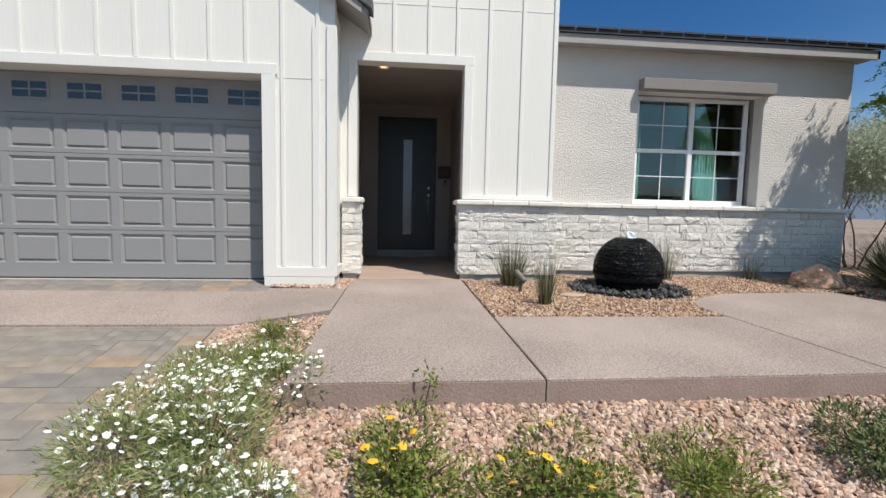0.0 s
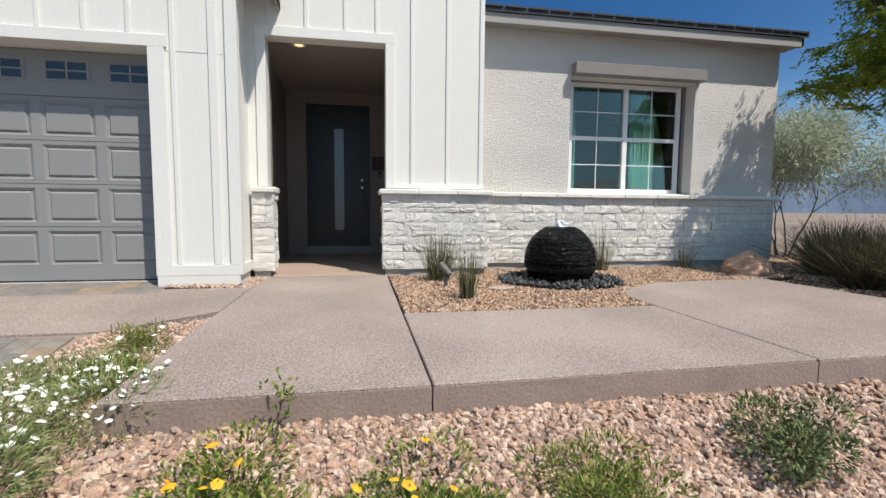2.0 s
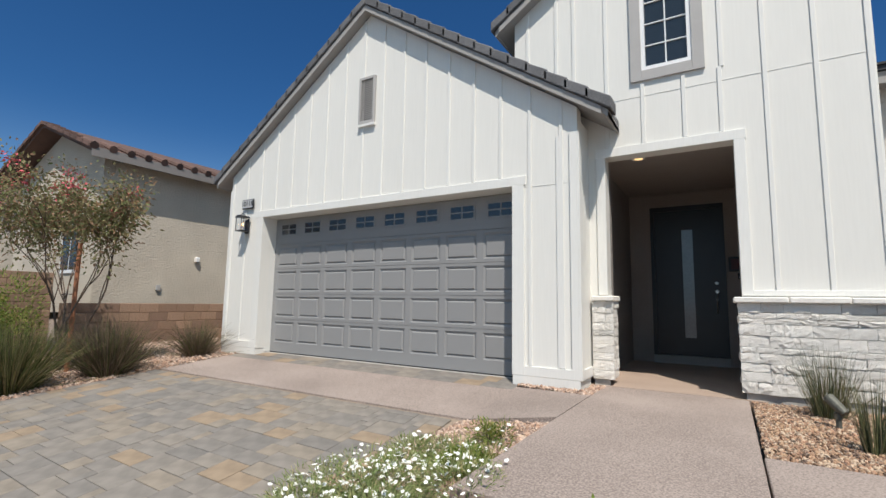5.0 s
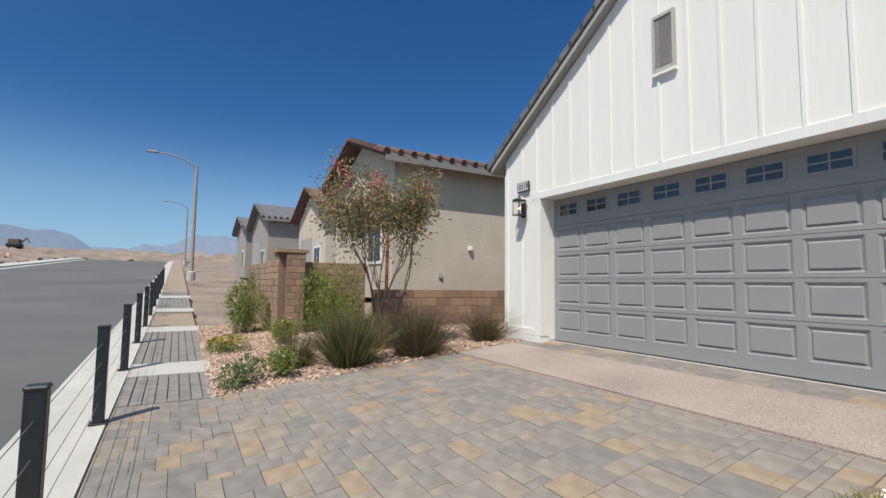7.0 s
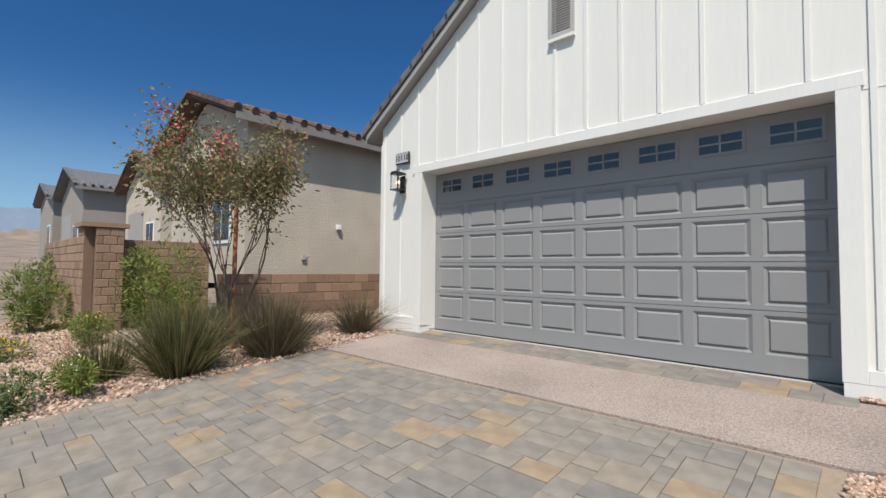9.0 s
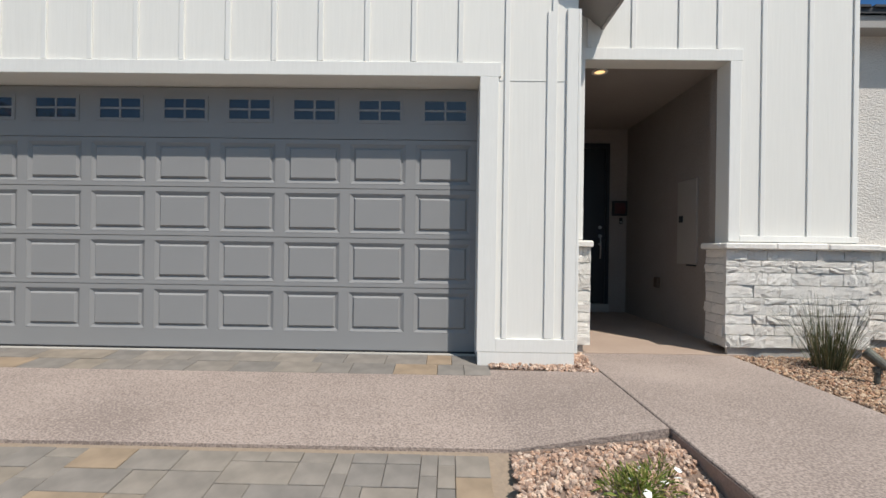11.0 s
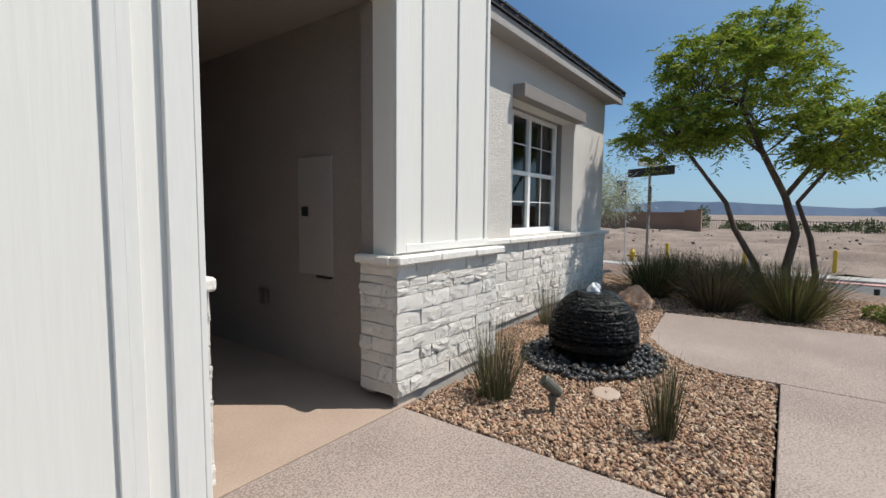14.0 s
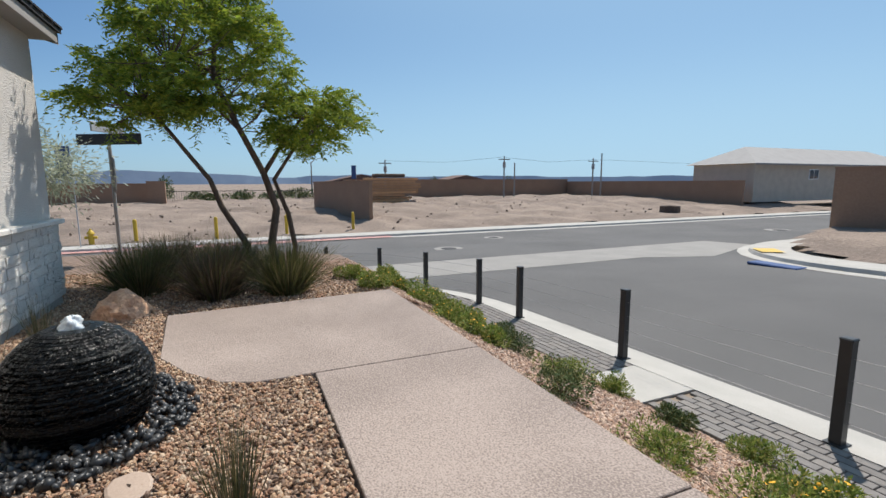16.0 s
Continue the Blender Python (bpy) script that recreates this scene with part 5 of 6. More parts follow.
def corner_tree(loc):
    rng = np.random.default_rng(12)
    ob = thing("tree", loc, "multi-stemmed desert tree with feathery yellow-green leaves", "tree")
    stems = [
        ([(0, 0.35, -0.1), (0.0, 0.45, 0.6), (-0.05, 0.8, 1.25), (-0.05, 0.95, 1.7), (-0.1, 1.3, 2.2), (-0.3, 1.7, 2.8)], 0.062),
        ([(0, -0.05, -0.1), (0.0, 0.05, 0.6), (-0.05, -0.05, 1.2), (0.0, 0.12, 1.8), (-0.05, 0.45, 2.5), (-0.1, 0.8, 3.3), (-0.05, 0.7, 4.2)], 0.077),
        ([(0.05, -0.2, -0.1), (0.1, -0.35, 0.5), (0.05, -0.25, 1.1), (0.15, -0.05, 1.7), (0.2, -0.45, 2.3), (0.2, -0.9, 2.7)], 0.056),
        ([(0.0, 0.12, 1.8), (0.1, -0.2, 2.3), (0.05, -0.55, 2.75), (-0.1, -1.1, 2.95)], 0.043),
        ([(-0.05, 0.45, 2.5), (-0.5, 0.9, 2.9), (-0.95, 1.3, 3.3)], 0.03),
        ([(-0.05, 0.45, 2.5), (0.4, 0.6, 3.1), (0.8, 0.9, 3.6)], 0.03)]
    paths = [(p, [r * (1 - 0.62 * i / (len(p) - 1)) for i in range(len(p))]) for p, r in stems]
    nodes = [Vector(p) for pts, r in stems for p in pts if p[2] > 1.9]
    lobes = [((-0.1, 1.05, 3.55), (1.5, 1.45, 1.05), 150), ((0.0, 0.55, 4.55), (0.75, 0.75, 0.6), 28), ((0.0, -0.65, 2.75), (1.0, 0.95, 0.62), 62), ((-0.2, 2.0, 2.95), (0.9, 0.7, 0.55), 26)]
    tips, twigs = [], []
    for c, r, n in lobes:
        made = 0
        while made < n:
            v = Vector(rng.normal(size=3)).normalized() * rng.uniform(0.25, 1.0) ** 0.45
            p = Vector((c[0] + v.x * r[0], c[1] + v.y * r[1], c[2] + v.z * r[2]))
            if noise.noise(p * 1.5 + Vector((3, 1, 7))) < -0.16:
                continue
            made += 1
            tips.append(p)
            q = min(nodes, key=lambda m: (m - p).length + 0.6 * max(0, m.z - p.z))
            mid = q.lerp(p, 0.5) + Vector((rng.normal(0, 0.06), rng.normal(0, 0.06), -0.06))
            twigs.append(tube([q, mid, p], [0.011, 0.008, 0.003], 5))
    part("trunk", join(*[tube(p, r, 8) for p, r in paths]), BARK, ob, "twisting grey-brown stems", True)
    part("twig", join(*twigs), BARK, ob)["kind"] = "stuff"
    part("crown", sprays(rng, tips, 9, 0.34, 24, 0.075, 0.026, LEAF, "crown"), LEAF, ob, "feathery yellow-green leaves")
    return ob


def small_tree(name, loc, label, height, width, stems, mat, per, leaf, lw, seed, flowers=None, first=0.45, puff=0.13):
    rng = np.random.default_rng(seed)
    ob = thing(name, loc, label, "tree")
    paths, tips = [], []
    for k in range(stems):
        a = 2 * math.pi * k / stems + rng.uniform(-0.4, 0.4)
        s = Vector((math.cos(a) * 0.06, math.sin(a) * 0.06, -0.05))
        w = Vector((math.cos(a) * 0.3 * width / height, math.sin(a) * 0.3 * width / height, 1))
        grow(rng, s, w, height * first, 0.022, 2, paths, tips, 0.45 * width / height * 1.4, 0.35)
    part("trunk", join(*[tube(p, r, 6) for p, r in paths[:]]), BARK, ob, "slender pale stems", True)
    part("crown", foliage(rng, tips, per, puff, leaf, lw, mat, "crown", 0.9, 0.3), mat, ob)
    if flowers:
        top = sorted(tips, key=lambda t: -t[0].z - 1.4 * rng.uniform())[:30]
        part("blossoms", foliage(rng, top, 20, 0.045, 0.042, 0.034, flowers, "blossoms", 1.0, 0.1), flowers, ob, "pink-red blossom clusters")
    return ob


# ---- fountain and entry bed ----
f_at = (2.83, 5.52, 0.345)
fo = thing("fountain", f_at, "round wet black slate sphere fountain among pebbles", "fountain")
frng = random.Random(2)
prof = []
R0 = 0.405
layers = 44
for i in range(layers):
    t0, t1 = i / layers, (i + 1) / layers
    for t, k in ((t0 + 0.001, 0), (t1 - 0.004, 0), (t1 - 0.003, -1)):
        z = 0.02 + 0.64 * t
        c = (z - 0.275) / 0.41
        r = R0 * math.sqrt(max(0.05, 1 - c * c)) + (0.006 if k == 0 else -0.012) + frng.uniform(-0.006, 0.006)
        prof.append((r, z))
prof += [(0.1, 0.66), (0.03, 0.65)]
phase = [frng.uniform(0, 6.28) for _ in range(layers)]


def chips(t, z):
    """Broken edges of the stacked slates, each layer chipped in its own way."""
    k = min(int(z / 0.66 * layers), layers - 1)
    return 0.010 * noise.noise(Vector((math.cos(t) * 7, math.sin(t) * 7, phase[k] * 9))) + 0.012 * noise.noise(Vector((math.cos(t) * 26, math.sin(t) * 26, phase[k] * 17)))


part("stacked_sphere", lathe(prof, 190, chips), FOUNT, fo)
wv, wf = lathe([(0.06, 0.645), (0.062, 0.662), (0.045, 0.68), (0.052, 0.697), (0.034, 0.715), (0.03, 0.727), (0.008, 0.738)], 22, lambda t, z: 0.014 * math.sin(3 * t + 60 * z) + 0.009 * math.sin(7 * t - 90 * z))
part("water_jet", (wv, wf), WATER, fo, "white bubbling water", True)
prng = np.random.default_rng(8)
n = 800
a, r = prng.uniform(0, 2 * math.pi, n), 0.30 + 0.42 * np.sqrt(prng.uniform(0, 1, n))
pp = np.column_stack([f_at[0] + np.cos(a) * r, f_at[1] + np.sin(a) * r * 0.9, 0.365 + prng.uniform(0, 0.05, n) * (1.3 - r)])
tagged(new("river_pebbles", rocks("river_pebbles", pp, prng.uniform(0.016, 0.044, n), PEBBLE, 4, 0.5, 0.16, True)), "wet black river pebbles round the fountain", "pebbles", kind="stuff")

grass_clump((1.42, 5.78, 0.34), 0.62, 0.11, 380, RUSH, 1, "dark green rush clump with thin upright stems", 0.24, 0.12, 0.006, 24, "rushes", "rush_clump")
grass_clump((1.50, 4.62, 0.34), 0.54, 0.06, 150, RUSH, 2, "small tan-green rush clump in gravel", 0.13, 0.3, 0.008, 20, "rushes", "rush_clump")
grass_clump((3.85, 6.42, 0.34), 0.66, 0.10, 150, RUSH, 3, "dark green rush clump against the stone wall", 0.2, 0.12, 0.006, 18, "rushes", "rush_clump")
grass_clump((5.25, 6.5, 0.34), 0.42, 0.08, 80, RUSH, 4, "low rush clump in the shade of the wall", 0.24, 0.12, 0.006, 8, "rushes", "rush_clump")

sp = thing("garden_spotlight", (1.42, 5.32, 0.34), "small dark bronze garden spotlight on a stake", "spotlight")
part("stake", tube([(0, 0, -0.03), (0, 0, 0.12)], [0.022, 0.02], 10), BRONZE, sp)
part("knuckle", lathe([(0.005, 0.09), (0.03, 0.1), (0.03, 0.14), (0.005, 0.15)], 12), BRONZE, sp)
part("head", tube([(-0.055, 0.05, 0.255), (-0.05, 0.045, 0.25), (0.0, 0.0, 0.19), (0.04, -0.03, 0.145), (0.045, -0.034, 0.14)], [0.034, 0.042, 0.04, 0.034, 0.02], 14), BRONZE, sp)
fs_ = thing("stepping_stone", (1.98, 5.12, 0.35), "flat pale valve cover stone in the gravel", "stone")
sv, sf = lathe([(0.12, -0.01), (0.125, 0.012), (0.11, 0.02), (0.01, 0.022)], 9, lambda t, z: 0.02 * math.sin(2 * t + 1))
part("lid", (sv, sf), PORCHFLOOR, fs_)


def boulder(loc, size, seed, label, mat=BOULDER):
    bm = bmesh.new()
    bmesh.ops.create_icosphere(bm, subdivisions=4, radius=1.0)
    for v in bm.verts:
        p = v.co.copy()
        k = 1 + 0.30 * noise.noise(p * 1.3 + Vector((seed, 0, 0))) + 0.14 * noise.noise(p * 3.1 + Vector((seed, 5, 0))) + 0.05 * noise.noise(p * 8)
        q = noise.cell_vector(p * 1.8 + Vector((seed, 0, 0)))
        v.co = Vector((p.x * size[0], p.y * size[1], p.z * size[2])) * k + (q - Vector((0.5, 0.5, 0.5))) * 0.07 * size[0]
    me = bpy.data.meshes.new("boulder")
    bm.to_mesh(me)
    bm.free()
    me.materials.append(mat)
    ob = tagged(new("boulder", me), label, "boulder", "boulders")
    ob.location = loc
    return ob


boulder((5.72, 5.85, 0.41), (0.31, 0.25, 0.23), 1.0, "angular red-brown boulder at the end of the bed")
boulder((-9.6, 2.6, 0.15), (0.26, 0.22, 0.2), 4.0, "pale tan boulder among shrubs", PORCHFLOOR)

for i, (x, y, h, s) in enumerate(((6.4, 3.95, 0.72, 0.2), (6.5, 4.9, 0.68, 0.2), (7.15, 5.9, 0.72, 0.2), (7.6, 4.7, 0.7, 0.2), (8.1, 5.6, 0.7, 0.2))):
    grass_clump((x, y, float(bank_z(x, y)) + 0.01), h * 1.2, s * 1.1, 1900, (TUFT, PURPLETUFT, TUFT, TUFT, PURPLETUFT)[i], 20 + i, "arching olive-brown ornamental grass by the walk's end", 0.37, 0.36, 0.010, 40, "ornamental grasses", "ornamental_grass")
corner_tree((7.95, 4.0, 0.25))
small_tree("olive_tree", (9.3, 8.75, 0.2), "airy silvery grey-green olive tree beyond the house corner", 3.3, 2.9, 4, OLIVE, 190, 0.085, 0.023, 41, None, 0.42, 0.26)

# ---- front bank and drive-side plants ----
shrub((-0.95, 2.35, 0.10), 0.62, 0.72, 0.34, 9500, DAISYLEAF, 31, "grey-green daisy bush covered in white flowers", 0.05, 0.0055, WHITEPETAL, 430, 0.0145, "daisy bushes", 30, "daisy_bush", 11)
shrub((-1.22, 3.12, 0.10), 0.42, 0.42, 0.28, 4200, DAISYLEAF, 32, "grey-green daisy bush with white flowers", 0.05, 0.0055, WHITEPETAL, 60, 0.015, "daisy bushes", 20, "daisy_bush")
shrub((-0.88, 3.25, 0.14), 0.36, 0.4, 0.24, 3400, SHRUB, 33, "green daisy bush with a few white flowers", 0.05, 0.0055, WHITEPETAL, 55, 0.015, "daisy bushes", 16, "daisy_bush")
shrub((-0.75, 1.75, -0.08), 0.5, 0.4, 0.33, 4800, DAISYLEAF, 34, "grey-green daisy bush covered in white flowers", 0.05, 0.0055, WHITEPETAL, 240, 0.0145, "daisy bushes", 20, "daisy_bush")
shrub((-1.0, 3.78, 0.17), 0.17, 0.17, 0.24, 800, SHRUB, 35, "small bright green feathery shrub in gravel", 0.06, 0.008, WHITEPETAL, 6, 0.018, "shrubs", 10)
shrub((0.02, 2.0, 0.02), 0.46, 0.36, 0.33, 2300, SHRUB, 36, "bright green lantana-like shrub with yellow flowers", 0.03, 0.014, YELLOWPETAL, 9, 0.024, "yellow-flowered shrubs", 22, "flowering_shrub")
shrub((0.66, 1.98, 0.0), 0.46, 0.34, 0.30, 2300, SHRUB, 37, "bright green shrub with a few yellow flowers", 0.03, 0.014, YELLOWPETAL, 10, 0.024, "yellow-flowered shrubs", 22, "flowering_shrub")
shrub((0.35, 1.75, -0.06), 0.34, 0.26, 0.22, 1000, SHRUB, 38, "low green shrub with yellow flowers", 0.036, 0.018, YELLOWPETAL, 4, 0.024, "yellow-flowered shrubs", 14, "flowering_shrub")
tw = thing("sprig", (0.13, 2.38, 0.15), "single upright leafy sprig", "plant")
part("stem", tube([(0, 0, -0.05), (0.02, 0, 0.15), (0.05, 0.0, 0.3)], [0.005, 0.004, 0.002], 5), BARK, tw)
trng = np.random.default_rng(3)
tp = np.column_stack([trng.normal(0.04, 0.035, 70), trng.normal(0, 0.035, 70), trng.uniform(0.08, 0.33, 70)])
part("foliage", leaves("foliage", tp, trng.normal(0, 1, (70, 3)) + np.array([0, 0, 0.4]), 0.032, 0.015, SHRUB, 5), SHRUB, tw)
for i, (x, y, rx, rz) in enumerate(((1.42, 1.98, 0.30, 0.22), (2.42, 2.06, 0.28, 0.33), (3.15, 1.5, 0.25, 0.24), (4.1, 1.45, 0.28, 0.26), (3.1, 0.85, 0.2, 0.22), (2.2, 0.95, 0.18, 0.2), (1.6, 0.75, 0.2, 0.22), (4.9, 1.2, 0.26, 0.28))):
    shrub((x, y, float(bank_z(x, y))), rx * 1.2, rx * 1.0, rz, 2300, (SHRUB, JUNIPER)[i % 2], 50 + i, "low green groundcover shrub on the gravel bank", 0.036, 0.010, group="bank shrubs", stems=16, name="bank_shrub", lumps=9)
for i, (x, y, r) in enumerate(((4.6, 1.9, 0.3), (5.3, 1.85, 0.36), (5.9, 1.6, 0.34), (5.5, 1.5, 0.34), (6.0, 1.95, 0.36), (6.6, 2.0, 0.38), (7.2, 2.3, 0.36), (1.0, 1.0, 0.34), (0.5, 0.9, 0.3), (6.3, 2.7, 0.3), (4.2, 1.75, 0.26), (4.9, 1.75, 0.3), (6.3, 1.75, 0.36), (6.9, 2.15, 0.36), (5.6, 1.75, 0.32), (7.1, 2.9, 0.3))):
    shrub((x, y, float(bank_z(x, y))), r, r * 0.9, 0.24, 1500, SHRUB, 70 + i, "low yellow-green trailing shrub along the walk", 0.045, 0.018, YELLOWPETAL, 14, 0.016, "trailing shrubs", 12, "trailing_shrub", 9)

# side bed
small_tree("crape_myrtle", (-8.3, 3.55, 0.15), "slender multi-stemmed tree with pink-red blossoms, staked", 4.0, 1.35, 6, MYRTLE, 46, 0.06, 0.03, 61, PINKPETAL, 0.37)
stk = thing("tree_stake", (-8.05, 3.5, 0.15), "reddish wooden tree stake", "stake")
part("pole", tube([(0, 0, -0.1), (0.01, 0.0, 1.0), (0.0, 0.01, 2.02)], [0.036, 0.034, 0.032], 8), STAKE, stk)
part("tie", tube([(0.0, 0.0, 1.2), (-0.07, -0.07, 1.21), (-0.13, -0.13, 1.2)], [0.006] * 3, 5), BLACKMETAL, stk)
grass_clump((-7.4, 2.65, 0.05), 0.98, 0.22, 2000, TUFT, 81, "tall green-tan fountain grass beside the drive", 0.34, 0.42, 0.011, 110, "ornamental grasses", "ornamental_grass")
grass_clump((-7.3, 3.75, 0.14), 0.88, 0.23, 2000, PURPLETUFT, 82, "purple-brown fountain grass beside the drive", 0.36, 0.4, 0.011, 100, "ornamental grasses", "ornamental_grass")
grass_clump((-7.45, 5.2, 0.27), 0.75, 0.15, 1100, PURPLETUFT, 83, "small purple-brown fountain grass", 0.45, 0.5, 0.008, 40, "ornamental grasses", "ornamental_grass")
grass_clump((-7.9, 2.0, 0.02), 0.7, 0.16, 500, TUFT, 84, "green fountain grass in the side bed", 0.4, 0.5, 0.009, 30, "ornamental grasses", "ornamental_grass")
shrub((-7.35, 1.15, -0.06), 0.42, 0.35, 0.36, 1500, JUNIPER, 85, "grey-green shrub with tiny white flowers", 0.05, 0.016, WHITEPETAL, 26, 0.012, "side bed shrubs")
shrub((-7.45, 1.75, 0.0), 0.36, 0.34, 0.36, 1300, SHRUB, 86, "green rounded shrub with tiny white flowers", 0.05, 0.018, WHITEPETAL, 16, 0.012, "side bed shrubs")
shrub((-10.0, 1.2, 0.05), 0.5, 0.4, 0.3, 1500, SHRUB, 87, "low shrub covered in yellow flowers", 0.045, 0.016, YELLOWPETAL, 90, 0.02, "side bed shrubs")
shrub((-10.2, 2.3, 0.12), 0.42, 0.4, 0.5, 1700, SHRUB, 88, "bright green rounded shrub with yellow flowers", 0.05, 0.02, YELLOWPETAL, 24, 0.018, "side bed shrubs")
shrub((-12.4, 1.75, 0.1), 0.62, 0.6, 1.25, 3400, SHRUB, 89, "tall bright green leafy shrub before the pillar", 0.09, 0.018, group="side bed shrubs")
shrub((-11.0, 3.3, 0.2), 1.25, 0.85, 1.5, 5200, SHRUB, 90, "large green shrub against the block wall", 0.08, 0.022, group="side bed shrubs", lumps=12)
shrub((-15.2, 2.2, 0.2), 0.8, 0.7, 1.5, 2500, JUNIPER, 91, "dark green shrub beyond the pillar", 0.09, 0.024, group="side bed shrubs")

# ---- gravel ----


def gravel(name, poly, per_m2, size, mat, seed, zf, label, lift=0.3):
    xs, ys = [p[0] for p in poly], [p[1] for p in poly]
    n = int((max(xs) - min(xs)) * (max(ys) - min(ys)) * per_m2)
    p = scatter(poly, n, seed, zf)
    rng = np.random.default_rng(seed + 1)
    s = rng.uniform(size * 0.65, size * 1.35, len(p))
    p[:, 2] += s * lift * rng.uniform(0, 2.2, len(p))
    return tagged(new(name, rocks(name, p, s, mat, seed + 2)), label, "gravel", kind="stuff")


gravel("bank_gravel", [(-0.65, 0.7), (2.9, 0.7), (2.9, 2.5), (-0.65, 2.5)], 3300, 0.0205, GRAVEL, 100, front_z, "angular pink-tan gravel on the bank")
gravel("bank_gravel", [(2.9, 0.64), (8.0, 0.64), (9.5, 1.5), (9.0, 3.0), (5.75, 2.55), (2.9, 2.52)], 2100, 0.021, GRAVEL, 110, front_z, "angular pink-tan gravel on the bank")
gravel("pocket_gravel", [(-1.7, 0.7), (-0.64, 0.7), (-0.64, 4.28), (-1.52, 4.28)], 2800, 0.018, GRAVEL, 120, front_z, "pink-tan gravel beside the drive")
gravel("bed_gravel", BED, 2500, 0.0155, GOLDGRAVEL, 130, lambda x, y: 0.343 + 0 * x, "gold-tan gravel in the entry bed")
gravel("corner_gravel", [(5.75, 2.6), (9.0, 3.0), (9.5, 8.0), (7.1, 8.0), (7.0, 6.8), (6.2, 5.6), (5.55, 5.4)], 900, 0.02, GOLDGRAVEL, 140, front_z, "gold-tan gravel under the corner tree")
gravel("side_gravel", LEFT, 700, 0.024, GRAVEL, 150, left_z, "pink-tan gravel in the side bed")
gravel("pier_gravel", [(-1.52, 5.63), (-0.64, 5.5), (-0.6, 6.15), (-0.76, 6.15), (-0.76, 5.76), (-1.52, 5.76)], 1700, 0.02, GRAVEL, 160, lambda x, y: 0.345 + 0 * x, "pale gravel at the foot of the garage pier")

# ---- cable fence along the kerb ----
FX = [1.55 - 2.66 * k for k in range(13)]
POSTS = [(x, -0.33) for x in FX[::-1]] + [(4.15, -0.33), (6.78, -0.3), (8.25, -0.2), (10.2, 0.3), (12.0, 1.0), (13.1, 2.3)]
fence = thing("cable_fence", label="black square-post cable fence along the kerb", category="fence")
pm = None
for x, y in POSTS:
    if pm is None:
        bm = box(-0.05, 0.05, -0.05, 0.05, 0.0, 0.985, 0.006)
        pm = bpy.data.meshes.new("post")
        bm.to_mesh(pm), bm.free()
        pm.materials.append(BLACKMETAL)
        cm = bpy.data.meshes.new("post_cap")
        bm = box(-0.056, 0.056, -0.056, 0.056, 0.97, 1.0, 0.01)
        bm.to_mesh(cm), bm.free()
        cm.materials.append(BLACKMETAL)
        bm = box(-0.08, 0.08, -0.08, 0.08, 0.0, 0.012, 0.003)
        fm = bpy.data.meshes.new("foot_plate")
        bm.to_mesh(fm), bm.free()
        fm.materials.append(BLACKMETAL)
    p = part("post", pm, BLACKMETAL, fence)
    p.location = (x, y, float(street(x)) + 0.003)
    part("post_cap", cm, BLACKMETAL, p)
    part("foot_plate", fm, BLACKMETAL, p)
for h in (0.22, 0.42, 0.62, 0.82):
    for (xa, ya), (xb, yb) in zip(POSTS[:-1], POSTS[1:]):
        part("cable", tube([(xa, ya, float(street(xa)) + h), (xb, yb, float(street(xb)) + h)], [0.0028, 0.0028], 5), STEEL, fence)

# ---- neighbours ----


def block_wall(name, p0, p1, z0, z1, label, courses=0.2, length=0.4):
    """A wall of single blocks with recessed joints."""
    d = Vector((p1[0] - p0[0], p1[1] - p0[1]))
    L = d.length
    ang = math.degrees(math.atan2(d.y, d.x))
    ob = thing(name, (p0[0], p0[1], 0), label, "block wall", kind="structure", rz=ang)
    part("core", boxes([(0.002, L - 0.002, -0.07, 0.07, z0, z1 - 0.01)]), JOINT, ob)
    rows = max(1, round((z1 - z0) / courses))
    h = (z1 - z0) / rows
    cache = {}
    for r in range(rows):
        x = -(length / 2 if r % 2 else 0)
        while x < L - 0.01:
            a, b = max(x, 0) + 0.006, min(x + length, L) - 0.006
            x += length
            if b - a < 0.05:
                continue
            key = round(b - a, 2)
            if key not in cache:
                bm = box(0, b - a, -0.08, 0.08, 0.006, h - 0.006, 0.006)
                cache[key] = bpy.data.meshes.new("block")
                bm.to_mesh(cache[key]), bm.free()
                cache[key].materials.append(BLOCK)
            o = part("block", cache[key], BLOCK, ob)
            o.location = (a, 0, z0 + r * h)
    return ob


block_wall("wall_block_pillar", (-11.85, 2.35), (-11.35, 2.35), 0.05, 2.0, "tan-brown block pillar at the wall's end", 0.15, 0.25)
block_wall("wall_block_pillar_side", (-11.32, 2.43), (-11.32, 2.85), 0.05, 2.0, "tan-brown block pillar at the wall's end", 0.15, 0.21)
block_wall("wall_block_link", (-11.6, 2.9), (-11.6, 4.4), 0.1, 1.82, "tan-brown block wall between pillar and house", 0.15, 0.3)
block_wall("wall_block_front", (-16.5, 2.35), (-11.9, 2.35), 0.2, 1.85, "tan-brown block wall along the footway", 0.15, 0.3)
tagged(new("trim_pillar_cap", box(-11.95, -11.22, 2.2, 2.95, 2.003, 2.08, 0.01) and mesh_of("trim_pillar_cap", [(x, y, z) for x in (-11.95, -11.22) for y in (2.22, 2.92) for z in (2.003, 2.08)], [(0, 1, 3, 2), (4, 6, 7, 5), (0, 4, 5, 1), (2, 3, 7, 6), (0, 2, 6, 4), (1, 5, 7, 3)], BLOCKFAR)), "block pillar cap", "cap", kind="structure")
block_wall("wall_block_side", (-10.35, 4.15), (-10.35, 16.0), 0.0, 1.2, "tan-brown block retaining wall beside the house", 0.2, 0.4)


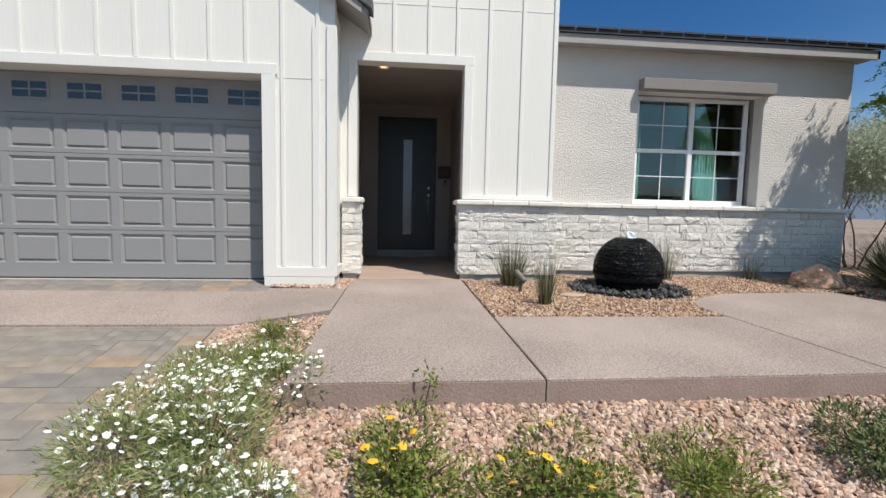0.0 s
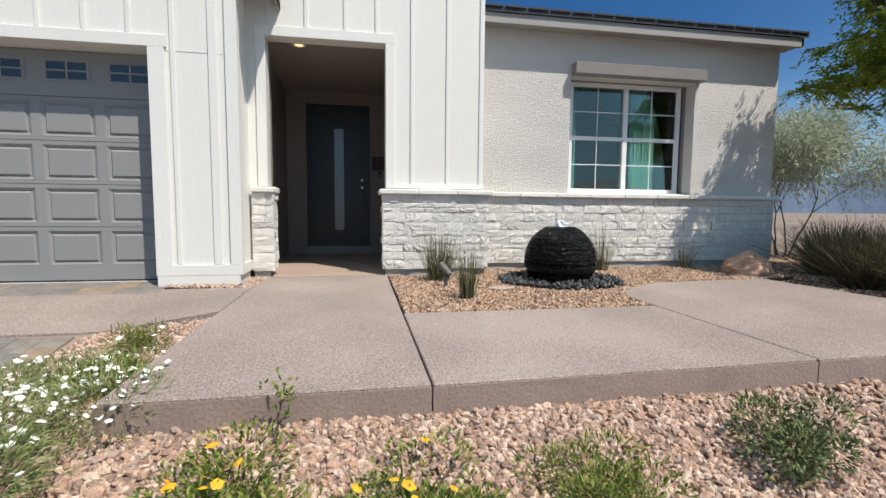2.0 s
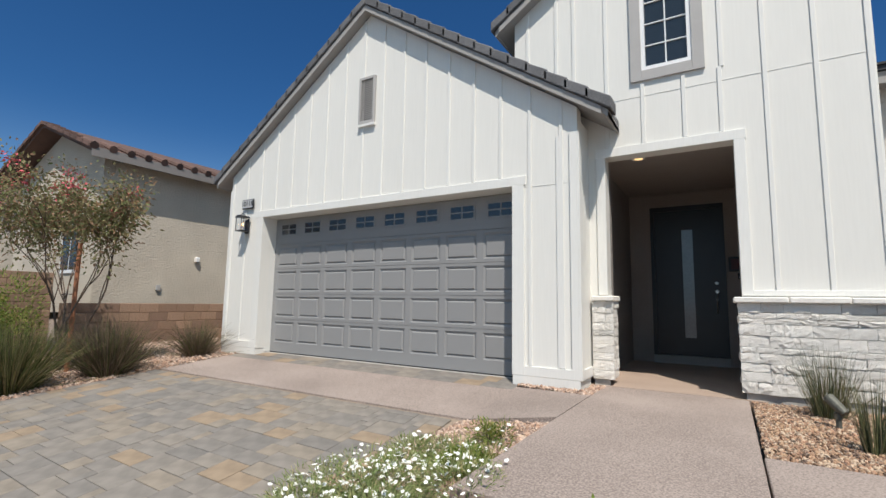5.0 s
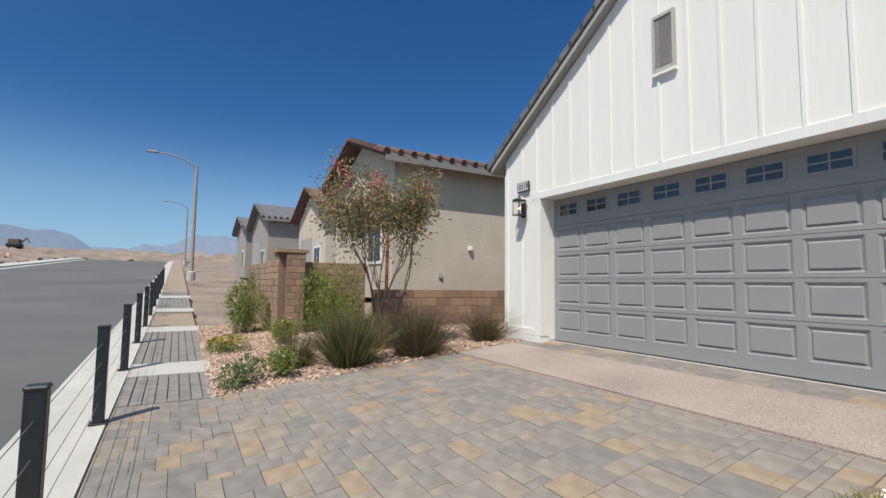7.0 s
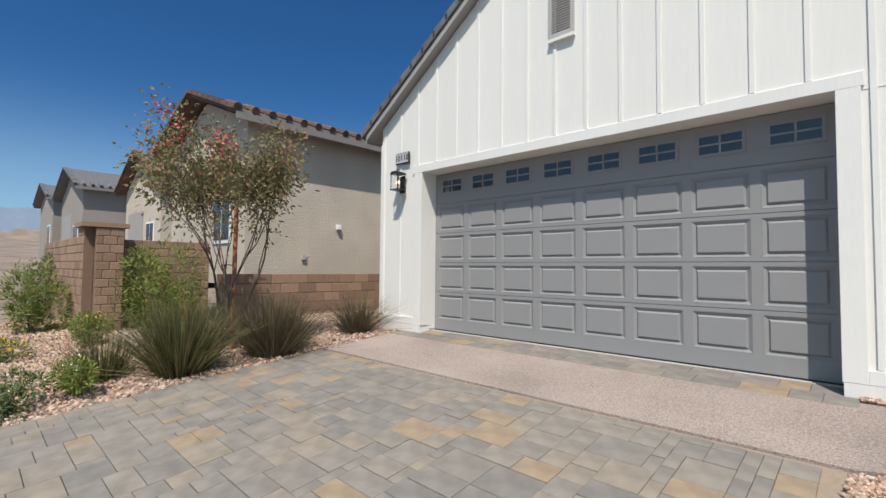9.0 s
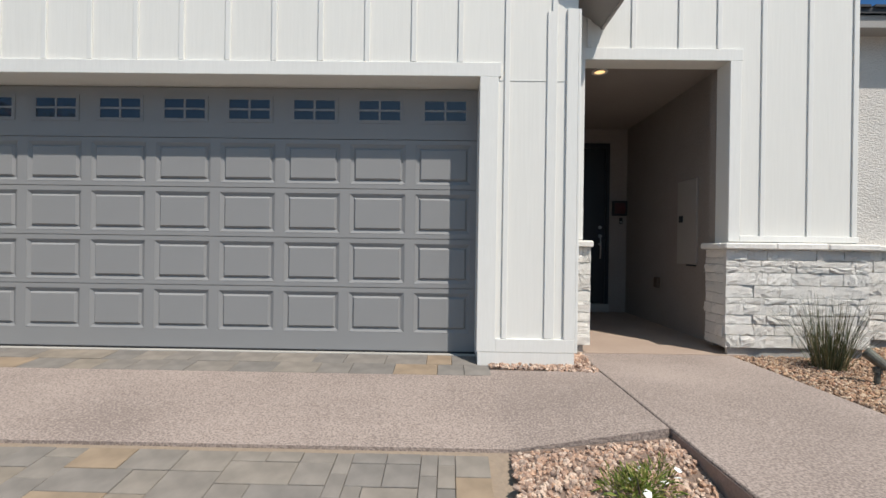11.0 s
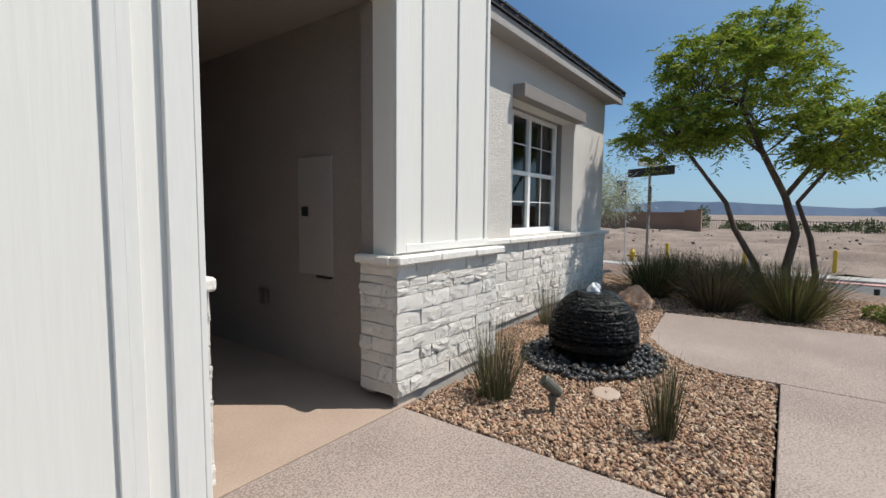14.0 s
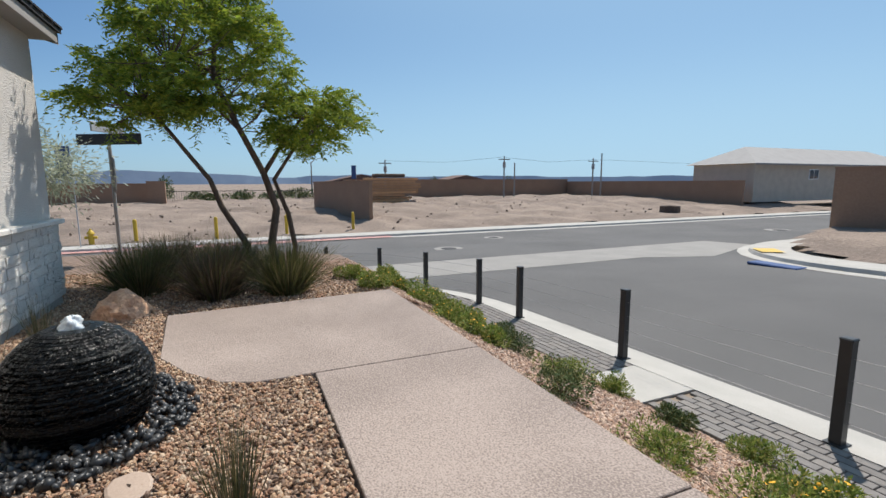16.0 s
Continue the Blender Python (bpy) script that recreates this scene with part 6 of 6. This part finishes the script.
def neighbour(loc, w, d, h, wallmat, roofmat, label, pitch=0.36, garage=False):
    """A one-storey house with a front gable, tiled eaves, windows and, where asked, a flat panel coloured as porch
    shade.
    """
    ob = thing("neighbour_house", loc, label, "house", "neighbouring houses")
    part("wall", boxes([(-w, 0, 0, d, 0, h)]), wallmat, ob)
    wd = part("window", boxes([(-w * 0.35, -w * 0.15, -0.03, -0.002, 0.9, 2.3)]), VINYL, ob, "white-framed window")
    part("pane", boxes([(-w * 0.34, -w * 0.255, -0.036, -0.031, 0.98, 2.22), (-w * 0.245, -w * 0.16, -0.036, -0.031, 0.98, 2.22)]), DARKGLASS, wd)
    part("band", boxes([(0.002, 0.03, 0, d, 0.0, 0.12)]), NSTUCCO2, ob)
    cx, half = -w / 2, w / 2 + 0.35
    ap = h + 0.05 + pitch * half
    for side in (-1, 1):
        rf = part("roof", prism([(cx, ap), (cx + side * half, h + 0.05), (cx + side * half, h - 0.06), (cx, ap - 0.11)], "y", -0.4, d + 0.4), roofmat, ob)
        part("fascia", prism([(cx + side * half, h + 0.04), (cx + side * (half + 0.03), h + 0.04), (cx + side * (half + 0.03), h - 0.16), (cx + side * half, h - 0.16)], "y", -0.4, d + 0.4), HEADTRIM, rf)
        n = int(d / 0.34)
        if side == 1:
            for i in range(n):
                y = -0.38 + i * (d + 0.7) / n
                part("eave_tile", tube([(cx + half + 0.06, y, h + 0.06), (cx + half - 0.5, y, h + 0.06 + 0.56 * pitch)], [0.085, 0.075], 8), roofmat, rf)
        m = int(half / 0.33)
        for i in range(m):
            xa = cx + side * half * i / m
            za = ap - pitch * half * i / m
            part("barge_tile", prism([(xa, za - 0.03), (xa + side * half / m * 1.08, za - 0.03 - pitch * half / m), (xa + side * half / m * 1.08, za + 0.07 - pitch * half / m), (xa, za + 0.05)], "y", -0.46, -0.2), roofmat, rf)
    part("gable", prism([(-w, h), (0, h), (cx, h + pitch * w / 2)], "y", 0.0, 0.2), wallmat, ob)
    if garage:
        # no recess is cut: a grey plate on the wall stands for the shade
        part("porch_recess", boxes([(-w * 0.9, -w * 0.45, -0.02, -0.003, 0.0, h * 0.72)]), STUCCO_TRIM, ob, "flat grey panel coloured as a porch opening's shade")
    return ob


nb = neighbour((-11.0, 4.9, 0.95), 4.8, 12, 3.5, NSTUCCO, REDTILE, "cream stucco house with brown-red tile roof beyond the block wall", 0.37)
part("vent_hood", box(0.002, 0.09, 2.2, 2.3, 1.3, 1.42, 0.01), VINYL, nb, "small white vent hood")
part("meter_box", box(0.002, 0.05, 1.3, 1.4, 0.55, 0.68, 0.005), GREYTRIM, nb)
neighbour((-22.5, 6.4, 0.9), 5.6, 12, 3.95, NSTUCCO, REDTILE, "cream stucco house with an open porch gable", 0.47, True)
neighbour((-31.5, 5.2, 1.2), 7, 12, 4.2, NSTUCCO2, ROOFTILE, "grey-brown stucco house with a grey tile roof", 0.36, True)
neighbour((-40.5, 5.0, 1.7), 6.5, 12, 4.0, NSTUCCO2, ROOFTILE, "grey-brown stucco house farther up the street", 0.33)

gas = thing("gas_riser", (-7.78, 5.95, 0.3), "grey gas riser pipe with a valve by the garage corner", "pipe")
part("pipe", tube([(0, 0, -0.05), (0, 0, 0.62), (0.02, 0.0, 0.68), (0.2, 0.0, 0.68)], [0.018] * 4, 8), STUCCO_TRIM, gas)
part("valve", lathe([(0.01, 0.38), (0.045, 0.39), (0.045, 0.47), (0.01, 0.48)], 12), GREYTRIM, gas)


def street_lamp(loc, h, arm):
    ob = thing("street_lamp", loc, "tall grey street lamp with a curved arm", "street lamp", "street lamps")
    part("pole", tube([(0, 0, 0), (0, 0, h * 0.5), (0, 0, h)], [0.13, 0.11, 0.08], 10), NSTUCCO2, ob)
    part("arm", tube([(0, 0, h - 0.1), (0, -arm * 0.3, h + 0.35), (0, -arm * 0.7, h + 0.6), (0, -arm, h + 0.62)], [0.06, 0.05, 0.045, 0.04], 8), NSTUCCO2, ob)
    part("lamp_head", box(-0.12, 0.12, -arm - 0.6, -arm, h + 0.55, h + 0.68, 0.03), NSTUCCO2, ob)
    part("base", lathe([(0.25, -0.05), (0.25, 0.5), (0.15, 0.55)], 12), KERB, ob)


street_lamp((-34.5, 1.1, float(street(-34.5)) + 0.1), 7.4, 2.2)
street_lamp((-68.0, 1.1, float(street(-68.0))), 7.4, 2.2)

# ---- across the streets ----


def lot(name, poly, zf, bump, seed, mat, label, step=1.0):
    return tagged(new(name, sheet(name, poly, zf, step, mat, bump, seed)), label, "dirt lot", kind="structure")


lot("ground_far_lot", [(28.8, -60), (80, -60), (80, 70), (28.8, 70)], lambda x, y: np.clip(-1.33 + (x - 28.8) * 0.06, -1.33, -0.25), 0.32, 3, DIRT, "bare graded dirt lot with ruts and low mounds", 0.8)
lot("ground_corner_lot", [(-8, -60), (12.3, -60), (12.3, -20.5), (11.4, -16.8), (8.9, -14.3), (6.0, -13.3), (-8, -13.3)], lambda x, y: street(x) + 0.03 + np.clip((-13.5 - y) * 0.08, 0, 0.6), 0.12, 8, DIRT, "bare dirt corner lot", 0.6)
lot("ground_rubble_lot", [(-130, -80), (-14, -80), (-14, -13.6), (-130, -13.6)], lambda x, y: street(np.maximum(x, -90)) + np.clip((-15 - y) * 0.12, 0, 1.6), 0.5, 21, DIRT, "mounded pale dirt and rubble across the street", 1.2)
lot("ground_end_mounds", [(-190, -110), (-88, -110), (-88, 70), (-190, 70)], lambda x, y: 4.55 + np.clip((-90 - x) * 0.11, -0.3, 2.6), 1.5, 33, DIRT, "pale dirt mounds at the end of the street", 2.0)
rr = np.random.default_rng(9)
rp = np.column_stack([rr.uniform(-75, -18, 420), rr.uniform(-32, -16, 420)])
rz_ = np.array([float(street(x)) + min(max((-15 - y) * 0.12, 0), 1.6) + 0.1 for x, y in rp])
tagged(new("rubble", rocks("rubble", np.column_stack([rp, rz_]), rr.uniform(0.08, 0.4, 420), BOULDER, 12)), "scattered rubble on the mounds", "rubble", kind="stuff")
rp = np.column_stack([rr.uniform(29.5, 58, 500), rr.uniform(-40, 25, 500)])
rz_ = np.clip(-1.33 + (rp[:, 0] - 28.8) * 0.06, -1.33, -0.25)
tagged(new("clods", rocks("clods", np.column_stack([rp, rz_]), rr.uniform(0.04, 0.16, 500), DIRT, 13)), "clods and stones on the far lot", "stones", kind="stuff")


def far_wall(name, x0, y0, x1, y1, z0, z1, thick=0.2, mat=BLOCKFAR, label="long tan block wall across the lot"):
    d = Vector((x1 - x0, y1 - y0))
    ob = thing(name, (x0, y0, 0), label, "block wall", kind="structure", rz=math.degrees(math.atan2(d.y, d.x)))
    part("panel", boxes([(0, d.length, -thick / 2, thick / 2, z0, z1)]), mat, ob)
    part("coping", boxes([(-0.02, d.length + 0.02, -thick / 2 - 0.03, thick / 2 + 0.03, z1 + 0.001, z1 + 0.1)]), mat, ob)
    return ob


far_wall("wall_far_left", 62, 13.5, 62, 45, -0.9, 1.85)
far_wall("wall_far_post", 60.5, 12.2, 60.5, 14.0, -0.9, 2.1, 0.6, label="tan block wall end pillar")
far_wall("wall_far_middle", 66, -9, 66, -48, -0.7, 2.3)
far_wall("wall_far_right", 66, -48, 35, -48.6, -0.9, 1.9)
far_wall("wall_far_segment", 34.2, -4.6, 46.0, -2.2, -1.3, 1.95, 0.3, label="tan block wall segment on the far lot")
far_wall("wall_corner_lot", 12.6, -21.8, 1.0, -24.5, -0.9, 2.45, 0.25, label="tan block wall on the corner lot")
iron = thing("iron_fence", (64, -8, -0.8), "dark iron fence between block walls", "fence")
for k in range(86):
    part("picket", boxes([(-0.015, 0.015, 0.25 * k, 0.25 * k + 0.03, 0, 1.9)]), BLACKMETAL, iron)
for z in (0.15, 1.75):
    part("rail", boxes([(-0.02, 0.02, 0, 21.5, z, z + 0.06)]), BLACKMETAL, iron)
frs = np.random.default_rng(77)
for i, (x, y, h) in enumerate(((68, 5, 1.6), (69, 0, 1.5), (68, 9, 1.5), (70, -4, 1.7))):
    shrub((x, y, -0.6), 2.4, 2.6, h, 900, JUNIPER, 200 + i, "dark hedge behind the iron fence", 0.3, 0.16, group="far hedges", name="hedge")


def far_house(loc, w, d, h, rise, label):
    ob = thing("far_house", loc, label, "house", "far houses")
    part("wall", boxes([(0, w, -d, 0, 0, h)]), NSTUCCO, ob)
    rv = [(-0.7, -d - 0.7, h), (w + 0.7, -d - 0.7, h), (w + 0.7, 0.7, h), (-0.7, 0.7, h), (w / 2, -d + w / 2, h + rise), (w / 2, -w / 2, h + rise)]
    part("roof", (rv, [(0, 1, 4), (1, 2, 5, 4), (2, 3, 5), (3, 0, 4, 5), (3, 2, 1, 0)]), TANKROOF, ob, "grey tiled hip roof")
    part("fascia", boxes([(-0.72, -0.7, -d - 0.7, 0.7, h - 0.2, h + 0.02)]), STUCCO_TRIM, ob)
    for y in (-d * 0.33, -d * 0.72):
        wn = part("window", boxes([(-0.06, -0.002, y - 1.0, y + 1.0, h - 1.9, h - 0.6)]), VINYL, ob)
        part("pane", boxes([(-0.08, -0.061, y - 0.9, y - 0.06, h - 1.8, h - 0.7), (-0.08, -0.061, y + 0.06, y + 0.9, h - 1.8, h - 0.7)]), DARKGLASS, wn)
    part("porch_post", boxes([(-0.5, -0.3, 0.3, 0.5, 0, h)]), NSTUCCO, ob)
    return ob


far_house((36, -51.5, -0.6), 8, 36, 4.6, 2.3, "long pale house with a grey hip roof beyond the wall")

for i, (x, y, h) in enumerate(((58, -30.5, 6.2), (60, -33.5, 5.4), (55, -44.0, 6.0), (56, -46.5, 6.8), (62, -14.0, 5.6))):
    ob = thing("utility_pole", (x, y, -0.6), "thin far utility pole", "pole", "utility poles")
    part("pole", tube([(0, 0, 0), (0, 0, h)], [0.13, 0.09], 8), NSTUCCO2, ob)
    if i % 2 == 0:
        part("crossarm", boxes([(-0.06, 0.06, -0.9, 0.9, h - 0.5, h - 0.38)]), BARK, ob)
        part("transformer", lathe([(0.2, h - 1.6), (0.22, h - 1.5), (0.22, h - 0.9), (0.1, h - 0.8)], 10), STUCCO_TRIM, ob)
wire = thing("overhead_wire", (0, 0, 0), "thin overhead wires between far poles", "wire")
for (a, b) in (((62, -14.0, 4.9), (58, -30.5, 5.5)), ((58, -30.5, 5.4), (55, -44, 5.2)), ((55, -44, 5.2), (50, -80, 5.2))):
    m = ((a[0] + b[0]) / 2, (a[1] + b[1]) / 2, (a[2] + b[2]) / 2 - 0.5)
    part("cable", tube([a, m, b], [0.018] * 3, 4), BLACKMETAL, wire)
for i, (x, y) in enumerate(((40, 24), (43, 26.5), (52, -5.5))):
    street_lamp((x + 20, y, -1.0), 6.0, 1.6)

# yellow guard posts and hydrant
for x, y in ((30.4, -2.35), (29.4, 2.0), (29.4, 5.9), (29.4, 9.9)):
    ob = thing("guard_post", (x, y, -1.42), "yellow painted steel guard post", "bollard", "guard posts")
    part("post", tube([(0, 0, 0), (0, 0, 1.32)], [0.1, 0.1], 12), YELLOW, ob)
    part("dome", lathe([(0.1, 1.32), (0.085, 1.37), (0.045, 1.405), (0.01, 1.41)], 12), YELLOW, ob)
hyd = thing("fire_hydrant", (29.3, 11.9, -1.42), "yellow fire hydrant at the kerb", "hydrant")
part("barrel", lathe([(0.2, 0.0), (0.2, 0.08), (0.13, 0.1), (0.13, 0.65), (0.18, 0.67), (0.18, 0.72), (0.14, 0.8), (0.06, 0.9), (0.04, 0.98)], 14), YELLOW, hyd)
part("outlet", tube([(0, -0.28, 0.5), (0, 0.28, 0.5)], [0.08, 0.08], 10), YELLOW, hyd)

# lumber
lum = thing("lumber_stack", (50.5, -8.3, -0.75), "stack of orange-tan lumber on the far lot", "lumber")
lr = random.Random(4)
for r in range(10):
    for k in range(2):
        off = lr.uniform(-0.5, 0.5)
        part("plank", box(-0.9 + 0.9 * k, -0.05 + 0.9 * k, -5.9 + off + (1.2 if r < 4 else 0), off, 0.25 + r * 0.3, 0.5 + r * 0.3, 0.02), LUMBER, lum)
part("top_load", box(-0.8, 0.7, -4.4, -0.9, 3.25, 3.65, 0.1), BARK, lum, "dark timber on top")
part("bearer", boxes([(-1, 1, -6, -5.8, 0, 0.25), (-1, 1, -1.2, -1.0, 0, 0.25)]), BARK, lum)

# street sign
sg = thing("street_sign", (10.95, 6.9, -0.2), "dark street name sign on a slim pole", "street sign")
part("pole", tube([(0, 0, -0.3), (0, 0, 2.95)], [0.035, 0.035], 10), STUCCO_TRIM, sg)
bl = part("name_blade", box(-0.72, 0.72, -0.02, 0.02, 2.88, 3.1, 0.01), SIGNBLACK, sg, "dark name blade")
bl.matrix_basis = pose(0, 0, 0, 0, 0, 60)
for k, (a, b) in enumerate(((-0.55, -0.22), (-0.15, 0.18), (0.25, 0.55))):
    part("letter_bar", boxes([(a, b, -0.024, -0.0205, 2.955, 3.03)]), PALE, bl, "pale unreadable lettering")
b2 = part("name_blade", box(-0.45, 0.45, -0.02, 0.02, 3.11, 3.3, 0.01), PALE, sg, "pale name blade seen edge-on")
b2.matrix_basis = pose(0, 0, 0, 0, 0, -25)
st = part("stop_sign", lathe([(0.38, -0.006), (0.38, 0.006)], 8), GREYTRIM, sg, "back of an octagonal sign")
st.matrix_basis = pose(-0.02, -0.05, 2.3, 90, 0, 14)
for x, y, h in ((28.2, 12.1, 5.2), (29.0, 14.5, 5.0), (60, -9.5, 5.6), (33, 19, 4.6)):
    fl = thing("banner_flag", (x, y, -1.4), "blue feather banner on a thin pole", "banner", "banner flags")
    part("pole", tube([(0, 0, 0), (0, 0, h)], [0.03, 0.015], 6), PALE, fl)
    part("cloth", boxes([(-0.012, 0.012, 0.03, 0.62, h - 1.75, h - 0.05)]), BLUE, fl)
drum = thing("drain_box", (32.8, -34.5, -1.35), "dark precast drain box on the lot", "drain box")
part("box", lathe([(0.95, 0), (0.95, 0.85), (0.75, 0.85), (0.75, 0.3)], 14), BARK, drum)
part("slab", lathe([(1.25, -0.1), (1.25, 0.1), (0.2, 0.1)], 14), KERB, drum)
inl = thing("drain_mat", (9.0, -11.75, -0.95), "blue sediment mat at the kerb inlet", "mat")
part("mat", box(-0.8, 0.8, -0.35, 0.25, 0.0, 0.09, 0.03), BLUE, inl)
tagged(new("trim_kerb_ramp", mesh_of("trim_kerb_ramp", [(10.7, -13.75, -0.80), (11.75, -14.75, -0.845), (11.2, -15.3, -0.82), (10.15, -14.3, -0.775)], [(0, 1, 2, 3)], YELLOW)), "yellow tactile pad on the kerb ramp", "ramp", kind="structure")

ex = thing("excavator", (-112, -25.4, 7.25), "dark excavator on a far mound", "excavator")
ex.scale = (0.75, 0.75, 0.75)
part("tracks", box(-1.8, 1.8, -1.4, 1.4, 0, 0.9, 0.2), BLACKMETAL, ex)
part("cab", box(-1.2, 1.2, -1.2, 1.0, 0.9, 2.0, 0.15), BARK, ex)
part("boom", tube([(0, 1.2, 1.3), (0, 2.0, 2.3), (0, 2.7, 1.2)], [0.25, 0.2, 0.15], 6), BARK, ex)
car = thing("parked_car", (33.5, 18.5, -1.4), "dark parked car across the street", "car")
cb = prism([(-2.2, 0.3), (2.2, 0.3), (2.25, 0.75), (1.4, 0.9), (0.8, 1.4), (-1.1, 1.42), (-1.8, 0.95), (-2.25, 0.85)], "x", -0.85, 0.85, 0.06)
part("body", cb, BLACKMETAL, car)
for y in (-1.4, 1.4):
    for x in (-0.82, 0.82):
        w = part("wheel", tube([(x - 0.1, y, 0.33), (x + 0.1, y, 0.33)], [0.33, 0.33], 16), SIGNBLACK, car)
        part("rim", tube([(x - 0.105, y, 0.33), (x + 0.105, y, 0.33)], [0.2, 0.2], 12), CHROME, w)
part("glass", boxes([(-0.86, 0.86, -1.0, 0.7, 0.98, 1.3)]), DARKGLASS, car)

# small trees along the far walls
for i, (x, y, h) in enumerate(((72, 22, 4.2), (74, 14, 3.6), (75, -20, 3.4), (76, -27, 3.6), (77, -34, 3.4), (74, -41, 4.0), (80, 30, 3.8))):
    shrub((x, y, -0.6), 1.2, 1.2, h, 700, JUNIPER, 300 + i, "small dark far tree beyond the wall", 0.3, 0.14, group="far trees", name="far_tree")
for i, (x, y, w) in enumerate(((125, -26, 18), (130, -60, 18))):
    o = thing("far_house", (x, y, -1.0), "low far house with a dark roof", "house", "far houses")
    part("wall", boxes([(0, 10, -w / 2, w / 2, 0, 3.2)]), NSTUCCO2, o)
    part("roof", prism([(-w / 2 - 0.5, 3.2), (w / 2 + 0.5, 3.2), (0, 5.2)], "x", -0.5, 10.5), REDTILE, o)

# hills round the horizon, their haze carried by the material colour
hv, hf = [], []
NH = 240
for i in range(NH):
    a = 2 * math.pi * i / NH
    west = max(0.0, -math.cos(a)) ** 2
    east = max(0.0, math.cos(a)) ** 3
    hgt = 24 + 240 * west + 34 * east + 190 * math.exp(-((a - 0.75) / 0.35) ** 2)
    hgt *= 0.85 + 0.35 * noise.fractal(Vector((math.cos(a) * 6, math.sin(a) * 6, 0.3)), 0.8, 2.0, 5)
    r = 2700
    hv += [(r * math.cos(a), r * math.sin(a), -40), (r * 1.02 * math.cos(a), r * 1.02 * math.sin(a), max(hgt, 6))]
for i in range(NH):
    j = (i + 1) % NH
    hf.append((2 * i, 2 * j, 2 * j + 1, 2 * i + 1))
tagged(new("backdrop_hills", mesh_of("backdrop_hills", hv, hf, HILL)), "desert hills on the horizon, haze put into their blue colour", "hills", kind="structure")

# ---- drive pavers, last ----
drive = thing("pavement_drive", label="multicolour grey and tan concrete paver drive", category="driveway", kind="structure")
drng = random.Random(11)
paver_meshes = {}


def paver_mesh(w, h):
    if (w, h) not in paver_meshes:
        bm = box(-w / 2 + 0.0014, w / 2 - 0.0014, -h / 2 + 0.0014, h / 2 - 0.0014, -0.05, 0.0)
        top = [e for e in bm.edges if all(v.co.z > -0.01 for v in e.verts)]
        bmesh.ops.bevel(bm, geom=top, offset=0.0032, segments=1, affect="EDGES")
        me = bpy.data.meshes.new("paver")
        bm.to_mesh(me)
        bm.free()
        me.materials.append(PAVER)
        paver_meshes[(w, h)] = me
    return paver_meshes[(w, h)]


joined_v, joined_f = [], []


def lay(x, y, w, h):
    """One paver on the sloping drive: a part where the walk passes near, else joined to the rest."""
    z = float(drive_z(x, y)) + drng.uniform(-0.0025, 0.0025)
    gx_, gy_ = float(drive_z(x + 0.1, y) - drive_z(x - 0.1, y)) / 0.2, float(drive_z(x, y + 0.1) - drive_z(x, y - 0.1)) / 0.2
    m = pose(x, y, z, math.degrees(math.atan(gy_)), -math.degrees(math.atan(gx_)), 0)
    me = paver_mesh(w, h)
    if y > 0.7 and x > -5.0:
        part("paver", me, PAVER, drive).matrix_basis = m
    else:
        o = len(joined_v)
        joined_v.extend(m @ v.co for v in me.vertices)
        joined_f.extend(tuple(o + k for k in p.vertices) for p in me.polygons)


U = 0.092
NX, NY = 58, 49
full = np.zeros((NX, NY), bool)
SHAPES = [(3, 3), (3, 2), (4, 3), (3, 2), (2, 2), (4, 2), (4, 3), (4, 2), (3, 3), (3, 2)]
for j in range(NY):
    for i in range(NX):
        if full[i, j]:
            continue
        for a, b in drng.sample(SHAPES, len(SHAPES)) + [(2, 1), (1, 2), (1, 1)]:
            if i + a <= NX and j + b <= NY and not full[i:i + a, j:j + b].any():
                rest = NX - i - a
                if a > 1 and rest == 1:
                    continue
                full[i:i + a, j:j + b] = True
                lay(-6.98 + U * (i + a / 2), -0.24 + U * (j + b / 2), round(U * a, 3), round(U * b, 3))
                break
x = -6.95
while x < -1.62:
    w = drng.choice((0.22, 0.27, 0.36))
    lay(x + w / 2, 5.585, w, 0.24), lay(x + w / 2 - 0.1, 5.83, w, 0.24)
    x += w
part("paver_field", (joined_v, joined_f), PAVERS_JOINED, drive)["kind"] = "stuff"
